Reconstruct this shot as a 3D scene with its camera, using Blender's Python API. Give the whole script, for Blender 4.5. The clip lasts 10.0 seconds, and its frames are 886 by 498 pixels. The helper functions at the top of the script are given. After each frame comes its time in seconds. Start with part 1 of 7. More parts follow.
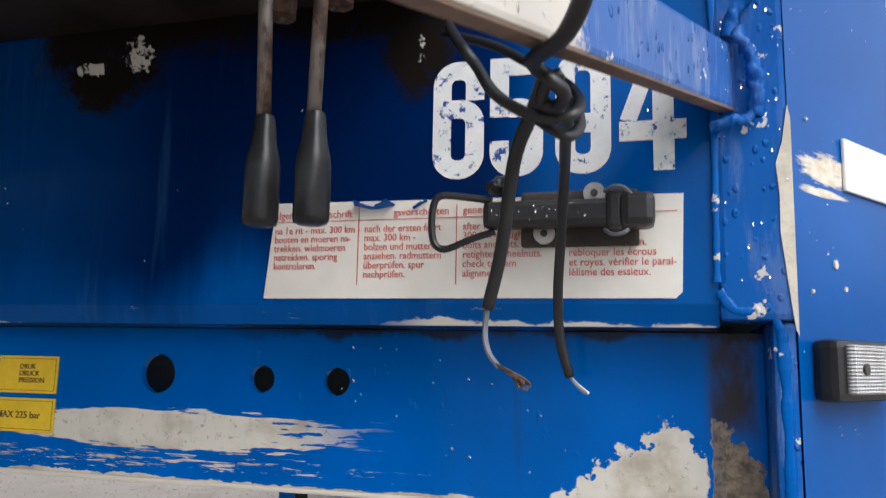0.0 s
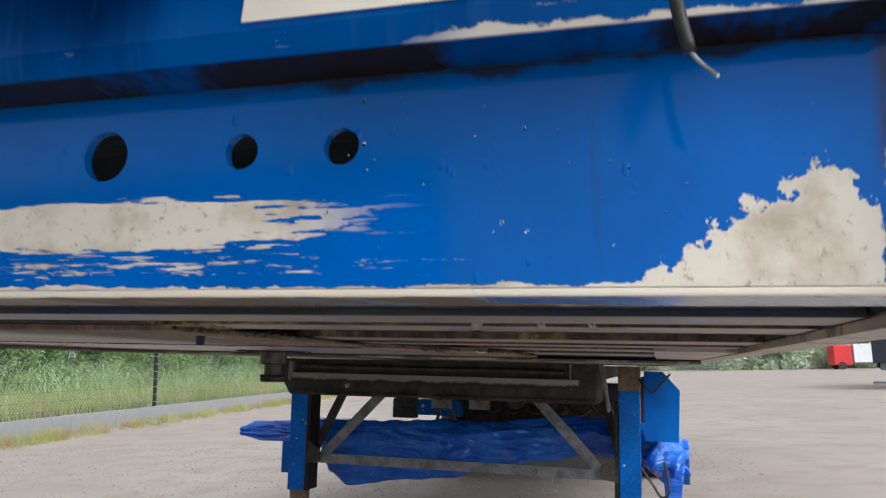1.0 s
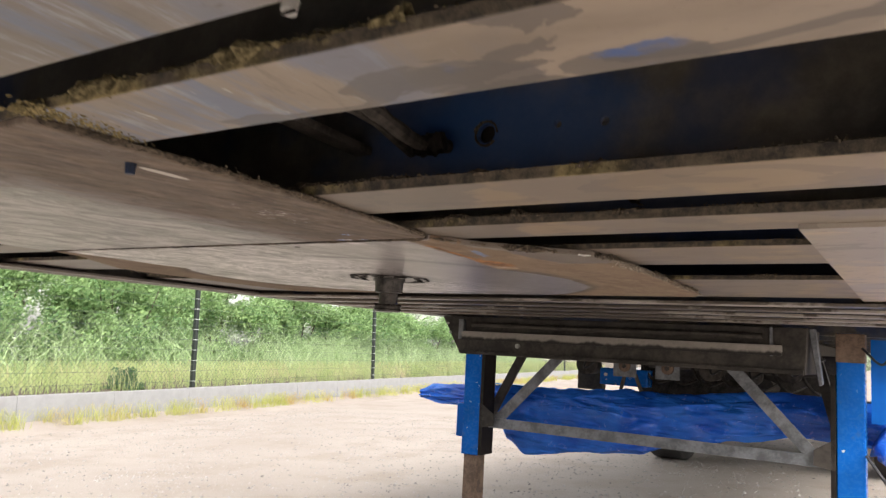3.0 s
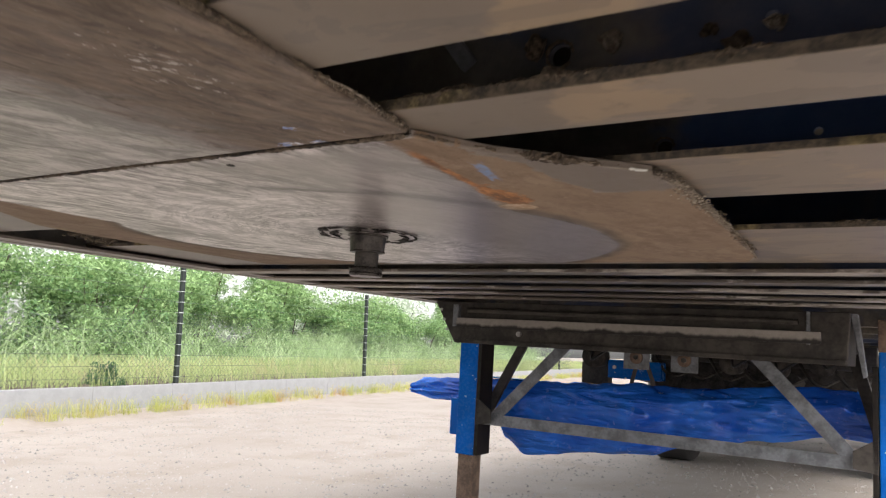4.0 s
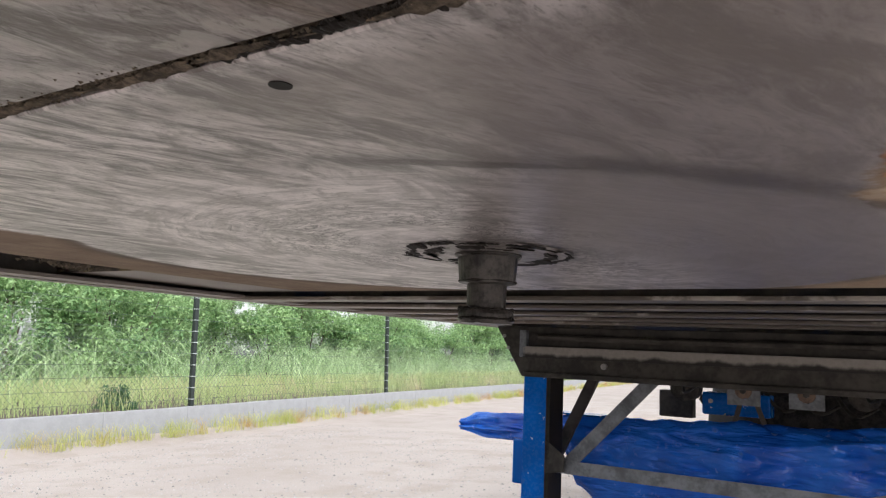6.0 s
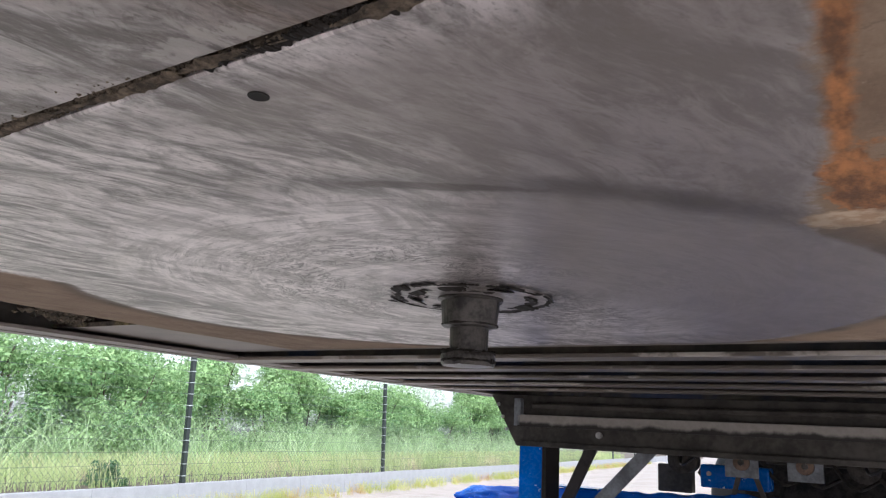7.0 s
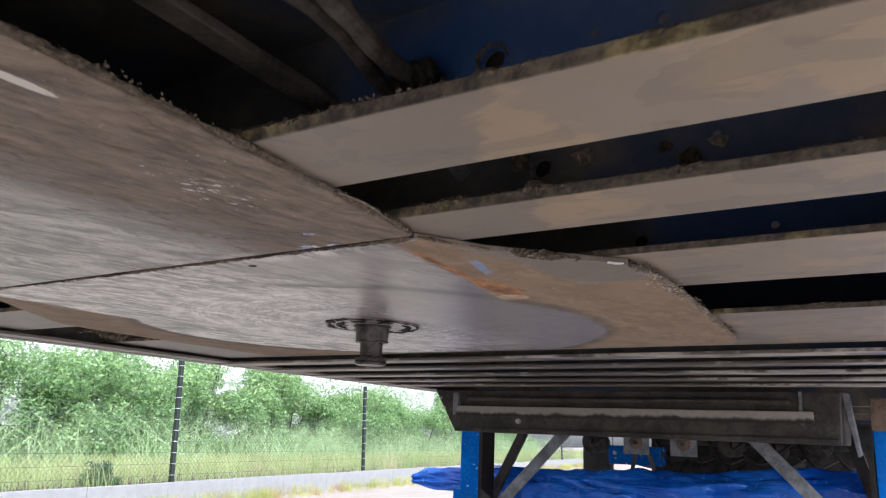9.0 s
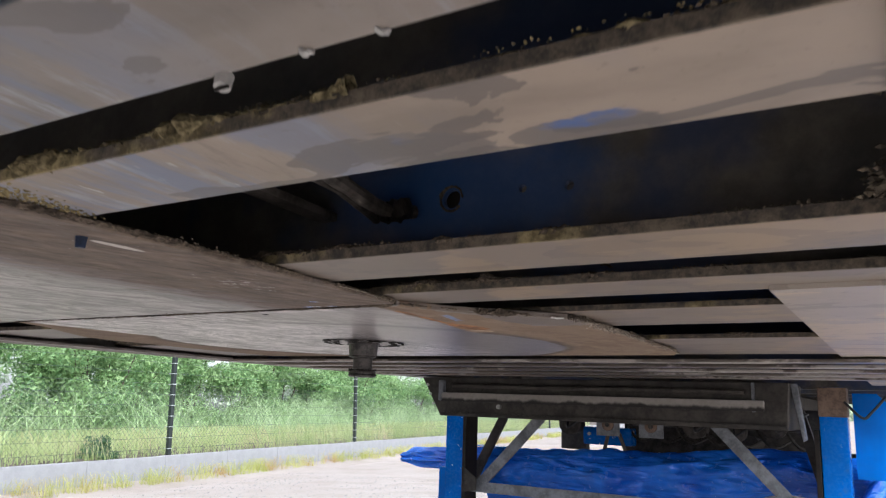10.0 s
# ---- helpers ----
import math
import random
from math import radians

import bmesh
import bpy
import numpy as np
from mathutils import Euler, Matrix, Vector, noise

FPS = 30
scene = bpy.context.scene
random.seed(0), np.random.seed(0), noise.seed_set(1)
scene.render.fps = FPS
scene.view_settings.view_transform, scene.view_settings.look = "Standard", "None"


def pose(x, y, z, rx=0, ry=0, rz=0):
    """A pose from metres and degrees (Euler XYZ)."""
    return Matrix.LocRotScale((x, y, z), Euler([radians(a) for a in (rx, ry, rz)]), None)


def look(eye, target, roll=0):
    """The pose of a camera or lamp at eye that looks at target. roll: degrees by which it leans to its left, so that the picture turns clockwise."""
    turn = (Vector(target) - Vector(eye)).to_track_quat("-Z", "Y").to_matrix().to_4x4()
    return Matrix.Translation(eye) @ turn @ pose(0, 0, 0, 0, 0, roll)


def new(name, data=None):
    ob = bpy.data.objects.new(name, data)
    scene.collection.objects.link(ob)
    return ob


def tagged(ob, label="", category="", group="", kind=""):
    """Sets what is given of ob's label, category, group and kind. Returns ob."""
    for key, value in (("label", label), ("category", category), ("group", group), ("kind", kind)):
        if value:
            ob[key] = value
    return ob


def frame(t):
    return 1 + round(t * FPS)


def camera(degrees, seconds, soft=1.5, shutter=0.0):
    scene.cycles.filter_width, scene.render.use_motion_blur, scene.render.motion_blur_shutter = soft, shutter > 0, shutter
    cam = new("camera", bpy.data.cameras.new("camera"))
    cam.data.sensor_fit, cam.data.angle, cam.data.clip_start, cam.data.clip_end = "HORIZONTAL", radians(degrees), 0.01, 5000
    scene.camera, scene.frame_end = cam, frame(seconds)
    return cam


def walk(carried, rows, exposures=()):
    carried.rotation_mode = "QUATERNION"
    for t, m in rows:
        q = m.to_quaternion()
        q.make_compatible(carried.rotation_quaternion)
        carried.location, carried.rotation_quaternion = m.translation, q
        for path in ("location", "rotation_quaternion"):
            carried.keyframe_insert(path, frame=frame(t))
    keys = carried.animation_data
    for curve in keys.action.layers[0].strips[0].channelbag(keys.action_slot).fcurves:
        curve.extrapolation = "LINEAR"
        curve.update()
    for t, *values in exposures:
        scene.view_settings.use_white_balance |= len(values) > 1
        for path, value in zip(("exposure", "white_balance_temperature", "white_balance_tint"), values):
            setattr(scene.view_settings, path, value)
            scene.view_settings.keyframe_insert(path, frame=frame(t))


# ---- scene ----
# ---- camera ----
cam = camera(61.0, 10.0, soft=1.2, shutter=0.25)
# the trailer stands a little out of level on the yard
STAND = pose(0, 0, 0.09, -0.31, 2.27, 0)
PATH = [
    (0, (1.16, -0.517, 1.251), (0.642, 1.393, 1.54), 1.1),
    (0.5, (1.154, -0.437, 1.19), (0.606, 1.46, 1.508), 1.4),
    (1, (1.102, -0.358, 1.12), (0.556, 1.542, 1.42), 1.3),
    (1.5, (1.105, -0.258, 1.091), (0.561, 1.642, 1.397), 1.5),
    (2, (1.096, -0.138, 1.077), (0.561, 1.766, 1.372), 1.5),
    (2.5, (1.149, -0.088, 1.052), (0.376, 1.737, 1.324), 2.3),
    (3, (1.226, 0.033, 0.98), (0.153, 1.703, 1.226), 3.2),
    (3.2, (1.235, 0.088, 0.968), (0.137, 1.745, 1.19), 3.9),
    (4.3, (0.893, 0.504, 0.915), (-0.153, 2.19, 1.167), 3.2),
    (4.5, (0.834, 0.566, 0.934), (-0.213, 2.251, 1.183), 2.9),
    (5, (0.694, 0.695, 0.977), (-0.358, 2.378, 1.223), 2.7),
    (5.5, (0.58, 0.761, 1.024), (-0.495, 2.428, 1.274), 2.6),
    (6, (0.486, 0.833, 1.018), (-0.603, 2.489, 1.284), 2.6),
    (6.2, (0.484, 0.845, 1.006), (-0.587, 2.489, 1.391), 2.7),
    (7.3, (0.567, 0.795, 0.961), (-0.512, 2.408, 1.449), 3.1),
    (7.5, (0.613, 0.75, 0.952), (-0.461, 2.359, 1.46), 3.0),
    (8, (0.747, 0.61, 0.919), (-0.319, 2.224, 1.432), 2.8),
    (8.5, (0.906, 0.455, 0.899), (-0.144, 2.079, 1.406), 2.3),
    (9, (1.064, 0.293, 0.908), (0.024, 1.934, 1.385), 2.3),
    (9.5, (1.175, 0.155, 0.941), (0.144, 1.813, 1.376), 2.0),
    (10, (1.232, 0.059, 0.996), (0.208, 1.73, 1.395), 2.0),
]
EXPOSURES = [  # seconds, stops, kelvin, tint
    (0.0, -0.20, 6200, 10), (0.5, -0.46, 6200, 10), (1.0, 0.0, 6300, 10), (1.5, 0.15, 6200, 10), (2.0, 0.35, 6300, 10), (2.6, 0.76, 6850, 11), (3.0, 0.86, 6850, 12),
    (4.5, 0.69, 6450, 12), (6.0, 0.6, 6250, 12), (7.3, 0.94, 5750, 12), (8.5, 1.01, 5800, 12), (9.5, 0.91, 5900, 12), (10.0, 0.80, 5900, 12)]
walk(cam, [(t, STAND @ look(eye, target, roll)) for t, eye, target, roll in PATH], EXPOSURES)

# ---- world and light: a bright overcast day ----
world = bpy.data.worlds.new("sky")
scene.world = world
world.use_nodes = True
wn = world.node_tree
sky = wn.nodes.new("ShaderNodeTexSky")
sky.sky_type, sky.sun_disc = "NISHITA", False
sky.sun_elevation, sky.sun_rotation = radians(48), radians(125)
sky.air_density, sky.dust_density = 1.0, 4.0
pale = wn.nodes.new("ShaderNodeHueSaturation")
pale.inputs["Saturation"].default_value = 0.2
pale.inputs["Value"].default_value = 1.9
wn.links.new(sky.outputs[0], pale.inputs["Color"])
wn.links.new(pale.outputs[0], wn.nodes["Background"].inputs["Color"])
wn.nodes["Background"].inputs["Strength"].default_value = 0.15
sun = new("sun", bpy.data.lights.new("sun", "SUN"))
sun.data.energy, sun.data.angle, sun.data.color = 0.65, radians(40), (1.0, 0.97, 0.93)
sun.matrix_world = pose(0, 0, 20, 42, 0, 55)


# ---- material helpers ----
class Nodes:
    """A material's node tree with short ways to add to it."""

    def __init__(self, name):
        self.m = bpy.data.materials.new(name)
        self.m.use_nodes = True
        self.t = self.m.node_tree
        self.out = self.t.nodes["Principled BSDF"]
        self.co = self.t.nodes.new("ShaderNodeTexCoord").outputs["Object"]
        self.sep = None

    def put(self, socket, v):
        if hasattr(v, "is_output"):
            self.t.links.new(v, socket)
        elif isinstance(v, (tuple, list)) and len(v) == 3 and socket.type == "RGBA":
            socket.default_value = (*v, 1)
        else:
            socket.default_value = v

    def math(self, op, a, b=0.0, clamp=False):
        n = self.t.nodes.new("ShaderNodeMath")
        n.operation, n.use_clamp = op, clamp
        self.put(n.inputs[0], a)
        self.put(n.inputs[1], b)
        return n.outputs[0]

    def axis(self, i):
        if not self.sep:
            self.sep = self.t.nodes.new("ShaderNodeSeparateXYZ")
            self.t.links.new(self.co, self.sep.inputs[0])
        return self.sep.outputs[i]

    def scaled(self, s, vec=None):
        n = self.t.nodes.new("ShaderNodeMapping")
        n.inputs["Scale"].default_value = s
        self.t.links.new(vec or self.co, n.inputs["Vector"])
        return n.outputs[0]

    def noise(self, scale, detail=4.0, rough=0.55, stretch=None, vec=None, distortion=0.0):
        n = self.t.nodes.new("ShaderNodeTexNoise")
        n.inputs["Scale"].default_value, n.inputs["Detail"].default_value = scale, detail
        n.inputs["Roughness"].default_value, n.inputs["Distortion"].default_value = rough, distortion
        v = self.scaled(stretch, vec) if stretch else (vec or self.co)
        self.t.links.new(v, n.inputs["Vector"])
        return n.outputs["Fac"]

    def voronoi(self, scale, feature="F1", stretch=None, vec=None):
        n = self.t.nodes.new("ShaderNodeTexVoronoi")
        n.feature = feature
        n.inputs["Scale"].default_value = scale
        v = self.scaled(stretch, vec) if stretch else (vec or self.co)
        self.t.links.new(v, n.inputs["Vector"])
        return n.outputs["Distance"]

    def step(self, v, lo, hi):
        n = self.t.nodes.new("ShaderNodeMapRange")
        n.interpolation_type = "SMOOTHSTEP"
        self.put(n.inputs["Value"], v)
        n.inputs["From Min"].default_value, n.inputs["From Max"].default_value = lo, hi
        if lo > hi:
            n.inputs["From Min"].default_value, n.inputs["From Max"].default_value = hi, lo
            n.inputs["To Min"].default_value, n.inputs["To Max"].default_value = 1.0, 0.0
        return n.outputs["Result"]

    def mix(self, f, a, b):
        n = self.t.nodes.new("ShaderNodeMix")
        n.data_type = "RGBA"
        self.put(n.inputs[0], f)
        self.put(n.inputs[6], a)
        self.put(n.inputs[7], b)
        return n.outputs[2]

    def blend(self, f, a, b):
        n = self.t.nodes.new("ShaderNodeMix")
        self.put(n.inputs[0], f)
        self.put(n.inputs[2], a)
        self.put(n.inputs[3], b)
        return n.outputs[0]

    def random(self):
        return self.t.nodes.new("ShaderNodeObjectInfo").outputs["Random"]

    def island(self):
        return self.t.nodes.new("ShaderNodeNewGeometry").outputs["Random Per Island"]

    def bump(self, h, strength=0.3, distance=0.002):
        n = self.t.nodes.new("ShaderNodeBump")
        n.inputs["Strength"].default_value, n.inputs["Distance"].default_value = strength, distance
        self.put(n.inputs["Height"], h)
        self.t.links.new(n.outputs[0], self.out.inputs["Normal"])

    def done(self, colour, rough=0.5, metal=0.0, spec=0.5):
        self.put(self.out.inputs["Base Color"], colour)
        self.put(self.out.inputs["Roughness"], rough)
        self.put(self.out.inputs["Metallic"], metal)
        self.put(self.out.inputs["Specular IOR Level"], spec)
        return self.m

    def blob(self, cx, cz, rx, rz, edge, axes=(0, 2)):
        """Positive inside an ellipse; edge is added to fray its outline."""
        u = self.math("DIVIDE", self.math("SUBTRACT", self.axis(axes[0]), cx), rx)
        v = self.math("DIVIDE", self.math("SUBTRACT", self.axis(axes[1]), cz), rz)
        d = self.math("ADD", self.math("MULTIPLY", u, u), self.math("MULTIPLY", v, v))
        return self.math("ADD", self.math("SUBTRACT", 1.0, d), edge)


BLUE, PRIMER = (0.0, 0.106, 0.44), (0.64, 0.61, 0.53)
DUST, SOOT, RUST = (0.27, 0.215, 0.17), (0.022, 0.018, 0.015), (0.23, 0.085, 0.03)


def plain(name, colour, rough=0.5, metal=0.0, vary=0.25, scale=30.0, relief=0.15, spec=0.5):
    n = Nodes(name)
    a, b = n.noise(scale), n.noise(scale * 6, 3)
    f = n.math("ADD", n.math("MULTIPLY", a, 0.7), n.math("MULTIPLY", b, 0.3))
    dark = tuple(c * (1 - vary) for c in colour)
    light = tuple(min(1, c * (1 + vary)) for c in colour)
    n.bump(f, relief, 0.001)
    return n.done(n.mix(n.step(f, 0.35, 0.65), dark, light), n.blend(a, max(0.05, rough - 0.12), min(1, rough + 0.12)), metal, spec)


def blue_paint(name, chips=0.0, mud=0.0, rough=0.2):
    """Blue vehicle paint; chips: share of small chips to the primer; mud: share of grey film."""
    n = Nodes(name)
    big, fine = n.noise(5), n.noise(60, 5)
    c = n.mix(n.step(big, 0.3, 0.7), tuple(v * 0.8 for v in BLUE), tuple(v * 1.15 for v in BLUE))
    film = n.step(n.noise(14, 6, 0.65), 0.75 - 0.45 * mud, 0.95 - 0.45 * mud)
    c = n.mix(n.math("MULTIPLY", film, 0.7), c, (0.07, 0.10, 0.17))
    chip = n.step(n.noise(26, 7, 0.62), 0.74 - 0.12 * chips, 0.75 - 0.12 * chips)
    c = n.mix(chip, c, PRIMER)
    n.bump(n.math("SUBTRACT", n.math("MULTIPLY", fine, 0.3), chip), 0.25, 0.0008)
    return n.done(c, n.blend(n.math("MAXIMUM", chip, film), n.blend(fine, rough - 0.08, rough + 0.12), 0.6), 0.0, 0.15)


def channel_paint():
    """The front channel: blue paint with its long scrape, its bare corner and small chips."""
    n = Nodes("scraped_blue_paint")
    big, fine = n.noise(6), n.noise(70, 5)
    c = n.mix(n.step(big, 0.3, 0.7), tuple(v * 0.85 for v in BLUE), tuple(v * 1.12 for v in BLUE))
    streak = n.math("SUBTRACT", n.noise(26, 6, 0.6, (1.0, 1.0, 9.0)), 0.5)
    rag = n.math("SUBTRACT", n.noise(75, 6, 0.65), 0.5)
    x, z = n.axis(0), n.axis(2)
    taper = n.math("MULTIPLY", streak, n.math("ADD", 1.6, n.math("MULTIPLY", n.step(x, 0.80, 0.95), 5.5)))
    m1 = n.blob(0.80, 1.1935, 0.155, 0.0155, n.math("ADD", taper, n.math("MULTIPLY", rag, 0.5)))
    m1b = n.math("MULTIPLY", n.step(m1, 0.0, 0.12), n.step(x, 0.995, 0.90))
    scuff = n.math("SUBTRACT", n.noise(60, 7, 0.75, (0.5, 1.0, 6.0)), 0.5)
    low = n.blob(0.78, 1.170, 0.24, 0.010, n.math("MULTIPLY", scuff, 9.0))
    m1c = n.step(low, 1.15, 1.35)
    slope = n.math("MULTIPLY", n.math("SUBTRACT", n.math("MINIMUM", x, 1.176), 1.103), 0.66)
    slope = n.math("SUBTRACT", slope, n.math("MULTIPLY", n.math("MAXIMUM", n.math("SUBTRACT", x, 1.176), 0.0), 1.2))
    roof = n.math("SUBTRACT", n.math("ADD", 1.166, slope), z)
    roof = n.math("ADD", roof, n.math("MULTIPLY", rag, 0.06))
    m2 = n.math("MULTIPLY", n.step(roof, 0.0, 0.0012), n.step(n.math("ADD", x, n.math("MULTIPLY", rag, 0.01)), 1.1965, 1.1955))
    edge = n.step(n.math("SUBTRACT", n.math("ADD", 1.1585, n.math("MULTIPLY", n.math("SUBTRACT", n.noise(28, 5, 0.7), 0.5), 0.016)), z), 0.0, 0.0006)
    spots = n.step(n.math("ADD", n.noise(60, 5, 0.6), n.math("MULTIPLY", n.step(z, 1.20, 1.165), 0.03)), 0.725, 0.73)
    bare = n.math("MAXIMUM", n.math("MAXIMUM", m1b, m1c), n.math("MAXIMUM", m2, n.math("MAXIMUM", edge, spots)))
    xr = n.math("ADD", x, n.math("MULTIPLY", rag, 0.012))
    strip = n.math("MULTIPLY", n.step(xr, 1.1985, 1.1995), n.step(xr, 1.2330, 1.2305))
    stain = n.math("MULTIPLY", n.math("MULTIPLY", n.step(x, 1.193, 1.203), n.step(x, 1.230, 1.221)), n.step(z, 1.20, 1.215))
    ground = n.math("MULTIPLY", strip, n.step(n.math("ADD", z, n.math("ADD", n.math("MULTIPLY", rag, 0.07), n.math("MULTIPLY", n.math("SUBTRACT", x, 1.21), 1.1))), 1.2075, 1.2065))
    c = n.mix(n.math("MULTIPLY", stain, n.blend(n.step(n.noise(40, 6, 0.7, (1.0, 1.0, 0.4)), 0.35, 0.6), 0.45, 0.95)), c, (0.040, 0.032, 0.024))
    bare = n.math("MAXIMUM", bare, ground)
    pits = n.step(n.noise(160, 4, 0.7), 0.56, 0.70)
    prim = n.mix(pits, PRIMER, (0.30, 0.26, 0.20))
    prim = n.mix(n.step(n.noise(22, 5), 0.45, 0.7), prim, (0.40, 0.35, 0.27))
    prim = n.mix(n.math("MULTIPLY", ground, 0.9), prim, n.mix(n.step(n.noise(110, 6, 0.75), 0.36, 0.62), (0.055, 0.04, 0.026), (0.26, 0.20, 0.14)))
    c = n.mix(bare, c, prim)
    runs = n.math("MULTIPLY", n.step(n.noise(30, 4, 0.6, (2.2, 1.0, 0.12)), 0.57, 0.70), n.step(x, 0.9, 1.0))
    c = n.mix(n.math("MULTIPLY", runs, 0.28), c, (0.02, 0.04, 0.12))
    grime = n.step(n.math("ADD", z, n.math("MULTIPLY", n.math("SUBTRACT", n.noise(20, 6, 0.7, (1.0, 1.0, 0.4)), 0.5), 0.030)), 1.264, 1.270)
    grime = n.math("MULTIPLY", grime, n.step(x, 0.82, 0.95))
    c = n.mix(n.math("MULTIPLY", grime, 0.85), c, (0.02, 0.019, 0.018))
    drop = n.math("MULTIPLY", n.step(n.voronoi(130, stretch=(1.0, 1.0, 0.55)), 0.30, 0.14), n.step(n.noise(22, 2), 0.56, 0.62))
    n.bump(n.math("ADD", n.math("SUBTRACT", n.math("MULTIPLY", fine, 0.15), bare), drop), 0.5, 0.0008)
    return n.done(c, n.blend(bare, n.blend(fine, 0.06, 0.14), 0.75), 0.0, 0.12)


def dirty_steel(name, tone=(0.325, 0.262, 0.205), blue=0.25):
    """Smooth road-dirt film on painted beams: brushed slanting streaks, tide marks, blue where it was rubbed."""
    n = Nodes(name)
    x, y = n.axis(0), n.axis(1)
    big, soft, fine = n.noise(1.8, 3), n.noise(7, 5, 0.5, (1.0, 2.0, 1.0)), n.noise(150, 4)
    c = n.mix(n.step(big, 0.3, 0.7), tuple(v * 0.80 for v in tone), tuple(v * 1.08 for v in tone))
    c = n.mix(n.math("MULTIPLY", n.step(soft, 0.42, 0.70), 0.65), c, tuple(v * 0.6 for v in tone))
    far = n.step(y, 0.55, 0.66)
    ragged = n.step(n.math("ADD", n.noise(3.0, 3), n.math("MULTIPLY", n.math("SUBTRACT", n.noise(16, 6, 0.65, (1.0, 1.8, 1.0)), 0.5), 0.35)), 0.50, 0.56)
    brown = n.mix(soft, tuple(v * 0.66 for v in tone), tuple(v * 0.80 for v in tone))
    pale = n.mix(soft, (tone[0] * 0.80, tone[1] * 0.76, tone[2] * 0.68), (tone[0] * 1.06, tone[1] * 0.97, tone[2] * 0.80))
    c = n.mix(far, c, n.mix(ragged, brown, pale))
    shore = n.math("ADD", x, n.math("ADD", n.math("MULTIPLY", n.math("SUBTRACT", n.noise(4.5, 4, 0.55, (0.7, 1.8, 1.0), distortion=0.5), 0.5), 0.42), n.math("MULTIPLY", n.math("SUBTRACT", fine, 0.5), 0.012)))
    oily = n.math("MULTIPLY", n.step(shore, 0.775, 0.755), far)
    c = n.mix(n.math("MULTIPLY", oily, 0.72), c, n.mix(n.noise(11, 6, 0.65), (0.112, 0.095, 0.083), (0.19, 0.164, 0.143)))
    c = n.mix(n.math("MULTIPLY", n.math("MULTIPLY", far, n.step(n.noise(19, 6, 0.7), 0.56, 0.68)), 0.45), c, (0.13, 0.108, 0.088))
    slant = n.t.nodes.new("ShaderNodeCombineXYZ")
    n.put(slant.inputs[0], n.math("MULTIPLY", n.math("ADD", x, n.math("MULTIPLY", y, 0.12)), 4.0))
    n.put(slant.inputs[1], n.math("MULTIPLY", y, 0.7))
    stroke = n.noise(9, 7, 0.72, vec=slant.outputs[0])
    side = n.math("ADD", n.step(x, 0.98, 0.80), n.math("MULTIPLY", n.step(n.noise(2.6, 3), 0.5, 0.62), 0.5), True)
    side = n.math("MULTIPLY", side, n.step(y, 0.66, 0.52))
    rubbed = n.math("MULTIPLY", n.step(stroke, 0.50, 0.66), side)
    c = n.mix(n.math("MULTIPLY", rubbed, 0.7), c, (0.36, 0.38, 0.44))
    c = n.mix(n.math("MULTIPLY", n.math("MULTIPLY", n.step(stroke, 0.46, 0.36), side), 0.6), c, tuple(v * 0.55 for v in tone))
    smear = n.math("MULTIPLY", n.step(n.noise(3.2, 6, 0.62, vec=slant.outputs[0]), 0.45, 0.57), side)
    c = n.mix(n.math("MULTIPLY", smear, 0.75), c, (0.14, 0.185, 0.29))
    scratch = n.math("MULTIPLY", n.step(n.noise(26, 3, 0.5, vec=slant.outputs[0]), 0.69, 0.73), side)
    c = n.mix(n.math("MULTIPLY", scratch, 0.7), c, (0.52, 0.50, 0.48))
    tide = n.noise(6.5, 5, 0.5, (1.0, 2.2, 1.0), distortion=0.6)
    wet = n.step(tide, 0.555, 0.565)
    c = n.mix(n.math("MULTIPLY", wet, n.blend(n.step(y, 0.55, 0.66), 0.7, 0.32)), c, (0.115, 0.10, 0.092))
    wob = n.math("MULTIPLY", n.math("SUBTRACT", n.noise(24, 5, 0.6), 0.5), 1.6)
    mark = n.math("MAXIMUM", n.blob(0.975, 0.452, 0.055, 0.040, wob, (0, 1)), n.blob(1.085, 0.462, 0.055, 0.030, wob, (0, 1)))
    wet = n.math("MULTIPLY", wet, n.math("MULTIPLY", n.step(n.math("ABSOLUTE", n.math("SUBTRACT", y, 0.42)), 0.05, 0.07), n.step(y, 0.66, 0.55)))
    wet = n.math("MAXIMUM", wet, n.step(mark, 0.3, 0.36))
    c = n.mix(n.math("MULTIPLY", n.step(mark, 0.3, 0.36), 0.7), c, (0.115, 0.10, 0.092))
    rub = n.math("MULTIPLY", n.step(n.blob(1.09, 0.446, 0.035, 0.016, n.math("MULTIPLY", wob, 2.6), (0, 1)), 0.2, 0.7), n.step(mark, 0.15, 0.36))
    c = n.mix(n.math("MULTIPLY", rub, n.blend(n.step(n.noise(30, 5, 0.7), 0.4, 0.6), 0.3, 0.85)), c, (0.06, 0.135, 0.36))
    bare = n.math("MULTIPLY", wet, n.step(n.noise(5, 5, 0.65), 0.54, 0.62))
    c = n.mix(n.math("MULTIPLY", bare, blue * 2.2), c, (0.045, 0.095, 0.25))
    c = n.mix(n.math("MULTIPLY", n.step(fine, 0.60, 0.78), 0.5), c, tuple(v * 0.6 for v in tone))
    n.bump(n.math("ADD", n.math("MULTIPLY", fine, 0.4), n.math("MULTIPLY", stroke, 0.5)), 0.2, 0.001)
    return n.done(c, n.blend(wet, 0.46, 0.36))


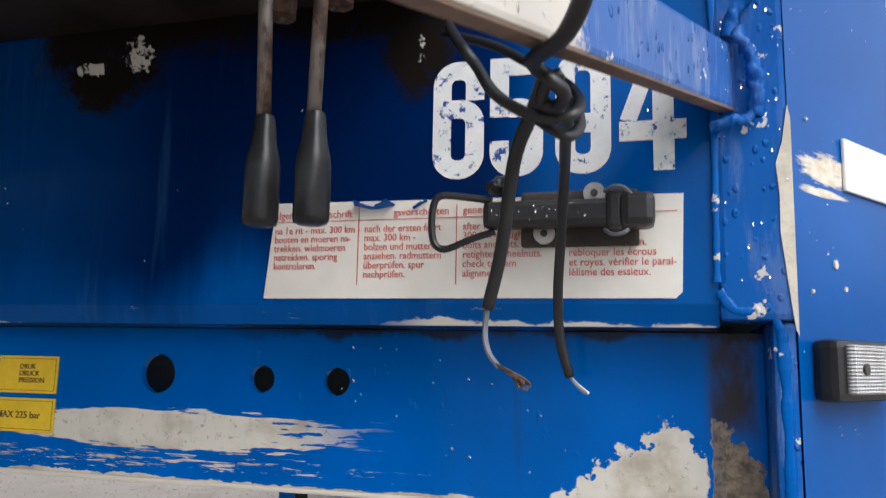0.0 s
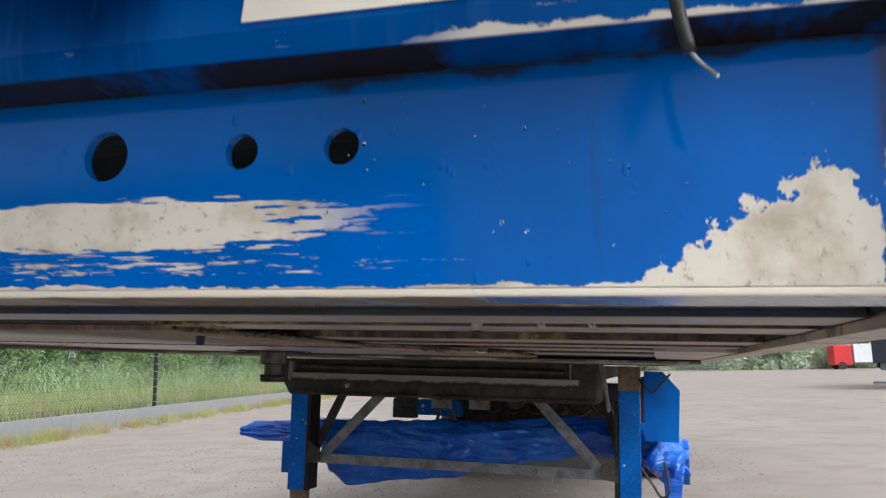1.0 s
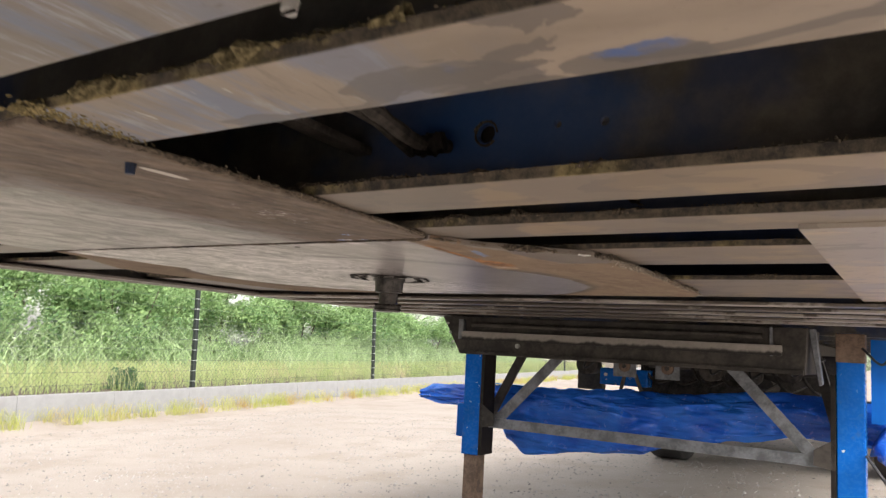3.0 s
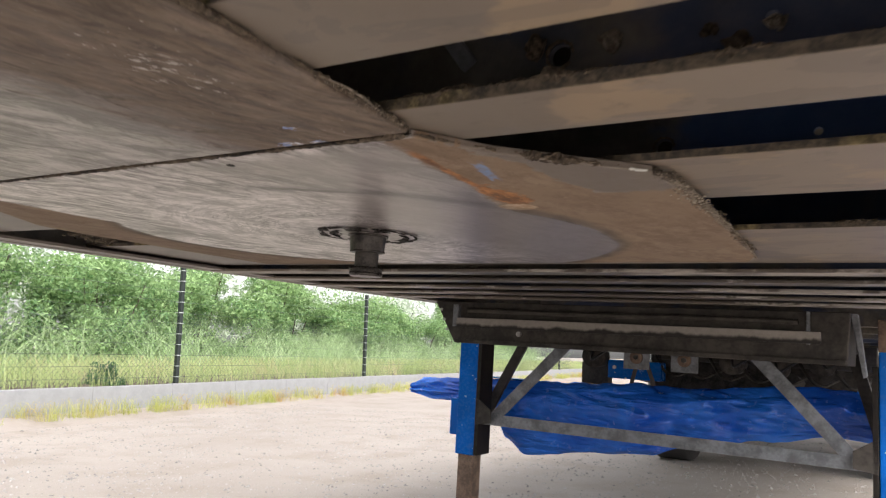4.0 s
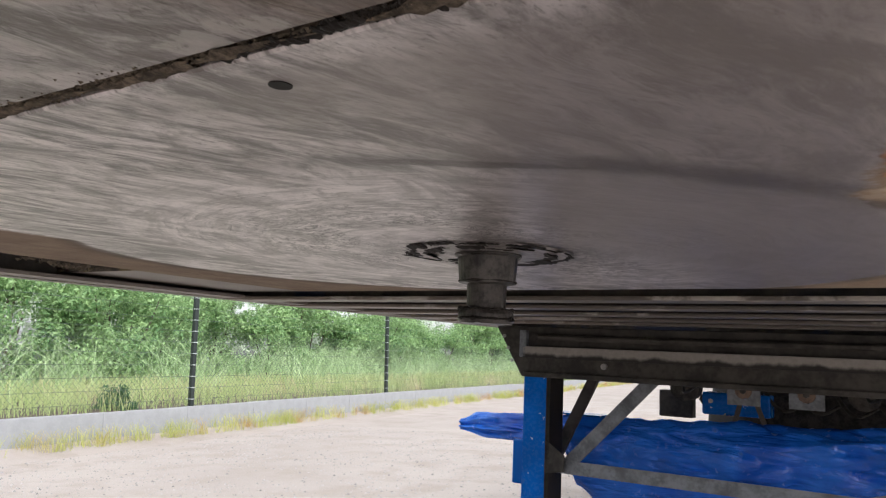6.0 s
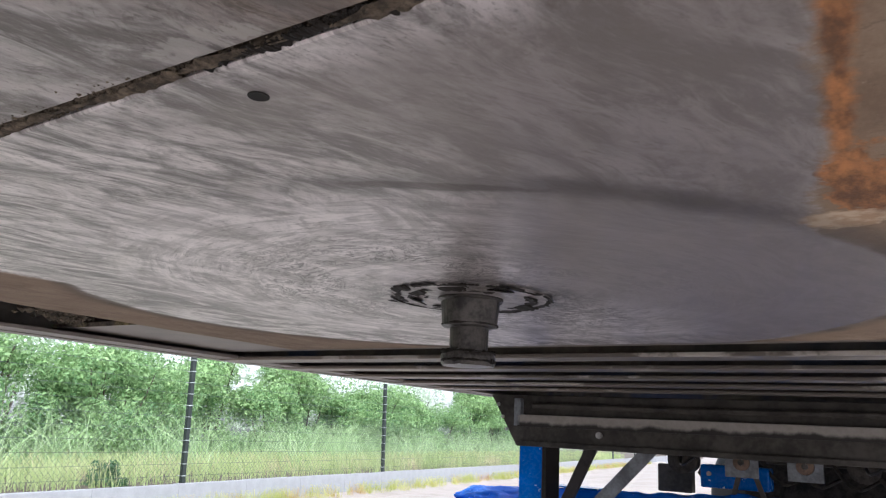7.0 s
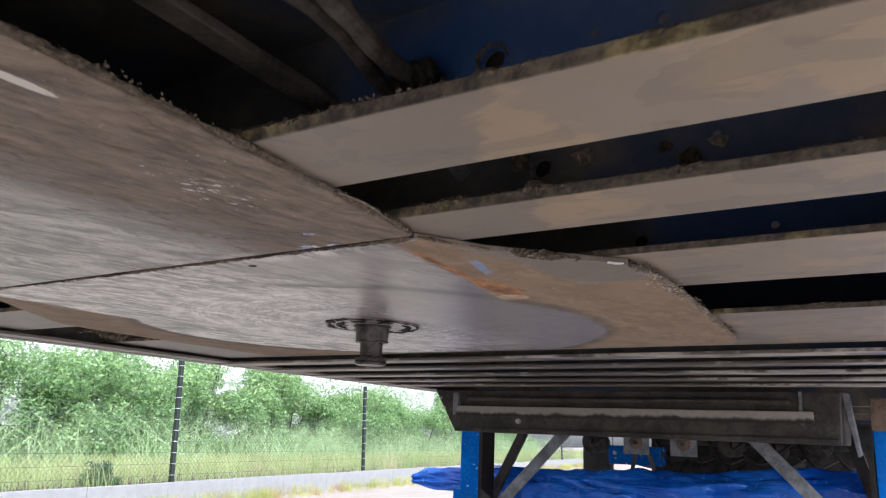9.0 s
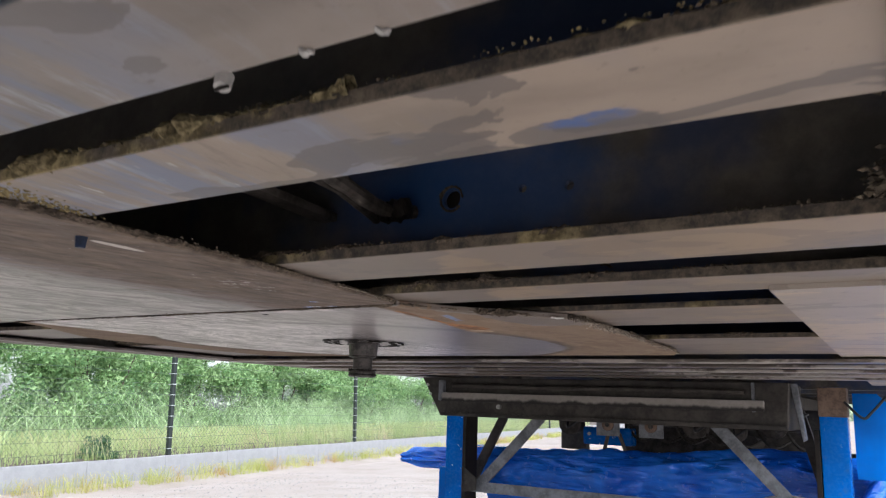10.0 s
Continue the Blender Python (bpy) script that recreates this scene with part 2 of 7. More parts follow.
def rear_steel():
    """Far cross beams: dark oily undersides with pale highlights painted in towards the near side."""
    n = Nodes("highlit_rear_beam")
    x = n.axis(0)
    f = n.noise(4.0, 6, 0.62, (1.0, 5.0, 1.0))
    # worn: broken highlights put into the colour, more of them towards the near side
    worn = n.step(n.math("ADD", f, n.math("MULTIPLY", n.step(x, 0.1, 1.0), 0.13)), 0.565, 0.63)
    c = n.mix(n.noise(30, 5, 0.7), (0.060, 0.050, 0.042), (0.15, 0.125, 0.104))
    c = n.mix(n.math("MULTIPLY", n.step(x, -0.2, -0.9), 0.6), c, (0.26, 0.21, 0.17))
    c = n.mix(n.math("MULTIPLY", worn, 0.85), c, n.mix(n.noise(60, 4), (0.30, 0.27, 0.24), (0.50, 0.46, 0.42)))
    n.bump(n.noise(90, 4), 0.3, 0.001)
    return n.done(c, n.blend(worn, 0.42, 0.6))


def edge_dirt():
    """The upright front lips of the beams: dark, caked and mossy."""
    n = Nodes("caked_beam_lip")
    a, b = n.noise(55, 6, 0.75), n.noise(7, 4)
    c = n.mix(n.step(a, 0.35, 0.7), (0.035, 0.03, 0.026), (0.15, 0.12, 0.085))
    c = n.mix(n.math("MULTIPLY", n.step(b, 0.52, 0.62), n.step(n.axis(0), 1.06, 0.9)), c, n.mix(n.step(a, 0.4, 0.65), (0.09, 0.07, 0.03), (0.30, 0.24, 0.12)))
    n.bump(a, 0.7, 0.003)
    return n.done(c, 0.9)


def caked(name, dark, light):
    """Caked dirt: crumbly, spotted at two scales."""
    n = Nodes(name)
    a, b = n.noise(120, 6, 0.75), n.noise(22, 5, 0.6)
    c = n.mix(n.step(a, 0.36, 0.66), dark, light)
    c = n.mix(n.math("MULTIPLY", n.step(b, 0.48, 0.64), 0.7), c, dark)
    c = n.mix(n.step(n.noise(300, 3), 0.70, 0.74), c, tuple(min(0.6, v * 1.9) for v in light))
    n.bump(a, 0.9, 0.003)
    return n.done(c, 0.95, 0.0, 0.2)


def crumb_mat(name, dark, light):
    n = Nodes(name)
    c = n.mix(n.island(), dark, light)
    c = n.mix(n.step(n.noise(14, 4), 0.5, 0.65), c, tuple(v * 0.5 for v in dark))
    n.bump(n.noise(300, 4), 0.6, 0.001)
    return n.done(c, 0.95)


def coupler_steel():
    """The rubbed coupler plates: grey strokes along the trailer, rings scoured about the kingpin, earth outside them."""
    n = Nodes("rubbed_steel")
    x, y = n.axis(0), n.axis(1)

    def vec(a, b, c=0.0):
        v = n.t.nodes.new("ShaderNodeCombineXYZ")
        for k, q in enumerate((a, b, c)):
            n.put(v.inputs[k], q)
        return v.outputs[0]

    def mul(a, b):
        return n.math("MULTIPLY", a, b)

    wob = n.math("SUBTRACT", n.noise(3.0, 3), 0.5)
    rag = n.math("SUBTRACT", n.noise(26, 6, 0.75), 0.5)
    # strokes run along the trailer, leaning a little and bending
    lean = n.math("SUBTRACT", x, mul(y, 0.27))
    lean = n.math("ADD", lean, mul(wob, 0.10))
    coarse = n.noise(1.0, 7, 0.68, vec=vec(mul(lean, 14.0), mul(y, 6.5)), distortion=1.6)
    stroke = n.noise(1.0, 8, 0.74, vec=vec(mul(lean, 58.0), mul(y, 17.0)), distortion=0.8)
    hair = n.noise(1.0, 6, 0.72, vec=vec(mul(lean, 240.0), mul(y, 58.0)), distortion=0.4)
    speck = n.noise(210, 5, 0.75)
    # rings
    dy = n.math("SUBTRACT", y, 1.68)
    r = n.math("SQRT", n.math("ADD", mul(x, x), mul(dy, dy)))
    ang = n.math("ARCTAN2", dy, x)
    rw = n.math("ADD", r, mul(wob, 0.05))
    rings = n.noise(1.0, 8, 0.74, vec=vec(mul(rw, 55.0), mul(ang, 3.2)), distortion=0.9)
    fine_rings = n.noise(1.0, 6, 0.72, vec=vec(mul(rw, 190.0), mul(ang, 7.0)), distortion=0.4)
    # the scoured disc, wider towards the far side
    side = n.blend(n.step(x, -0.02, 0.02), mul(x, 0.79), x)
    ey = n.math("SUBTRACT", y, 1.74)
    edge = n.math("ADD", n.math("SQRT", n.math("ADD", mul(side, side), mul(ey, ey))), n.math("ADD", mul(wob, 0.045), mul(rag, 0.012)))
    disc = n.step(edge, 0.54, 0.46)
    swirl = n.step(r, 0.50, 0.36)
    calm = mul(mul(n.step(n.math("ADD", x, mul(wob, 0.30)), 0.06, 0.27), n.step(y, 1.06, 1.10)), n.blend(n.step(edge, 0.56, 0.50), 0.88, 1.0))
    grain = n.blend(swirl, n.blend(0.40, coarse, stroke), n.blend(0.35, rings, coarse))
    detail = n.blend(swirl, hair, fine_rings)
    c = n.mix(n.step(grain, 0.41, 0.58), (0.165, 0.146, 0.138), (0.74, 0.685, 0.675))
    c = n.mix(mul(swirl, 0.42), c, (0.92, 0.86, 0.85))
    c = n.mix(mul(n.step(detail, 0.54, 0.70), 0.55), c, (0.80, 0.745, 0.735))
    c = n.mix(mul(n.step(detail, 0.45, 0.33), 0.75), c, (0.11, 0.095, 0.085))
    crack = mul(n.step(n.math("ABSOLUTE", n.math("SUBTRACT", n.noise(1.0, 6, 0.7, vec=vec(mul(rw, 34.0), mul(ang, 5.0)), distortion=1.4), 0.5)), 0.034, 0.012), mul(n.step(r, 0.42, 0.22), n.step(n.noise(7, 3), 0.40, 0.52)))
    c = n.mix(mul(crack, 0.85), c, (0.06, 0.05, 0.045))
    c = n.mix(mul(n.step(n.noise(5.5, 7, 0.68, (1.5, 0.8, 1.0), distortion=1.8), 0.47, 0.63), 0.5), c, (0.18, 0.16, 0.146))
    c = n.mix(mul(n.step(speck, 0.57, 0.70), 0.5), c, (0.115, 0.10, 0.092))
    # the near half's dark reflection, put into the colour as an even grey
    c = n.mix(mul(calm, 0.84), c, (0.275, 0.240, 0.222))
    # the front plate is darker, browner towards its near edge
    front = n.step(y, 1.056, 1.050)
    c = n.mix(mul(front, 0.42), c, (0.145, 0.127, 0.113))
    mudline = n.math("ADD", x, mul(n.math("SUBTRACT", coarse, 0.5), 0.42))
    mudline = n.math("ADD", mudline, mul(n.math("SUBTRACT", stroke, 0.5), 0.16))
    brown = mul(n.step(mudline, 0.20, 0.37), front)
    mud = n.noise(1.0, 7, 0.75, vec=vec(mul(lean, 40.0), mul(y, 12.0)))
    c = n.mix(mul(brown, 0.88), c, n.mix(n.step(mud, 0.34, 0.68), (0.078, 0.055, 0.039), (0.215, 0.158, 0.114)))
    c = n.mix(mul(n.step(n.noise(75, 5, 0.7), 0.67, 0.72), brown), c, (0.44, 0.40, 0.35))
    flake = n.step(n.noise(1.0, 5, 0.7, vec=vec(mul(lean, 150.0), mul(y, 70.0))), 0.655, 0.70)
    flake = mul(mul(flake, n.step(n.noise(6, 4, 0.6), 0.44, 0.56)), n.blend(front, 0.35, 0.85))
    c = n.mix(flake, c, (0.58, 0.54, 0.51))
    blot = mul(n.step(n.noise(15, 7, 0.75, (1.3, 0.8, 1.0), distortion=0.8), 0.53, 0.63), n.math("SUBTRACT", 1.0, calm))
    c = n.mix(mul(blot, 0.5), c, (0.135, 0.115, 0.102))
    # earth outside the disc
    near = n.math("SUBTRACT", n.math("ADD", x, n.math("ADD", mul(rag, 0.05), mul(wob, 0.05))), n.math("SUBTRACT", 0.605, mul(y, 0.105)))
    outer = n.math("MAXIMUM", n.step(near, -0.008, 0.010), n.step(n.math("ADD", x, mul(rag, 0.06)), -0.50, -0.53))
    outer = n.math("MAXIMUM", outer, n.step(y, 1.72, 1.78))
    tan = mul(mul(n.step(edge, 0.500, 0.525), outer), n.step(y, 1.056, 1.062))
    earth = n.mix(n.step(n.noise(24, 6, 0.75, (1.0, 0.5, 1.0)), 0.35, 0.7), (0.215, 0.142, 0.092), (0.35, 0.255, 0.175))
    earth = n.mix(n.step(n.noise(6, 4), 0.45, 0.65), earth, (0.29, 0.205, 0.135))
    earth = n.mix(mul(n.step(n.noise(110, 5, 0.75), 0.55, 0.72), 0.6), earth, (0.12, 0.082, 0.055))
    earth = n.mix(mul(n.step(n.noise(85, 4, 0.6), 0.68, 0.74), 0.7), earth, (0.48, 0.39, 0.29))
    pits = n.step(n.noise(1.0, 4, 0.6, vec=vec(mul(x, 90.0), mul(y, 30.0))), 0.70, 0.73)
    earth = n.mix(mul(pits, 0.8), earth, (0.075, 0.05, 0.033))
    earth = n.mix(0.16, earth, (0.06, 0.045, 0.035))
    c = n.mix(tan, c, earth)
    rim = mul(n.step(n.math("ABSOLUTE", n.math("SUBTRACT", edge, 0.514)), 0.034, 0.004), n.step(tan, 0.0, 0.5))
    c = n.mix(mul(rim, n.blend(n.step(n.noise(8, 5, 0.6), 0.4, 0.6), 0.45, 0.9)), c, (0.095, 0.075, 0.058))
    # smooth damp film along the near edge
    tide = n.math("ADD", mul(rag, 0.06), mul(n.math("SUBTRACT", n.noise(8, 4, 0.6), 0.5), 0.11))
    film = n.math("SUBTRACT", n.math("ADD", x, tide), n.math("ADD", 0.345, mul(y, 0.2)))
    film = mul(n.step(film, 0.0, 0.006), n.step(n.math("ADD", y, tide), 1.40, 1.39))
    damp = mul(film, tan)
    c = n.mix(mul(damp, 0.85), c, n.mix(n.noise(40, 5), (0.150, 0.125, 0.105), (0.205, 0.175, 0.150)))
    # rust trail, its blotch and its pale tail
    line = n.math("SUBTRACT", n.math("SUBTRACT", x, 0.4975), mul(n.math("SUBTRACT", y, 1.13), -0.085))
    away = n.math("ADD", n.math("ABSOLUTE", line), mul(n.math("SUBTRACT", n.noise(24, 6, 0.7), 0.5), 0.022))
    trail = mul(n.step(away, 0.010, 0.002), mul(n.step(y, 1.09, 1.14), n.step(y, 1.36, 1.31)))
    blotch = n.step(n.blob(0.493, 1.375, 0.030, 0.080, n.math("ADD", mul(rag, 2.0), mul(n.math("SUBTRACT", n.noise(22, 5, 0.65, (1.0, 0.4, 1.0)), 0.5), 4.0)), (0, 1)), 0.05, 0.5)
    rusty = n.mix(n.step(n.noise(40, 6, 0.7, (1.0, 0.40, 1.0)), 0.36, 0.66), (0.13, 0.060, 0.028), (0.54, 0.225, 0.075))
    c = n.mix(mul(n.math("MAXIMUM", trail, blotch), 0.92), c, rusty)
    tail = n.step(n.blob(0.468, 1.462, 0.035, 0.030, mul(rag, 2.2), (0, 1)), 0.1, 0.5)
    c = n.mix(tail, c, n.mix(n.step(n.noise(60, 4), 0.4, 0.6), (0.40, 0.27, 0.17), (0.54, 0.42, 0.30)))
    # where the first blue paint shows
    smear = n.math("SUBTRACT", n.noise(60, 4, 0.6, (3.0, 0.4, 1.0)), 0.5)
    bx = n.math("ADD", n.math("ABSOLUTE", n.math("SUBTRACT", x, n.math("ADD", 0.538, mul(n.math("SUBTRACT", y, 1.23), -0.21)))), mul(smear, 0.020))
    by = n.math("ADD", n.math("ABSOLUTE", n.math("SUBTRACT", y, 1.232)), mul(smear, 0.08))
    blue = mul(mul(n.step(bx, 0.0105, 0.005), n.step(by, 0.052, 0.036)), n.blend(n.step(n.noise(50, 5, 0.7), 0.35, 0.6), 0.35, 1.0))
    c = n.mix(mul(blue, 0.85), c, (0.20, 0.31, 0.54))
    torn = mul(n.math("SUBTRACT", n.noise(58, 6, 0.72), 0.5), 8.0)
    chips = n.math("MAXIMUM", n.blob(0.372, 1.037, 0.030, 0.011, torn, (0, 1)), n.math("MAXIMUM", n.blob(0.417, 1.039, 0.020, 0.009, torn, (0, 1)), n.math("MAXIMUM", n.blob(0.427, 0.985, 0.014, 0.012, torn, (0, 1)), n.blob(0.595, 1.118, 0.020, 0.012, torn, (0, 1)))))
    c = n.mix(n.step(chips, 1.0, 1.25), c, n.mix(n.step(n.noise(70, 4), 0.45, 0.6), (0.25, 0.36, 0.66), (0.66, 0.69, 0.76)))
    flaky = n.math("ADD", mul(rag, 3.0), mul(n.math("SUBTRACT", stroke, 0.5), 4.0))
    pale = n.blob(0.235, 1.037, 0.050, 0.014, flaky, (0, 1))
    c = n.mix(mul(mul(n.step(pale, 0.35, 0.7), front), 0.6), c, (0.46, 0.43, 0.40))
    scrape = n.step(n.blob(0.521, 0.553, 0.008, 0.036, mul(rag, 1.2), (0, 1)), 0.1, 0.4)
    c = n.mix(scrape, c, (0.56, 0.52, 0.47))
    combed = mul(n.math("SUBTRACT", n.noise(1.0, 5, 0.7, vec=vec(mul(lean, 110.0), mul(y, 42.0))), 0.5), 8.0)
    grit = n.step(n.blob(0.450, 0.80, 0.06, 0.11, combed, (0, 1)), 1.45, 1.65)
    c = n.mix(mul(grit, 0.9), c, (0.56, 0.52, 0.48))
    mottle = mul(n.step(n.noise(1.0, 7, 0.78, vec=vec(mul(lean, 34.0), mul(y, 15.0)), distortion=1.2), 0.54, 0.64), front)
    c = n.mix(mul(mottle, 0.6), c, (0.065, 0.052, 0.043))
    wornspot = mul(mul(n.step(n.noise(1.0, 7, 0.78, vec=vec(mul(lean, 48.0), mul(n.math("ADD", y, 3.0), 22.0)), distortion=1.0), 0.60, 0.68), front), n.step(brown, 0.9, 0.3))
    c = n.mix(mul(wornspot, 0.5), c, (0.62, 0.58, 0.56))
    # the dark arc that the turntable left
    arc = n.math("ADD", edge, mul(n.math("SUBTRACT", n.noise(9, 5, 0.6), 0.5), 0.02))
    ring = mul(n.step(n.math("ABSOLUTE", n.math("SUBTRACT", arc, 0.528)), 0.030, 0.004), mul(n.step(x, 0.02, 0.14), n.step(y, 1.75, 1.5)))
    c = n.mix(mul(ring, n.blend(n.step(n.noise(11, 4), 0.4, 0.6), 0.35, 0.75)), c, (0.085, 0.070, 0.062))
    across = n.math("DIVIDE", n.math("SUBTRACT", n.math("SUBTRACT", y, mul(x, 0.58)), 1.138), 0.012)
    along = n.math("DIVIDE", n.math("SUBTRACT", x, 0.215), 0.075)
    dark = n.step(n.math("ADD", n.math("SUBTRACT", 1.0, n.math("ADD", mul(across, across), mul(along, along))), mul(rag, 2.0)), -0.1, 0.6)
    c = n.mix(mul(dark, 0.75), c, (0.085, 0.068, 0.058))
    c = n.mix(mul(n.step(r, 0.19, 0.08), n.step(rings, 0.46, 0.54)), c, (0.05, 0.045, 0.042))
    relief = n.math("ADD", mul(n.noise(34, 6, 0.7), 2.2), mul(n.noise(120, 5, 0.7), 1.2))
    n.bump(n.blend(n.math("MAXIMUM", tan, mul(brown, 0.6)), n.math("ADD", grain, mul(detail, 0.6)), relief), 0.34, 0.0018)
    dirt = n.math("MAXIMUM", tan, brown)
    rough = n.blend(dirt, n.blend(calm, n.blend(grain, 0.44, 0.29), n.blend(stroke, 0.36, 0.28)), n.blend(damp, 0.88, 0.5))
    metal = mul(n.math("SUBTRACT", 1.0, dirt), n.blend(calm, n.blend(swirl, 0.50, 0.55), 0.46))
    return n.done(c, rough, metal)


def panel_paint():
    """The front panel: blue, black with grease along the top, shade below the cabinet painted in, scuffed along its
    lip.
    """
    n = Nodes("front_panel_paint")
    x, z = n.axis(0), n.axis(2)
    big, fine = n.noise(6), n.noise(70, 5)
    rag = n.math("SUBTRACT", n.noise(24, 6, 0.7), 0.5)
    c = n.mix(n.step(big, 0.3, 0.7), tuple(v * 0.58 for v in BLUE), tuple(v * 0.80 for v in BLUE))
    streak = n.noise(20, 5, 0.6, (3.0, 1.0, 0.5))
    c = n.mix(n.math("MULTIPLY", n.step(streak, 0.55, 0.75), 0.3), c, (0.03, 0.12, 0.34))
    low = n.math("ADD", 1.486, n.math("MULTIPLY", n.math("ABSOLUTE", n.math("SUBTRACT", x, 0.90)), -0.06))
    black = n.step(n.math("ADD", n.math("SUBTRACT", z, low), n.math("ADD", n.math("MULTIPLY", rag, 0.06), n.math("MULTIPLY", n.math("SUBTRACT", n.noise(110, 5, 0.8), 0.5), 0.03))), -0.012, 0.012)
    blot = n.step(n.blob(0.755, 1.47, 0.05, 0.035, n.math("ADD", n.math("MULTIPLY", rag, 2.0), n.math("MULTIPLY", n.math("SUBTRACT", n.noise(100, 5, 0.8), 0.5), 2.0))), -0.2, 0.7)
    blot2 = n.step(n.blob(1.01, 1.468, 0.03, 0.04, n.math("ADD", n.math("MULTIPLY", rag, 2.0), n.math("MULTIPLY", n.math("SUBTRACT", n.noise(100, 5, 0.8), 0.5), 2.0))), -0.2, 0.7)
    grease = n.math("MULTIPLY", n.math("MAXIMUM", black, n.math("MAXIMUM", blot, blot2)), n.math("MULTIPLY", n.step(x, 1.06, 1.03), n.step(n.math("ADD", x, n.math("MULTIPLY", rag, 0.05)), 0.672, 0.70)))
    # film: the cabinet's shade on the panel, put into the colour as navy
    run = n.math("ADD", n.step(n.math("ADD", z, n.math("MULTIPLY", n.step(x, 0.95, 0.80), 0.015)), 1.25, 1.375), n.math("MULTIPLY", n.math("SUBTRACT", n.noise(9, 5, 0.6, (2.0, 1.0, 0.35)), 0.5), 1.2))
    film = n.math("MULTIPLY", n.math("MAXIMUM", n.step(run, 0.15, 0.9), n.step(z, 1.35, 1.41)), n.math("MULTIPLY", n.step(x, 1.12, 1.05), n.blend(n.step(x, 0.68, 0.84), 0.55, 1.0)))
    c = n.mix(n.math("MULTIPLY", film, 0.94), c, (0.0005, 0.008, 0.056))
    # upright streaks of reflection on the wet paint, coloured in
    sheen_streaks = n.math("MULTIPLY", n.step(n.noise(16, 5, 0.6, (3.0, 1.0, 0.22)), 0.54, 0.68), n.step(x, 0.92, 0.80))
    c = n.mix(n.math("MULTIPLY", sheen_streaks, 0.35), c, (0.03, 0.09, 0.22))
    c = n.mix(grease, c, (0.010, 0.008, 0.007))
    torn = n.math("MULTIPLY", n.math("SUBTRACT", n.noise(70, 5, 0.7), 0.5), 5.0)
    bits = n.math("MAXIMUM", n.blob(0.777, 1.483, 0.02, 0.018, torn), n.math("MAXIMUM", n.blob(0.735, 1.474, 0.02, 0.008, torn), n.blob(1.01, 1.47, 0.01, 0.014, torn)))
    lip = n.math("ADD", n.math("SUBTRACT", n.math("ADD", 1.2735, n.math("MULTIPLY", n.math("MULTIPLY", n.step(x, 0.97, 1.0), n.step(x, 1.17, 1.12)), 0.004)), z), n.math("MULTIPLY", n.math("SUBTRACT", n.noise(34, 6, 0.7, (0.7, 1.0, 1.0)), 0.50), 0.021))
    where = n.math("MAXIMUM", n.step(x, 0.97, 1.03), n.step(x, 0.70, 0.66))
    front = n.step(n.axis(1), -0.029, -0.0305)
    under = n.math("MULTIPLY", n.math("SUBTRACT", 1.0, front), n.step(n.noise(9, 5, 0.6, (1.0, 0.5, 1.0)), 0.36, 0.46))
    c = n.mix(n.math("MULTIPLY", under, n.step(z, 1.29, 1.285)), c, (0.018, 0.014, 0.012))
    white = n.math("MAXIMUM", n.step(bits, 0.8, 1.0), n.math("MULTIPLY", n.math("MULTIPLY", n.step(lip, 0.0, 0.0015), where), front))
    scratch = n.math("MULTIPLY", n.step(n.noise(34, 6, 0.75, (0.6, 1.0, 5.0)), 0.64, 0.67), n.step(n.math("ABSOLUTE", n.math("SUBTRACT", z, 1.281)), 0.006, 0.003))
    white = n.math("MAXIMUM", white, n.math("MULTIPLY", scratch, 0.5))
    c = n.mix(white, c, (0.62, 0.60, 0.55))
    n.bump(n.math("SUBTRACT", n.math("ADD", n.math("MULTIPLY", fine, 0.15), grease), white), 0.4, 0.0008)
    return n.done(c, n.blend(n.math("MAXIMUM", white, grease), n.blend(fine, 0.10, 0.2), 0.6), 0.0, n.blend(film, 0.1, 0.02))


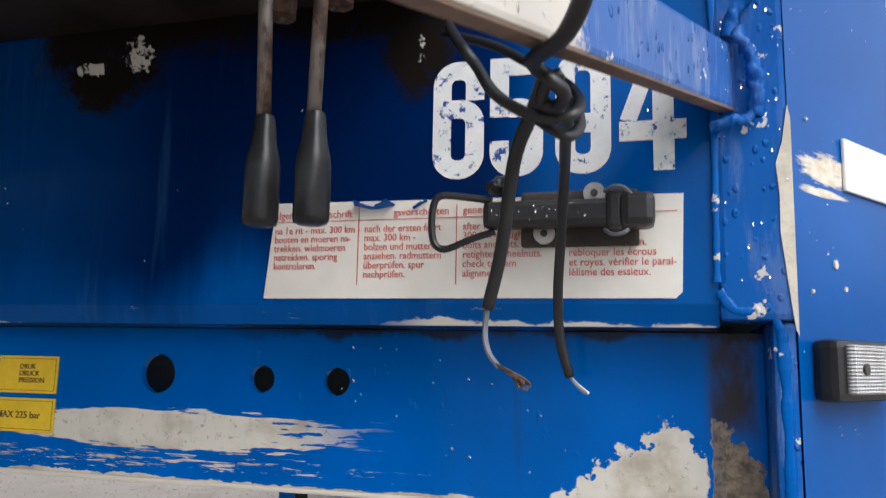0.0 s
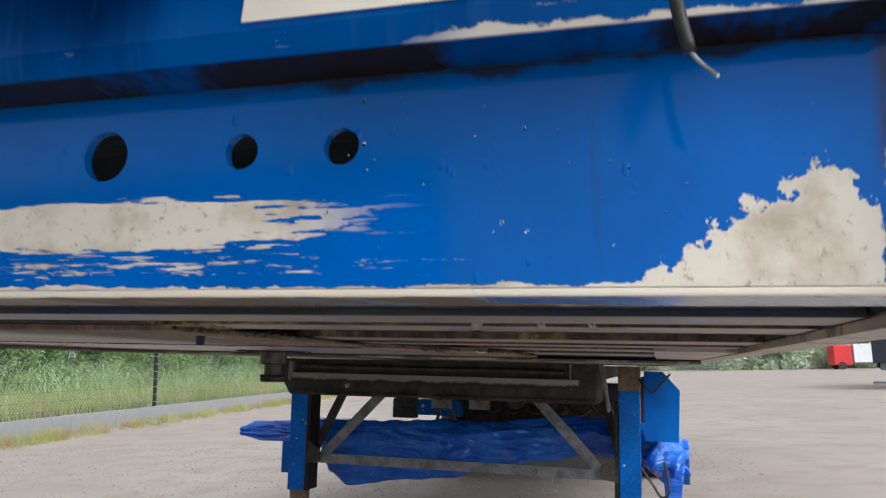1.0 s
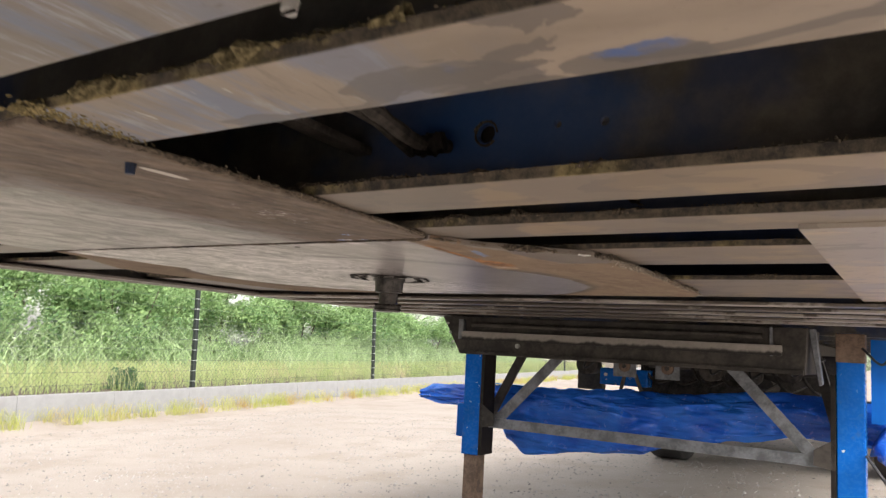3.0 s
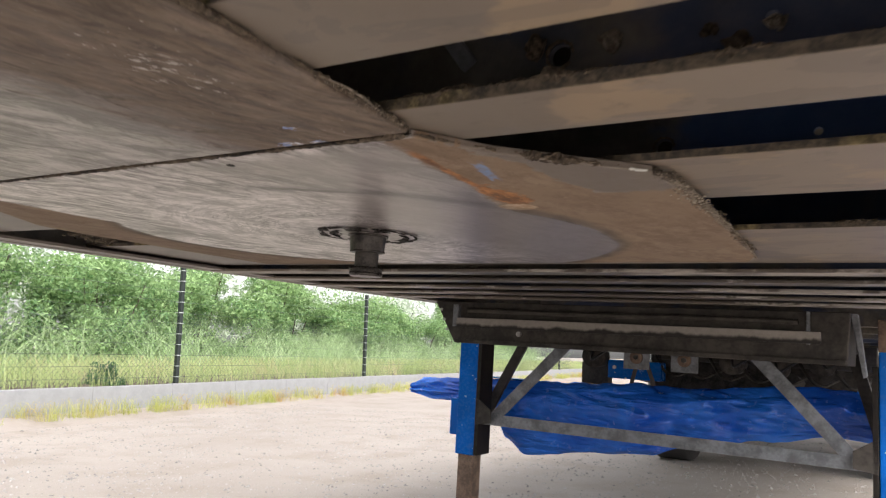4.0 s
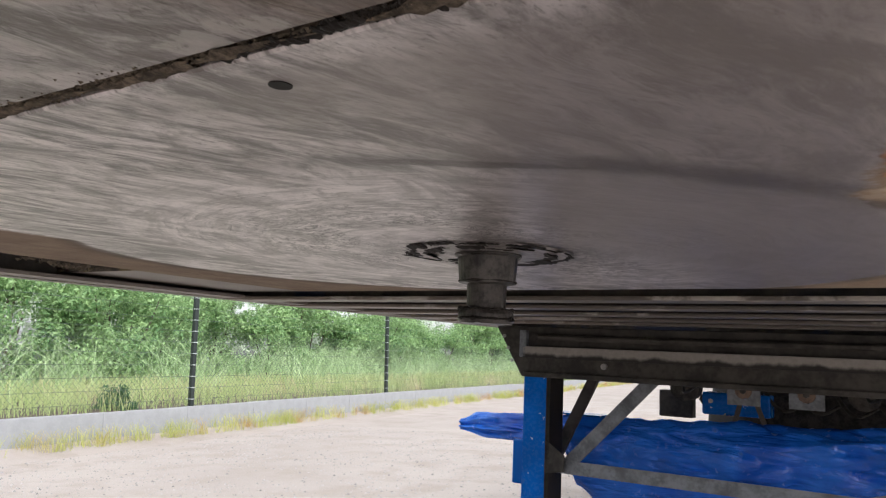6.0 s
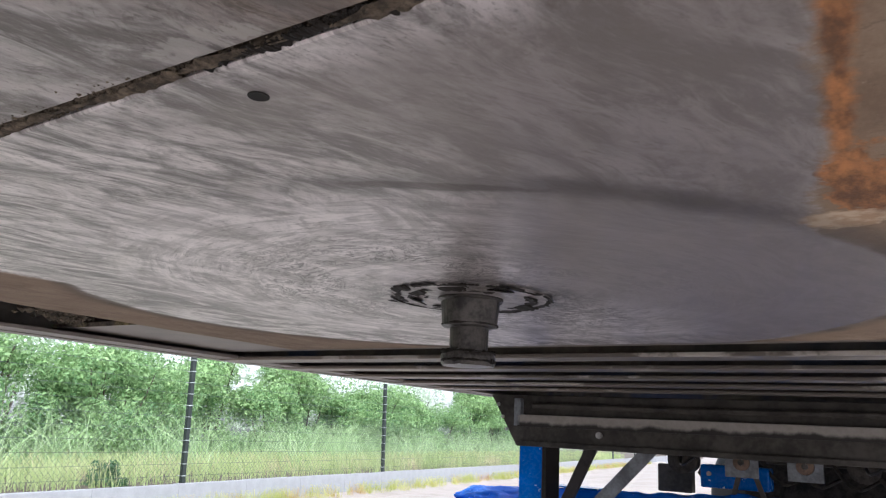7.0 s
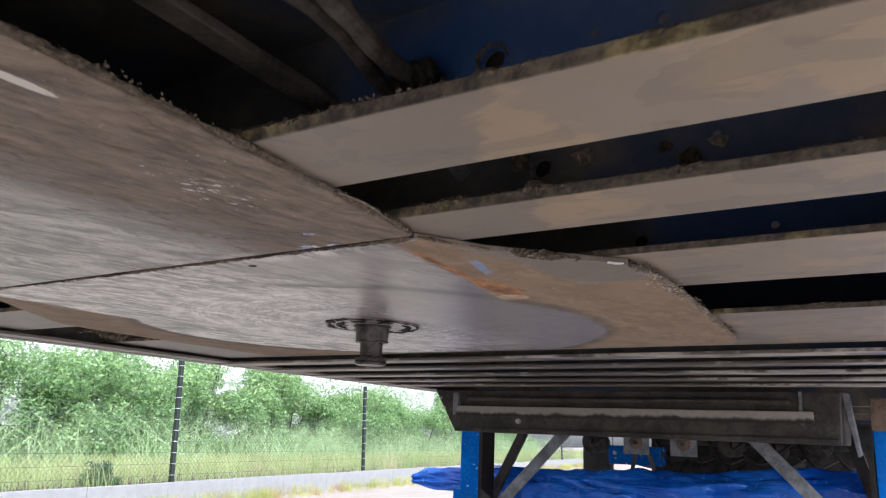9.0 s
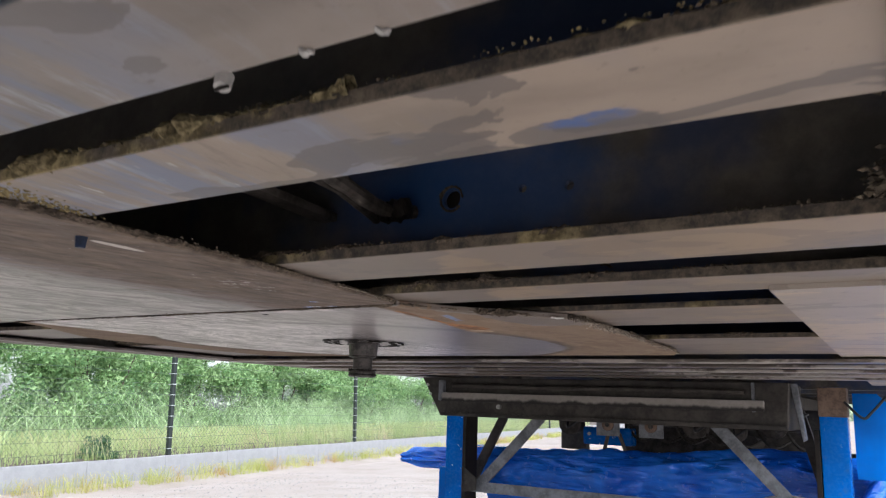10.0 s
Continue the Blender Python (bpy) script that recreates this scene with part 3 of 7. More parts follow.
def flange_paint():
    """The underside of the front flange: a bare crumbling edge, dirt film and blue where it was rubbed."""
    n = Nodes("scraped_flange")
    x, y = n.axis(0), n.axis(1)
    rag = n.math("SUBTRACT", n.noise(30, 6, 0.7), 0.5)
    slant = n.math("ADD", x, n.math("MULTIPLY", y, -0.5))
    comb = n.t.nodes.new("ShaderNodeCombineXYZ")
    n.put(comb.inputs[0], n.math("MULTIPLY", slant, 2.6))
    n.put(comb.inputs[1], n.math("MULTIPLY", y, 1.1))
    brush = n.noise(13, 7, 0.7, vec=comb.outputs[0])
    c = n.mix(n.step(brush, 0.44, 0.66), (0.080, 0.064, 0.051), (0.22, 0.19, 0.165))
    grey = n.math("MULTIPLY", n.step(n.math("ADD", n.noise(10, 6, 0.65, vec=comb.outputs[0]), n.math("MULTIPLY", n.step(x, 0.95, 0.84), 0.10)), 0.59, 0.65), n.step(x, 1.0, 0.92))
    c = n.mix(n.math("MULTIPLY", grey, 0.75), c, (0.27, 0.25, 0.24))
    c = n.mix(n.step(n.noise(9, 5), 0.5, 0.54), c, (0.11, 0.088, 0.068))
    soft = n.math("SUBTRACT", n.noise(16, 5, 0.65), 0.5)
    slope = n.math("ADD", x, n.math("ADD", n.math("MULTIPLY", n.math("SUBTRACT", brush, 0.5), 0.16), n.math("MULTIPLY", rag, 0.05)))
    rear = n.math("ADD", n.math("ADD", y, n.math("MULTIPLY", rag, 0.02)), n.math("MULTIPLY", n.math("SUBTRACT", 1.02, x), 0.28))
    rub = n.math("MULTIPLY", n.step(slope, 1.008, 1.022), n.step(rear, 0.040, 0.034))
    rub = n.math("MAXIMUM", rub, n.step(n.math("ADD", slope, n.math("MULTIPLY", soft, 0.06)), 1.085, 1.10))
    spots = n.math("MULTIPLY", n.step(n.math("ADD", brush, soft), 0.56, 0.64), n.step(x, 0.86, 0.95))
    rub = n.math("MAXIMUM", rub, n.math("MULTIPLY", spots, 0.35))
    # blue-white reflection towards the near end, painted into the rubbed blue
    near_sheen = n.math("ADD", n.step(x, 1.055, 1.13), n.math("MULTIPLY", n.math("SUBTRACT", brush, 0.5), 1.5))
    c = n.mix(rub, c, n.mix(n.step(near_sheen, 0.3, 0.8), n.mix(n.step(soft, -0.15, 0.15), (0.008, 0.14, 0.50), (0.05, 0.26, 0.66)), n.mix(n.step(brush, 0.38, 0.62), (0.11, 0.18, 0.34), (0.28, 0.32, 0.40))))
    scrape = n.math("MULTIPLY", n.step(n.noise(20, 4, 0.6, vec=comb.outputs[0]), 0.66, 0.70), n.step(n.noise(7, 3), 0.45, 0.55))
    c = n.mix(n.math("MULTIPLY", scrape, 0.7), c, (0.50, 0.47, 0.43))
    cream = n.math("MULTIPLY", n.step(n.math("ADD", n.math("ABSOLUTE", n.math("SUBTRACT", rear, 0.043)), n.math("MULTIPLY", rag, 0.03)), 0.002, 0.0), n.step(x, 1.0, 1.03))
    c = n.mix(cream, c, (0.50, 0.44, 0.34))
    bare = n.step(n.math("ADD", y, n.math("MULTIPLY", rag, 0.022)), 0.0040, 0.0026)
    c = n.mix(bare, c, (0.66, 0.61, 0.52))
    n.bump(n.math("ADD", n.math("MULTIPLY", bare, 0.6), brush), 0.5, 0.0015)
    return n.done(c, n.blend(rub, 0.7, 0.22))


def web_paint():
    """Upright webs: near-black, dim blue here and there, khaki road dirt."""
    n = Nodes("dark_web")
    x, y = n.axis(0), n.axis(1)
    big, mid = n.noise(3.2, 4, 0.55), n.noise(16, 5, 0.7)
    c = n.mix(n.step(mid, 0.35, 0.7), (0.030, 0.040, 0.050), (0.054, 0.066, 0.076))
    # lighter and browner further back
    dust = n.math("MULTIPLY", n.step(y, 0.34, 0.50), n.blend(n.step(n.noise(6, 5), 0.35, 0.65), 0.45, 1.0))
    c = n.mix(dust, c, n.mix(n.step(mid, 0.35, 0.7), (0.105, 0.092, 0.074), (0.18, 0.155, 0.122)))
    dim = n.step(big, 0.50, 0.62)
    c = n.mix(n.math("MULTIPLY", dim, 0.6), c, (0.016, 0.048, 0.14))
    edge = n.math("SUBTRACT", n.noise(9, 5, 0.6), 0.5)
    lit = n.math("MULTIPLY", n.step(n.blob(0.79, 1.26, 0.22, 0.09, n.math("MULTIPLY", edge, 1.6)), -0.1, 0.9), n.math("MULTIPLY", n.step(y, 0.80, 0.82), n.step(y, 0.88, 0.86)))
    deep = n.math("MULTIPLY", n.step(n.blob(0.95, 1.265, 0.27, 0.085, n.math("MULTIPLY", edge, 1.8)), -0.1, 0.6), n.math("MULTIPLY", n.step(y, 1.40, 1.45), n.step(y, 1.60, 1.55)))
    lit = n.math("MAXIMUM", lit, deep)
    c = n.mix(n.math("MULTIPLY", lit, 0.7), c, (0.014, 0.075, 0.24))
    khaki = n.math("MULTIPLY", n.step(n.blob(1.145, 1.235, 0.045, 0.075, n.math("MULTIPLY", edge, 1.8)), 0.0, 0.7), n.step(y, 0.34, 0.31))
    c = n.mix(n.math("MULTIPLY", khaki, 0.8), c, (0.10, 0.085, 0.04))
    n.bump(n.noise(60, 5), 0.4, 0.002)
    return n.done(c, 0.55, 0.0, 0.3)


def corner_paint():
    """The chamfered corner: blue with a brushed bare patch beside the reflector and small chips."""
    n = Nodes("brushed_corner_paint")
    x, z = n.axis(0), n.axis(2)
    big, fine = n.noise(5), n.noise(60, 5)
    c = n.mix(n.step(big, 0.3, 0.7), tuple(v * 0.66 for v in BLUE), tuple(v * 0.88 for v in BLUE))
    brush = n.math("SUBTRACT", n.noise(30, 6, 0.75, (0.8, 0.8, 9.0)), 0.5)
    m = n.blob(1.277, 1.3765, 0.026, 0.0115, n.math("MULTIPLY", brush, 3.4))
    m2 = n.blob(1.272, 1.360, 0.022, 0.003, n.math("MULTIPLY", brush, 3.0))
    chip = n.step(n.noise(75, 4, 0.55), 0.735, 0.74)
    bare = n.math("MAXIMUM", n.step(n.math("MAXIMUM", m, m2), 0.1, 0.5), chip)
    c = n.mix(bare, c, n.mix(n.step(n.noise(90, 5), 0.4, 0.6), (0.58, 0.50, 0.37), (0.70, 0.66, 0.56)))
    n.bump(n.math("SUBTRACT", n.math("MULTIPLY", fine, 0.2), bare), 0.3, 0.0008)
    return n.done(c, n.blend(bare, n.blend(fine, 0.15, 0.3), 0.7), 0.0, 0.15)


def dusty_dark(name, tone, dark):
    """Dust lying in patches on dark steel, with a ragged lower edge."""
    n = Nodes(name)
    rag = n.math("SUBTRACT", n.noise(11, 6, 0.65, (1.0, 1.0, 0.5)), 0.5)
    f = n.step(n.math("ADD", n.math("SUBTRACT", n.axis(2), 1.017), n.math("MULTIPLY", rag, 0.05)), -0.006, 0.010)
    c = n.mix(f, dark, n.mix(n.noise(60, 4), tuple(v * 0.7 for v in tone), tuple(v * 1.2 for v in tone)))
    n.bump(n.noise(80, 5), 0.4, 0.002)
    return n.done(c, 0.8)


def worn_white():
    """Stencilled white, flaked through to the blue."""
    n = Nodes("flaking_white")
    x = n.axis(0)
    flake = n.step(n.math("ADD", n.noise(120, 6, 0.75), n.math("ADD", n.math("MULTIPLY", n.step(x, 1.16, 1.22), 0.035), n.math("MULTIPLY", n.step(x, 1.06, 1.02), 0.035))), 0.588, 0.603)
    grey = n.noise(25, 5, 0.7)
    c = n.mix(n.step(grey, 0.4, 0.65), (0.66, 0.67, 0.67), (0.78, 0.78, 0.76))
    teal = n.math("MULTIPLY", n.step(n.noise(30, 5, 0.7), 0.45, 0.6), n.step(x, 1.16, 1.19))
    c = n.mix(n.math("MULTIPLY", teal, 0.7), c, (0.22, 0.42, 0.45))
    c = n.mix(flake, c, (0.01, 0.05, 0.26))
    return n.done(c, 0.45)


def wet_blue(name, pale_from=None, veil=0.05):
    """Blue paint under rain drops; pale_from: nearer than this y the paint is gone to primer."""
    n = Nodes(name)
    big, fine = n.noise(9), n.noise(90, 5)
    c = n.mix(n.step(big, 0.3, 0.7), (0.0, 0.066, 0.29), (0.0, 0.095, 0.39))
    drop = n.step(n.voronoi(150, stretch=(1.0, 1.0, 0.7)), 0.34, 0.16)
    keep = n.step(n.noise(60, 2), 0.48, 0.56)
    drop = n.math("MULTIPLY", drop, keep)
    chip = n.step(n.noise(40, 6, 0.65), 0.64, 0.65)
    film = n.math("ADD", veil, n.math("MULTIPLY", n.step(n.noise(22, 6, 0.7, (3.0, 3.0, 0.6)), 0.46, 0.66), veil + 0.15))
    c = n.mix(film, c, (0.36, 0.41, 0.52))
    c = n.mix(chip, c, (0.60, 0.58, 0.54))
    if pale_from is not None:
        edge = n.math("ADD", n.axis(1), n.math("MULTIPLY", n.math("SUBTRACT", n.noise(35, 5, 0.7), 0.5), 0.05))
        c = n.mix(n.step(edge, pale_from + 0.004, pale_from - 0.004), c, (0.60, 0.56, 0.50))
    n.bump(n.math("SUBTRACT", drop, n.math("MULTIPLY", fine, 0.15)), 0.9, 0.0012)
    return n.done(c, n.blend(chip, n.blend(drop, 0.22, 0.05), 0.6), 0.0, 0.05 + veil)


def lens_mat():
    """A clear prismatic lens over a bright backing."""
    n = Nodes("prismatic_lens")
    a = n.math("SINE", n.math("MULTIPLY", n.math("ADD", n.axis(0), n.axis(2)), 1500.0))
    b = n.math("SINE", n.math("MULTIPLY", n.math("SUBTRACT", n.axis(0), n.axis(2)), 1500.0))
    h = n.math("MULTIPLY", a, b)
    n.bump(h, 0.9, 0.0012)
    c = n.mix(n.step(h, -0.5, 0.5), (0.42, 0.43, 0.44), (0.78, 0.78, 0.77))
    c = n.mix(n.math("MULTIPLY", n.step(n.noise(60, 5), 0.5, 0.7), 0.4), c, (0.30, 0.28, 0.25))
    return n.done(c, 0.12, 0.0, 0.6)


def rusty_rod():
    """A plated rod: pale where the plating lives, brown rust in runs elsewhere."""
    n = Nodes("rusty_rod")
    f = n.noise(38, 6, 0.7, (1.0, 1.0, 0.28))
    rust = n.mix(n.step(n.noise(150, 4), 0.4, 0.65), (0.042, 0.026, 0.018), (0.13, 0.072, 0.042))
    c = n.mix(n.step(f, 0.40, 0.52), (0.18, 0.155, 0.14), rust)
    n.bump(n.noise(180, 4), 0.5, 0.0006)
    return n.done(c, n.blend(n.step(f, 0.44, 0.53), 0.35, 0.75), 0.2)


def water_mat():
    n = Nodes("rain_water")
    n.out.inputs["Transmission Weight"].default_value, n.out.inputs["IOR"].default_value = 1.0, 1.33
    return n.done((0.95, 0.97, 1.0), 0.02)


def ground_mat():
    n = Nodes("pale_gravel_yard")
    big, mid, fine = n.noise(0.35, 5), n.noise(1.6, 6, 0.6), n.noise(70, 5, 0.7)
    grit = n.voronoi(60)
    c = n.mix(n.step(big, 0.3, 0.7), (0.262, 0.230, 0.203), (0.312, 0.278, 0.248))
    c = n.mix(n.math("MULTIPLY", n.step(mid, 0.45, 0.68), 0.8), c, (0.24, 0.206, 0.176))
    c = n.mix(n.math("MULTIPLY", n.step(fine, 0.52, 0.72), 0.7), c, (0.38, 0.348, 0.315))
    c = n.mix(n.math("MULTIPLY", n.step(n.noise(26, 6, 0.75), 0.58, 0.72), 0.6), c, (0.20, 0.176, 0.156))
    n.bump(n.math("ADD", fine, n.math("MULTIPLY", grit, 0.6)), 0.4, 0.010)
    return n.done(c, n.blend(mid, 0.7, 0.95), 0.0, 0.3)


def leaf_mat(name, a, b, dry=None):
    """Thin leaves that let some light through."""
    n = Nodes(name)
    c = n.mix(n.math("ADD", n.math("MULTIPLY", n.island(), 0.6), n.math("MULTIPLY", n.step(n.noise(0.9, 4), 0.35, 0.65), 0.4)), a, b)
    if dry:
        c = n.mix(n.step(n.noise(1.2, 3), 0.5, 0.68), c, dry)
    m = n.done(c, 0.5, 0.0, 0.35)
    thin, both = n.t.nodes.new("ShaderNodeBsdfTranslucent"), n.t.nodes.new("ShaderNodeMixShader")
    n.put(thin.inputs["Color"], c)
    both.inputs[0].default_value = 0.4
    n.t.links.new(n.out.outputs[0], both.inputs[1])
    n.t.links.new(thin.outputs[0], both.inputs[2])
    n.t.links.new(both.outputs[0], n.t.nodes["Material Output"].inputs["Surface"])
    return m


def tarp_mat():
    n = Nodes("blue_tarpaulin")
    a, b = n.noise(3.5, 5, 0.6), n.noise(26, 5, 0.6)
    c = n.mix(n.step(a, 0.3, 0.7), (0.007, 0.085, 0.50), (0.022, 0.18, 0.74))
    c = n.mix(n.step(b, 0.66, 0.8), c, (0.05, 0.12, 0.40))
    n.bump(n.math("ADD", n.noise(4.2, 4, 0.5, (0.35, 1.0, 1.5), distortion=1.6), n.math("MULTIPLY", n.noise(11, 4, 0.5, (0.4, 1.0, 1.4), distortion=1.0), 0.30)), 1.0, 0.05)
    return n.done(c, n.blend(b, 0.16, 0.34), 0.0, 0.6)


M = {
    "blue": blue_paint("blue_paint", 0.25, 0.2),
    "blue_worn": blue_paint("worn_blue_paint", 0.75, 0.35, 0.25),
    "weld": blue_paint("chipped_weld_paint", 1.25, 0.1, 0.16),
    "channel": channel_paint(),
    "panel": panel_paint(),
    "flange": flange_paint(),
    "number": worn_white(),
    "wet": wet_blue("wet_blue_paint", None, 0.02),
    "bar": wet_blue("wet_bar_paint", -0.232, 0.10),
    "beam": dirty_steel("dirty_beam"),
    "front_beam": dirty_steel("bluish_front_beam", (0.255, 0.218, 0.188), 0.35),
    "rear_beam": rear_steel(),
    "rail": dirty_steel("dirty_rail", (0.50, 0.435, 0.37), 0.12),
    "web": web_paint(),
    "lip": edge_dirt(),
    "corner": corner_paint(),
    "dust": dusty_dark("dusty_angle", (0.30, 0.27, 0.245), (0.022, 0.019, 0.017)),
    "crumb": crumb_mat("dirt_crumbs", (0.055, 0.043, 0.03), (0.16, 0.128, 0.09)),
    "cake": caked("caked_brown_dirt", (0.045, 0.036, 0.028), (0.19, 0.15, 0.11)),
    "moss_cake": caked("caked_mossy_dirt", (0.06, 0.048, 0.024), (0.33, 0.27, 0.15)),
    "pale_cake": caked("caked_pale_mud", (0.12, 0.095, 0.072), (0.42, 0.36, 0.29)),
    "pale_mud": crumb_mat("pale_dry_mud", (0.16, 0.13, 0.10), (0.50, 0.44, 0.37)),
    "moss": crumb_mat("mossy_crumbs", (0.10, 0.08, 0.035), (0.34, 0.27, 0.13)),
    "coupler": coupler_steel(),
    "water": water_mat(),
    "black": plain("black_steel", (0.046, 0.040, 0.035), 0.65, 0.0, 0.5, 9, 0.3, 0.3),
    "grease": plain("greasy_steel", (0.046, 0.041, 0.037), 0.34, 0.3, 0.7, 45, 0.9),
    "hose": plain("muddy_hose", (0.030, 0.026, 0.022), 0.8, 0.0, 0.6, 22, 0.5, 0.2),
    "pipe": plain("dusty_pipe", (0.058, 0.050, 0.043), 0.7, 0.0, 0.55, 26, 0.5, 0.3),
    "bolt": plain("dark_blue_bolt", (0.012, 0.022, 0.05), 0.5, 0.0, 0.5, 60, 0.5, 0.3),
    "soot": plain("greasy_soot", (0.014, 0.011, 0.009), 0.6, 0.0, 0.5, 25, 0.6, 0.2),
    "rubber": plain("black_rubber", (0.014, 0.014, 0.0145), 0.42, 0.0, 0.3, 40, 0.2),
    "grip": plain("black_plastic_grip", (0.014, 0.014, 0.015), 0.34, 0.0, 0.4, 60, 0.3, 0.4),
    "rod": rusty_rod(),
    "zinc": plain("dull_zinc", (0.42, 0.41, 0.39), 0.45, 0.5, 0.2, 50),
    "grey": plain("grey_painted_steel", (0.150, 0.158, 0.172), 0.5, 0.0, 0.4, 14, 0.3),
    "rusty": plain("rusty_steel", (0.15, 0.10, 0.072), 0.8, 0.0, 0.4, 18, 0.6),
    "label": plain("cream_label", (0.74, 0.71, 0.64), 0.4, 0.0, 0.05, 12, 0.05),
    "red": plain("red_print", (0.56, 0.13, 0.11), 0.5, 0.0, 0.1),
    "yellow": plain("yellow_label", (0.78, 0.52, 0.02), 0.4, 0.0, 0.08, 30, 0.05),
    "ink": plain("dark_print", (0.12, 0.08, 0.02), 0.5, 0.0, 0.1),
    "white": plain("white_paint", (0.74, 0.74, 0.71), 0.5, 0.0, 0.06, 40, 0.1),
    "primer": plain("bare_primer", (0.62, 0.57, 0.46), 0.7, 0.0, 0.15, 60, 0.4),
    "lens": lens_mat(),
    "concrete": plain("concrete_kerb", (0.255, 0.26, 0.265), 0.85, 0.0, 0.08, 9, 0.4),
    "ground": ground_mat(),
    "stone": plain("pale_stone", (0.235, 0.222, 0.21), 0.85, 0.0, 0.5, 20, 0.4),
    "post": plain("dark_green_coated_post", (0.012, 0.018, 0.016), 0.45, 0.0, 0.2, 12),
    "wire": plain("dark_coated_wire", (0.06, 0.075, 0.07), 0.5, 0.0, 0.2, 12),
    "clip": plain("pale_wire_clip", (0.45, 0.47, 0.46), 0.5, 0.0, 0.1, 12),
    "leaf": leaf_mat("shrub_leaf", (0.095, 0.20, 0.075), (0.40, 0.56, 0.25)),
    "leaf_dark": leaf_mat("bush_leaf", (0.05, 0.11, 0.05), (0.13, 0.24, 0.10)),
    # haze of distance is put into this leaf colour
    "leaf_far": leaf_mat("hazed_far_leaf", (0.40, 0.48, 0.36), (0.54, 0.62, 0.48)),
    "grass": leaf_mat("tall_grass", (0.27, 0.37, 0.13), (0.50, 0.56, 0.27), (0.56, 0.50, 0.30)),
    "reed": leaf_mat("reed_leaf", (0.27, 0.41, 0.17), (0.50, 0.62, 0.36)),
    "tuft": leaf_mat("yellowing_grass", (0.30, 0.36, 0.09), (0.58, 0.54, 0.20), (0.44, 0.28, 0.14)),
    "bark": plain("bark", (0.09, 0.07, 0.05), 0.9, 0.0, 0.3, 15, 0.6),
    "tarp": tarp_mat(),
    "red_lorry": plain("red_lorry_paint", (0.50, 0.02, 0.025), 0.35, 0.0, 0.1, 3),
    "pale_lorry": plain("pale_lorry_side", (0.60, 0.61, 0.63), 0.5, 0.0, 0.06, 3),
    "navy": plain("dark_lorry_side", (0.02, 0.026, 0.04), 0.4, 0.0, 0.15, 3),
    "tyre": plain("tyre_rubber", (0.025, 0.024, 0.024), 0.8, 0.0, 0.2, 20, 0.3),
    "amber": plain("amber_lens", (0.7, 0.18, 0.02), 0.3, 0.0, 0.05),
}


# ---- mesh helpers ----
def part(name, bm, material, parent, label="", smooth=False):
    """Links a bmesh as one mesh object under a thing, a part or nothing."""
    me = bpy.data.meshes.new(name)
    bm.normal_update()
    bm.to_mesh(me)
    bm.free()
    me.materials.append(M[material])
    if smooth:
        for p in me.polygons:
            p.use_smooth = True
    ob = new(name, me)
    ob.parent = parent
    return tagged(ob, label)


def thing(name, label, category, group="", at=None, kind=""):
    ob = new(name)
    ob.empty_display_size = 0.1
    if at:
        ob.matrix_world = at
    return tagged(ob, label, category, group, kind)


def box(x0, x1, y0, y1, z0, z1, bevel=0.0, bm=None):
    bm = bm or bmesh.new()
    made = bmesh.ops.create_cube(bm, size=1.0)["verts"]
    for v in made:
        v.co = Vector((x0 + (v.co.x + 0.5) * (x1 - x0), y0 + (v.co.y + 0.5) * (y1 - y0), z0 + (v.co.z + 0.5) * (z1 - z0)))
    if bevel:
        edges = list({e for v in made for e in v.link_edges})
        bmesh.ops.bevel(bm, geom=edges, offset=bevel, segments=2, profile=0.6, affect="EDGES")
    return bm


def prism(points, lo, hi, axis="z", bm=None, bevel=0.0):
    """A flat outline pulled from lo to hi along an axis. points: (x, y) for z, (x, z) for y, (y, z) for x."""
    bm = bm or bmesh.new()
    order = {"z": lambda a, b, c: (a, b, c), "y": lambda a, b, c: (a, c, b), "x": lambda a, b, c: (c, a, b)}[axis]
    low = [bm.verts.new(order(a, b, lo)) for a, b in points]
    top = [bm.verts.new(order(a, b, hi)) for a, b in points]
    faces = [bm.faces.new(low), bm.faces.new(top)]
    for i in range(len(points)):
        j = (i + 1) % len(points)
        faces.append(bm.faces.new((low[i], low[j], top[j], top[i])))
    bmesh.ops.recalc_face_normals(bm, faces=faces)
    if bevel:
        bmesh.ops.bevel(bm, geom=list({e for f in faces for e in f.edges}), offset=bevel, segments=1, affect="EDGES")
    return bm


def rod(a, b, r0, r1=None, n=16, bm=None, caps=True):
    bm = bm or bmesh.new()
    a, b = Vector(a), Vector(b)
    turn = (b - a).to_track_quat("Z", "Y").to_matrix().to_4x4()
    m = Matrix.Translation((a + b) / 2) @ turn
    bmesh.ops.create_cone(bm, cap_ends=caps, segments=n, radius1=r0, radius2=r0 if r1 is None else r1, depth=(b - a).length, matrix=m)
    return bm


def beam(a, b, w, h, up=(0, 0, 1), bevel=0.0, bm=None):
    """A bar of width w and height h from a to b."""
    bm = bm or bmesh.new()
    a, b, up = Vector(a), Vector(b), Vector(up)
    d = (b - a).normalized()
    s = d.cross(up).normalized()
    u = s.cross(d)
    m = Matrix((s, d, u)).transposed().to_4x4()
    m.translation = (a + b) / 2
    made = bmesh.ops.create_cube(bm, size=1.0, matrix=m @ Matrix.Diagonal((w, (b - a).length, h, 1)))["verts"]
    if bevel:
        bmesh.ops.bevel(bm, geom=list({e for v in made for e in v.link_edges}), offset=bevel, segments=2, profile=0.6, affect="EDGES")
    return bm


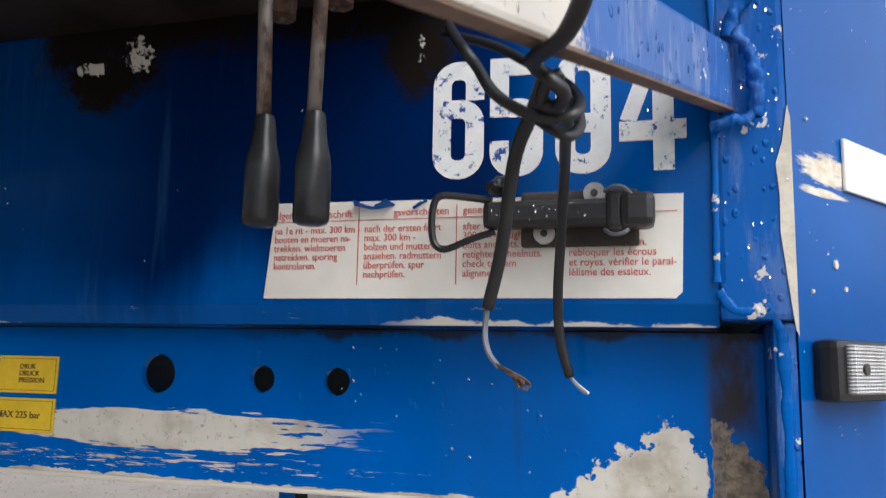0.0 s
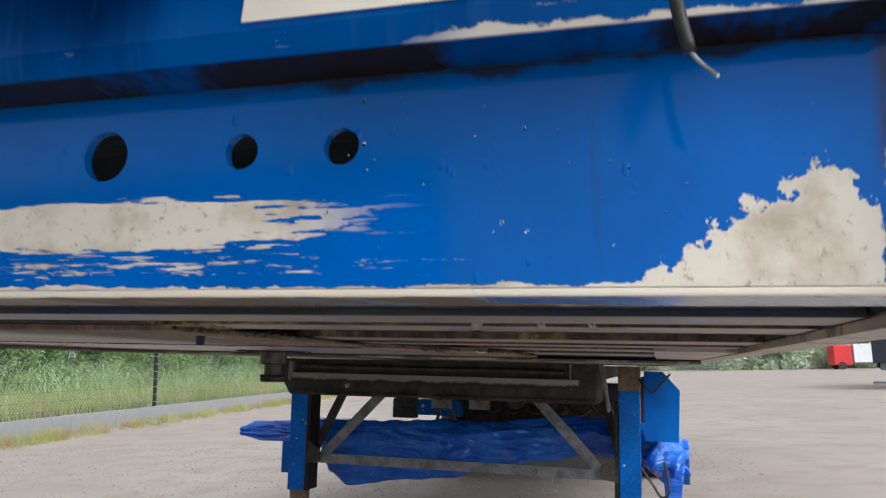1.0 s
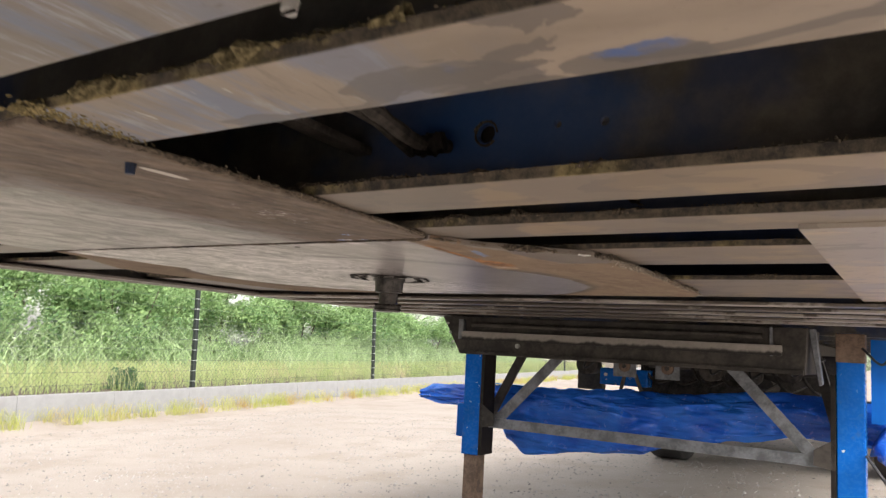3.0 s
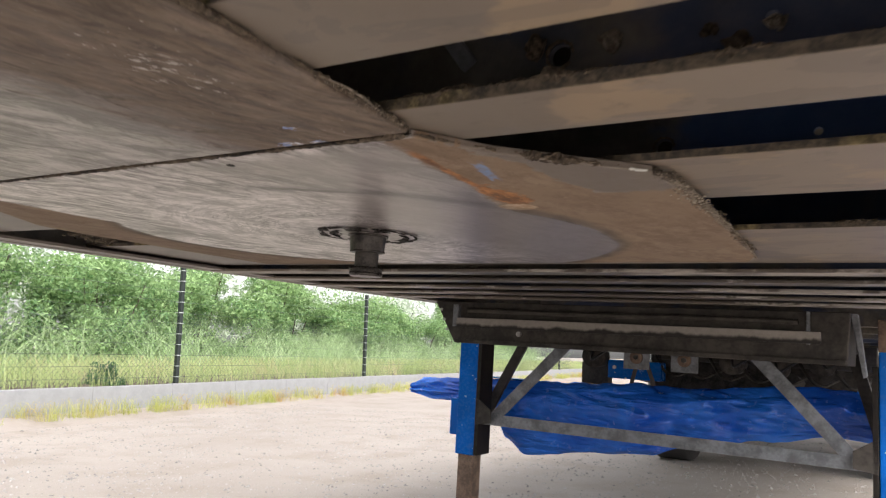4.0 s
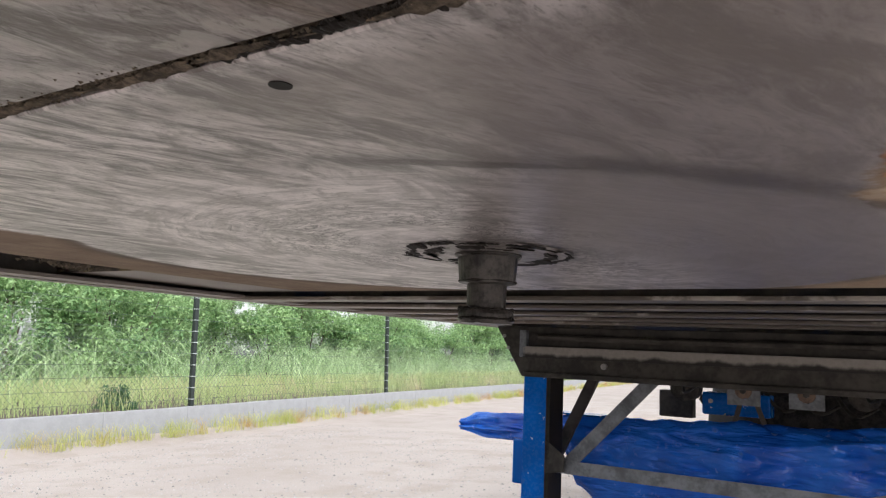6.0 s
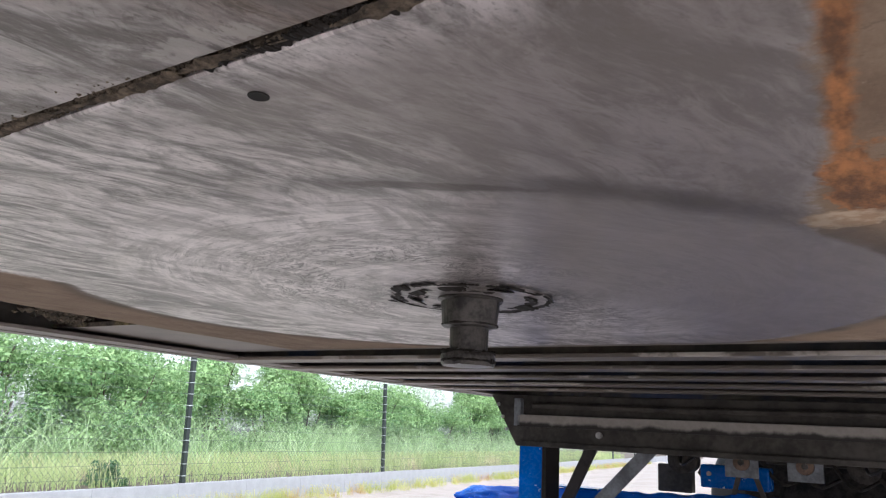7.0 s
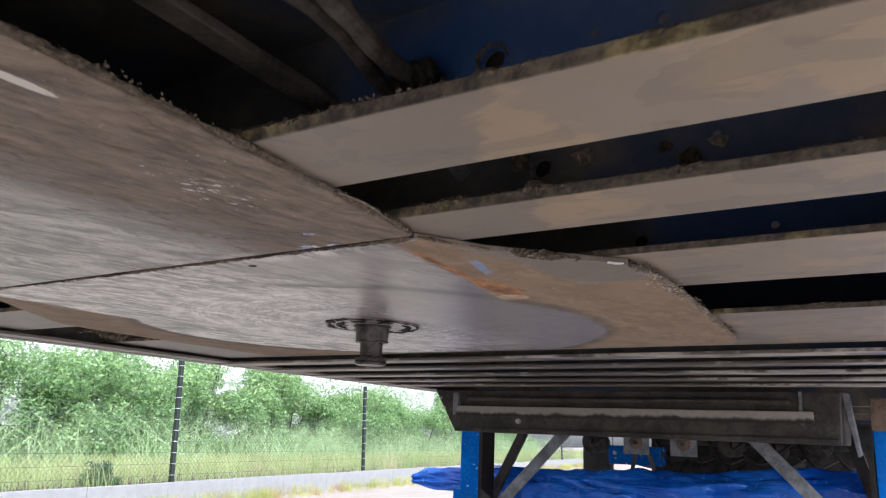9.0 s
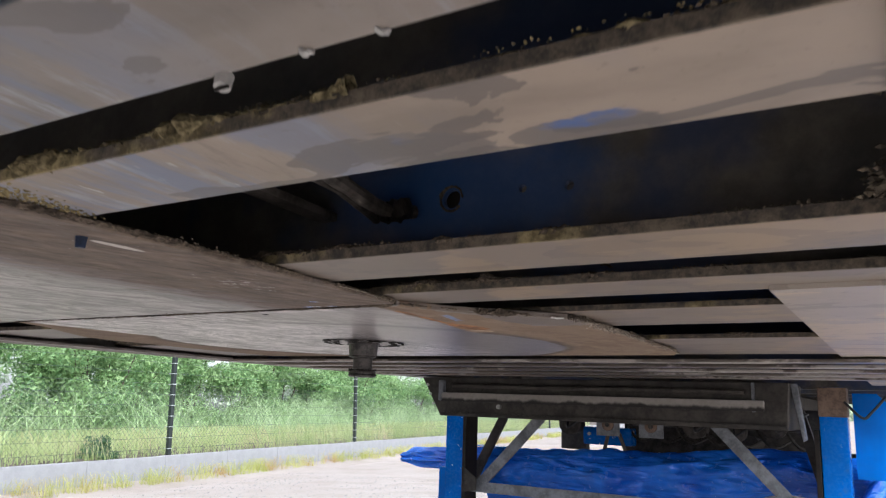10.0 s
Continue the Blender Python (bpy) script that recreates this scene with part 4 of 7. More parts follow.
def smooth_path(points, n):
    """Points on a soft curve through the given ones."""
    p = [Vector(q) for q in points]
    p = [2 * p[0] - p[1]] + p + [2 * p[-1] - p[-2]]
    out = []
    for i in range(1, len(p) - 2):
        for k in range(n):
            t = k / n
            out.append(0.5 * (2 * p[i] + (p[i + 1] - p[i - 1]) * t + (2 * p[i - 1] - 5 * p[i] + 4 * p[i + 1] - p[i + 2]) * t * t
                              + (3 * p[i] - p[i - 1] - 3 * p[i + 1] + p[i + 2]) * t ** 3))
    return out + [p[-2]]


def tube(points, r, n=8, soft=6, flat=1.0, bm=None, wobble=0.0):
    """A round or flattened cable along a soft curve; r: one radius, or one at each end."""
    bm = bm or bmesh.new()
    line = smooth_path(points, soft) if soft else [Vector(q) for q in points]
    r = r if isinstance(r, tuple) else (r, r)
    rings, side = [], None
    for i, q in enumerate(line):
        d = (line[min(i + 1, len(line) - 1)] - line[max(i - 1, 0)]).normalized()
        side = Vector((1, 0.2, 0.1)) if side is None else side
        side = (side - d * side.dot(d)).normalized()
        up = d.cross(side)
        rad = r[0] + (r[1] - r[0]) * i / (len(line) - 1)
        rad *= 1 + wobble * noise.noise(q * 40)
        rings.append([bm.verts.new(q + side * math.cos(2 * math.pi * k / n) * rad + up * math.sin(2 * math.pi * k / n) * rad * flat) for k in range(n)])
    for a, b in zip(rings, rings[1:]):
        for k in range(n):
            bm.faces.new((a[k], a[(k + 1) % n], b[(k + 1) % n], b[k]))
    bm.faces.new(rings[0][::-1])
    bm.faces.new(rings[-1])
    return bm


def holed(outline, holes, lo, hi, n=24):
    """A plate in x and z with round holes through it, from y lo to y hi."""
    bm = bmesh.new()

    def loop(points):
        vs = [bm.verts.new((x, lo, z)) for x, z in points]
        return [bm.edges.new((vs[i], vs[(i + 1) % len(vs)])) for i in range(len(vs))]

    edges = loop(outline)
    for cx, cz, r in holes:
        edges += loop([(cx + r * math.cos(2 * math.pi * k / n), cz + r * math.sin(2 * math.pi * k / n)) for k in range(n)])
    bmesh.ops.triangle_fill(bm, use_beauty=True, use_dissolve=False, edges=edges)
    made = bmesh.ops.extrude_face_region(bm, geom=bm.faces[:])
    for v in made["geom"]:
        if isinstance(v, bmesh.types.BMVert):
            v.co.y = hi
    bmesh.ops.recalc_face_normals(bm, faces=bm.faces[:])
    return bm


def lump(points, r, seed, n=10, rough=0.5, bm=None, flat=1.0):
    """An uneven bead or crust along a line."""
    bm = bm or bmesh.new()
    line = smooth_path(points, 14)
    rings = []
    for i, q in enumerate(line):
        d = (line[min(i + 1, len(line) - 1)] - line[max(i - 1, 0)]).normalized()
        side = d.cross(Vector((0.3, 0.2, 1))).normalized()
        up = d.cross(side)
        taper = min(1, (i + 1) / 3, (len(line) - i) / 3)
        ring = []
        for k in range(n):
            a = 2 * math.pi * k / n
            e = Vector((math.cos(a), math.sin(a), 0))
            j = 1 + rough * noise.noise(q * (0.9 / r) + e * 0.8 + Vector((seed, 0, 0))) + 0.5 * rough * noise.noise(q * (2.4 / r) + e * 2)
            ring.append(bm.verts.new(q + side * e.x * r * taper * j + up * e.y * r * taper * j * flat))
        rings.append(ring)
    for a, b in zip(rings, rings[1:]):
        for k in range(n):
            bm.faces.new((a[k], a[(k + 1) % n], b[(k + 1) % n], b[k]))
    bm.faces.new(rings[0][::-1])
    bm.faces.new(rings[-1])
    return bm


def lettering(name, text, size, m, material, parent, bold=0.0, squeeze=1.0, spacing=1.0, lines=1.0, depth=0.0002, label=""):
    """Words as a mesh; the text's own x and y lie along the pose's."""
    cu = bpy.data.curves.new(name, "FONT")
    cu.body, cu.size, cu.offset, cu.extrude = text, size, bold, depth
    cu.space_character, cu.space_line, cu.resolution_u = spacing, lines, 3
    tmp = new("tmp", cu)
    bpy.context.view_layer.update()
    me = bpy.data.meshes.new_from_object(tmp.evaluated_get(bpy.context.evaluated_depsgraph_get()))
    bpy.data.objects.remove(tmp)
    me.name = name
    me.transform(m @ Matrix.Diagonal((squeeze, 1, 1, 1)))
    me.materials.clear()
    me.materials.append(M[material])
    ob = new(name, me)
    ob.parent = parent
    return tagged(ob, label)


def scatter(name, verts, faces, material, parent=None, smooth=False):
    me = bpy.data.meshes.new(name)
    me.from_pydata(verts, [], faces)
    me.materials.append(M[material])
    ob = new(name, me)
    ob.parent = parent
    return ob


def crumbs(name, points, count, spread, size, seed, material, parent, tall=1.0):
    """Clods and grains of dirt strewn along a line, one mesh."""
    dice = random.Random(seed)
    line = smooth_path(points, 30)
    verts, faces = [], []
    for _ in range(count):
        i = dice.randrange(len(line) - 1)
        q = line[i].lerp(line[i + 1], dice.random())
        thick = 0.35 + 1.3 * max(0.0, noise.noise(q * 9 + Vector((seed, 0, 0))) + 0.25)
        s = size * dice.uniform(0.4, 1.5) * min(1.4, thick)
        c = q + Vector((dice.gauss(0, 1), dice.gauss(0, 1), tall * abs(dice.gauss(0, 1)))) * spread * min(1.5, thick)
        n = len(verts)
        for d in ((1, 0, 0), (-1, 0, 0), (0, 1, 0), (0, -1, 0), (0, 0, 1), (0, 0, -1)):
            verts.append(tuple(c + Vector((d[0] * dice.uniform(0.5, 1.4) + dice.uniform(-.3, .3), d[1] * dice.uniform(0.5, 1.4) + dice.uniform(-.3, .3), d[2] * dice.uniform(0.4, 1.0))) * s))
        faces += [(n + a, n + b, n + e) for a, b in ((0, 2), (2, 1), (1, 3), (3, 0)) for e in (4, 5)]
    return tagged(scatter(name, verts, faces, material, parent), kind="stuff")


def crust(name, points, r, seed, material, parent, flat=1.0, patchy=0.8, step=0.0028):
    """A continuous ragged cake of dirt along a line, thick and thin by turns, one mesh."""
    line = smooth_path(points, 12)
    dense = []
    for a, b in zip(line, line[1:]):
        k = max(1, int((b - a).length / step))
        dense += [a.lerp(b, j / k) for j in range(k)]
    verts, faces, n = [], [], 8
    for i, q in enumerate(dense):
        d = (dense[min(i + 1, len(dense) - 1)] - dense[max(i - 1, 0)]).normalized()
        side = d.cross(Vector((0, 0, 1))).normalized()
        up = side.cross(d)
        base = r * max(0.12, 0.75 + patchy * (noise.noise(q * 13 + Vector((seed, 0, 0))) + 0.6 * noise.noise(q * 47 + Vector((0, seed, 0)))) * 1.5)
        for k in range(n):
            a = 2 * math.pi * k / n
            e = Vector((math.cos(a), math.sin(a), 0))
            j = base * (1 + 0.75 * noise.noise(q * 130 + e * 1.3 + Vector((seed, 0, 0))) + 0.5 * noise.noise(q * 340 + e * 2.1))
            verts.append(tuple(q + side * e.x * j + up * e.y * j * flat))
    for i in range(len(dense) - 1):
        for k in range(n):
            faces.append((i * n + k, i * n + (k + 1) % n, (i + 1) * n + (k + 1) % n, (i + 1) * n + k))
    return tagged(scatter(name, verts, faces, material, parent), kind="stuff")


# ---- the semi-trailer: frame ----
trailer = thing("semi_trailer", "worn blue semi-trailer, muddy underneath, standing on its landing legs", "semi-trailer", at=STAND)

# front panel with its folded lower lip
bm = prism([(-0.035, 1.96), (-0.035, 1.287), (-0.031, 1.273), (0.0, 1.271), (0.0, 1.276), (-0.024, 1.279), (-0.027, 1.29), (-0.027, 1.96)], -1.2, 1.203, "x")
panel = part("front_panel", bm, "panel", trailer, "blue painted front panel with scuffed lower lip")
bm = box(1.203, 1.2455, -0.037, 0.02, 1.277, 1.96, 0.004)
part("corner_post", bm, "wet", trailer, "wet blue corner post with welded seams")
bm = box(1.232, 1.2455, -0.034, 0.07, 1.154, 1.276, 0.003)
part("corner_flange", bm, "wet", trailer)
corner = part("corner_panel", prism([(1.246, -0.034), (1.342, 0.094), (1.336, 0.10), (1.246, -0.020)], 1.152, 1.96), "corner", trailer, "blue chamfered corner panel with bare paint chips")


def weld(points, r, seed):
    """A painted weld: overlapping ripples along a line."""
    bm = bmesh.new()
    line = smooth_path(points, 40)
    done, rings = 0.0, []
    for i, q in enumerate(line):
        d = (line[min(i + 1, len(line) - 1)] - line[max(i - 1, 0)]).normalized()
        done += (q - line[max(i - 1, 0)]).length
        side = d.cross(Vector((0, 1, 0))).normalized()
        up = d.cross(side)
        saw = (done / 0.0048 + 0.6 * noise.noise(q * 120)) % 1.0
        rad = r * (0.84 + 0.20 * saw + 0.45 * noise.noise(q * 60 + Vector((seed, 0, 0))) + 0.25 * noise.noise(q * 190))
        rings.append([bm.verts.new(q + side * math.cos(2 * math.pi * k / 10) * rad + up * math.sin(2 * math.pi * k / 10) * rad * 0.28) for k in range(10)])
    for p, q in zip(rings, rings[1:]):
        for k in range(10):
            bm.faces.new((p[k], p[(k + 1) % 10], q[(k + 1) % 10], q[k]))
    return bm


for pts, r in (([(1.203, -0.037, 1.62), (1.2035, -0.037, 1.45), (1.202, -0.037, 1.30)], 0.0025), ([(1.203, -0.036, 1.295), (1.212, -0.037, 1.283), (1.230, -0.036, 1.283), (1.2365, -0.035, 1.272)], 0.0029),
               ([(1.2375, -0.034, 1.272), (1.2385, -0.034, 1.22), (1.2385, -0.034, 1.158)], 0.0033)):
    part("weld_bead", weld(pts, r, 3), "weld", trailer, "painted weld bead", smooth=True)
for k, pts in enumerate(([(1.200, -0.046, 1.394), (1.212, -0.048, 1.397), (1.220, -0.048, 1.397), (1.227, -0.046, 1.405)], [(1.226, -0.044, 1.400), (1.2275, -0.046, 1.42), (1.224, -0.046, 1.44), (1.216, -0.044, 1.458)], [(1.212, -0.043, 1.452), (1.216, -0.043, 1.468), (1.226, -0.042, 1.478)])):
    bead = crust("weld_bead", pts, (0.0064, 0.0060, 0.0050)[k], 8.0 + 7 * k, "wet", trailer, 1.0, 0.35, 0.0016)
    for face in bead.data.polygons:
        face.use_smooth = True

# front channel with three holes through its face
outline = [(-1.23, 1.157), (1.2315, 1.157), (1.2315, 1.2705), (-1.23, 1.2705)]
holes = [(0.7915, 1.2355, 0.0152), (0.8815, 1.2335, 0.0102), (0.9415, 1.233, 0.0102)]
channel = part("front_channel", holed(outline, holes, 0.0, 0.006), "channel", trailer, "blue front channel with scraped paint and drilled holes")
part("channel_flange", box(-1.23, 1.2315, 0.0, 0.060, 1.1527, 1.1568, 0.0012), "flange", trailer, "scraped dirty lower flange")

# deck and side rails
part("deck", box(-1.25, 1.25, 0.0, 12.0, 1.33, 1.36), "web", trailer, "dark deck underside")
for s in (-1, 1):
    low = 1.148 if s > 0 else 1.137
    rail = part("side_rail", prism([(s * 1.245, low + 0.008), (s * 1.245, 1.33), (s * 1.283, 1.33), (s * 1.283, low), (s * 1.2385, low), (s * 1.2385, low + 0.008)], 0.064 if s < 0 else 0.075, 12.0, "y"), "rail", trailer, "dusty pale side rail")
    part("rail_flange", prism([(s * (1.093 if s > 0 else 1.16), 1.085), (s * 1.238, 1.085), (s * 1.238, 4.4), (s * (1.093 if s > 0 else 1.16), 4.4)], low + 0.002, low + 0.01), "rail", trailer)
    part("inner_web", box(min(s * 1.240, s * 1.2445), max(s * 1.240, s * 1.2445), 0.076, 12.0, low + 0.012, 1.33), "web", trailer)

# cross beams: a bottom flange and an upright web each
BEAMS = [(0.212, 0.307), (0.370, 0.475), (0.738, 0.872), (0.998, 1.118), (1.276, 1.515), (1.812, 2.312), (2.32, 2.40), (2.58, 2.66), (2.86, 2.94), (3.14, 3.22), (3.42, 3.50)]
for i, (a, b) in enumerate(BEAMS):
    z = 1.1565 if i < 6 else 1.135
    bm = box(-1.2385, 1.2385, a, b, z, z + 0.009, 0.002)
    flange = part("cross_beam", bm, ("front_beam" if i == 0 else "beam") if i < 6 else "rear_beam", trailer, "dirt-coated steel cross beam")
    w = b - 0.012
    if i == 2:
        bm = holed([(-1.2395, z + 0.01), (1.2395, z + 0.01), (1.2395, 1.33), (-1.2395, 1.33)], [(0.752, 1.252, 0.0125), (0.852, 1.254, 0.005), (0.912, 1.251, 0.006), (-0.752, 1.252, 0.0125)], w, w + 0.008)
    elif i in (3, 4):
        bm = holed([(-1.2395, z + 0.01), (1.2395, z + 0.01), (1.2395, 1.33), (-1.2395, 1.33)], [(0.69, 1.235, 0.012), (0.90, 1.24, 0.006), (-0.78, 1.225, 0.012)], w, w + 0.008)
    else:
        bm = box(-1.2395, 1.2395, w, w + 0.008, z + 0.01, 1.33)
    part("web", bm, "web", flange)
    if i in (2, 3, 4):
        for x, h, r in ((0.752, 1.252, 0.017),) if i == 2 else ((0.69, 1.235, 0.016),):
            # black disc added behind the hole to make it look dark inside
            part("hole_backing", rod((x, w + 0.014, h), (x, w + 0.020, h), r, n=16), "soot", flange)
            part("hole_rim", lump([(x + 0.95 * r * math.cos(0.7 * k), w - 0.001, h + 0.95 * r * math.sin(0.7 * k)) for k in range(9)], 0.0026, x * 20 + i, 6, 0.8, flat=0.6), "cake", flange)
    if i < 6:
        part("front_lip", box(-1.2384, 1.2384, a - 0.0015, a + 0.004, z + 0.0004, z + (0.006, 0.010, 0.0125, 0.0125, 0.010, 0.010)[i], 0.0006), "web" if i == 0 else "lip", flange)
        top = z + (0.005, 0.008, 0.011, 0.011, 0.008, 0.008)[i]
        crumbs("dirt_crust", [(0.54, a + 0.003, top), (0.9, a + 0.003, top), (1.23, a + 0.003, top)], 300 if i == 0 else 700, 0.0022, 0.0012, i + 3, "crumb", flange, 1.0)
        if i:
            crust("caked_edge", [(0.54, a + 0.003, top), (0.9, a + 0.003, top), (1.234, a + 0.003, top)], (0, 0.0032, 0.0042, 0.0042, 0.0034, 0.0034)[i], i * 7.3, "cake", flange, 0.8)
        if i in (2, 3):
            crust("caked_edge", [(0.53, a + 0.007, top + 0.001), (0.62, a + 0.006, top + 0.003), (0.80, a + 0.005, top)], 0.0075, i * 3.1, "cake", flange, 0.8)
        crumbs("rail_mud", [(1.232, a - 0.03, z + 0.01), (1.234, (a + b) / 2, z + 0.012), (1.234, b + 0.03, z + 0.01)], 700, 0.005, 0.0026, i + 30, "crumb", flange, 2.0)
    if i == 1:
        crumbs("moss_crust", [(0.57, a + 0.002, z + 0.006), (0.75, a + 0.002, z + 0.012), (0.95, a + 0.002, z + 0.014)], 500, 0.0024, 0.0012, 77, "moss", flange, 0.8)
        crust("moss_cake", [(0.57, a + 0.002, z + 0.008), (0.75, a + 0.002, z + 0.011), (0.98, a + 0.002, z + 0.011)], 0.0072, 5.5, "moss_cake", flange, 0.9, 1.0)
        crumbs("moss_crust", [(1.0, a, z + 0.012), (1.12, a, z + 0.014), (1.23, a, z + 0.012)], 60, 0.0012, 0.0009, 78, "moss", flange, 0.5)
        crust("moss_cake", [(1.06, a + 0.002, z + 0.010), (1.14, a + 0.002, z + 0.011), (1.23, a + 0.002, z + 0.010)], 0.0055, 9.5, "moss_cake", flange, 0.9, 1.1)

# coupler plates and kingpin
part("front_coupler_plate", prism([(-0.575, 0.37), (0.572, 0.37), (0.578, 0.50), (0.562, 0.80), (0.540, 1.046), (-0.57, 1.05)], 1.148, 1.156, bevel=0.0015), "coupler", trailer, "scoured grey front coupler plate")
rear = part("coupler_plate", prism([(-0.55, 1.06), (0.537, 1.056), (0.59, 1.145), (0.665, 1.225), (0.735, 1.292), (0.742, 1.40), (0.742, 1.50), (0.735, 1.72), (0.715, 2.12), (0.69, 2.2), (-0.825, 2.2), (-0.835, 1.85), (-0.825, 1.50), (-0.80, 1.40), (-0.66, 1.225), (-0.59, 1.145)], 1.146, 1.156, bevel=0.0015), "coupler", trailer, "rubbed grey coupler plate with scoured rings about the kingpin")
for a, b, k in ((-0.55, -0.15, 1), (-0.18, 0.2, 2), (0.17, 0.54, 3)):
    crust("seam_dirt", [(a + (b - a) * j / 6, 1.0525 + 0.0012 * math.sin(2.3 * j + k), 1.1474) for j in range(7)], (0.0030, 0.0034, 0.0046)[k - 1], 4.1 * k, "cake", trailer, 0.3, 1.0)
part("seam_gap", box(-0.55, 0.535, 1.0505, 1.0555, 1.1492, 1.1562), "cake", trailer)
for a, b, r in ((0.21, 0.30, 0.0026), (0.33, 0.44, 0.0030), (0.45, 0.53, 0.0036), (-0.11, 0.0, 0.0034), (-0.32, -0.22, 0.0024)):
    part("seam_grease", lump([(a + (b - a) * k / 5, 1.053 + 0.002 * math.sin(7 * a + 2.1 * k), 1.1475) for k in range(6)], r, a * 30 + 9, 9, 1.1, flat=0.35), "soot", trailer)
for pts, count, size in (([(0.742, 1.296, 1.147), (0.748, 1.40, 1.147), (0.746, 1.52, 1.146), (0.738, 1.74, 1.146), (0.722, 2.0, 1.146)], 3000, 0.0021), ([(0.565, 0.87, 1.150), (0.566, 0.92, 1.150), (0.552, 0.985, 1.150), (0.546, 1.03, 1.150)], 900, 0.0013)):
    crumbs("pale_mud", pts, count // 4, 0.0060, size * 0.55, count, "pale_mud", trailer, -0.3)
    crust("pale_mud", pts, 1.35 * size, count * 0.017, "pale_cake", trailer, 0.5, 1.0)
part("pale_mud", lump([(0.715, 1.268, 1.1465), (0.724, 1.274, 1.1455), (0.733, 1.284, 1.1465)], 0.0028, 31, 9, 0.8, flat=0.5), "white", trailer)
crumbs("rail_mud", [(-0.86, 1.60, 1.158), (-1.0, 1.68, 1.159), (-1.12, 1.80, 1.158)], 700, 0.03, 0.007, 93, "crumb", trailer, 0.5)
crumbs("seam_dirt", [(-0.55, 1.052, 1.149), (0.0, 1.054, 1.149), (0.535, 1.052, 1.149)], 1500, 0.0018, 0.0011, 21, "soot", trailer, -0.15)
crumbs("seam_dirt", [(0.18, 1.060, 1.1495), (0.36, 1.058, 1.1495), (0.535, 1.056, 1.1495)], 1600, 0.0050, 0.0014, 23, "crumb", trailer, -0.06)
crumbs("seam_dirt", [(-0.5, 1.050, 1.1495), (-0.1, 1.051, 1.1495), (0.2, 1.050, 1.1495)], 2400, 0.0045, 0.0014, 24, "crumb", trailer, -0.10)
crumbs("seam_dirt", [(0.28, 1.053, 1.149), (0.42, 1.052, 1.149), (0.54, 1.051, 1.149)], 1400, 0.0032, 0.0012, 22, "soot", trailer, -0.12)
for pts, count, r in (([(0.540, 1.058, 1.150), (0.59, 1.148, 1.150), (0.665, 1.228, 1.150), (0.743, 1.312, 1.150)], 2000, 0.0022), ([(0.748, 1.32, 1.150), (0.748, 1.50, 1.150), (0.738, 1.80, 1.150), (0.713, 2.16, 1.149)], 2600, 0.0022),
                      ([(0.576, 0.38, 1.153), (0.582, 0.50, 1.153), (0.566, 0.80, 1.153), (0.543, 1.04, 1.152)], 4200, 0.0015)):
    crumbs("dirt_crust", pts, count // 5, 0.0034, r * 0.8, int(count), "crumb", trailer, 0.5)
    crust("caked_edge", pts, 0.0042 if count != 2600 else 0.0024, count * 0.013, "cake" if count != 2600 else "pale_cake", trailer, 0.7)
crumbs("moss_crust", [(0.58, 0.36, 1.154), (0.60, 0.40, 1.156), (0.58, 0.47, 1.154)], 900, 0.010, 0.0020, 91, "moss", trailer, 0.3)
pin = new("kingpin")
pin.parent = trailer
pin.location = (0.0, 1.68, 0.0)
tagged(pin, "greasy dark steel kingpin below the coupler plate")
rings = [(1.1465, 0.044), (1.141, 0.044), (1.139, 0.0395), (1.112, 0.0372), (1.106, 0.0365), (1.104, 0.0260), (1.074, 0.0254), (1.071, 0.0345), (1.066, 0.0362), (1.058, 0.0362), (1.054, 0.034)]
bm = bmesh.new()
last = None
for z, r in rings:
    ring = [bm.verts.new((r * math.cos(2 * math.pi * k / 32), r * math.sin(2 * math.pi * k / 32), z + 0.0016 * noise.noise(Vector((k * 0.7, z * 90, 0))) + 0.0010 * noise.noise(Vector((k * 1.9, z * 40, 3))))) for k in range(32)]
    if last:
        for k in range(32):
            bm.faces.new((last[k], last[(k + 1) % 32], ring[(k + 1) % 32], ring[k]))
    last = ring
bm.faces.new(last)
bmesh.ops.recalc_face_normals(bm, faces=bm.faces[:])
part("pin", bm, "grease", pin)
bm = bmesh.new()
ringa = [bm.verts.new((0.108 * math.cos(2 * math.pi * k / 48), 0.108 * math.sin(2 * math.pi * k / 48), 1.1455)) for k in range(48)]
ringb = [bm.verts.new((0.104 * math.cos(2 * math.pi * k / 48), 0.104 * math.sin(2 * math.pi * k / 48), 1.1435)) for k in range(48)]
ringc = [bm.verts.new((0.044 * math.cos(2 * math.pi * k / 48), 0.044 * math.sin(2 * math.pi * k / 48), 1.1435)) for k in range(48)]
for a, b in ((ringa, ringb), (ringb, ringc)):
    for k in range(48):
        bm.faces.new((a[k], a[(k + 1) % 48], b[(k + 1) % 48], b[k]))
part("mounting_disc", bm, "coupler", pin)
for k in range(8):
    a = 2 * math.pi * (k + 0.3) / 8
    c = (0.080 * math.cos(a), 0.080 * math.sin(a))
    part("bolt_recess", lump([(c[0] - 0.018 * math.sin(a), c[1] + 0.018 * math.cos(a), 1.1432), (c[0], c[1], 1.143), (c[0] + 0.018 * math.sin(a), c[1] - 0.018 * math.cos(a), 1.1432)], 0.010, k, 9, 0.7, flat=0.12), "soot", pin)
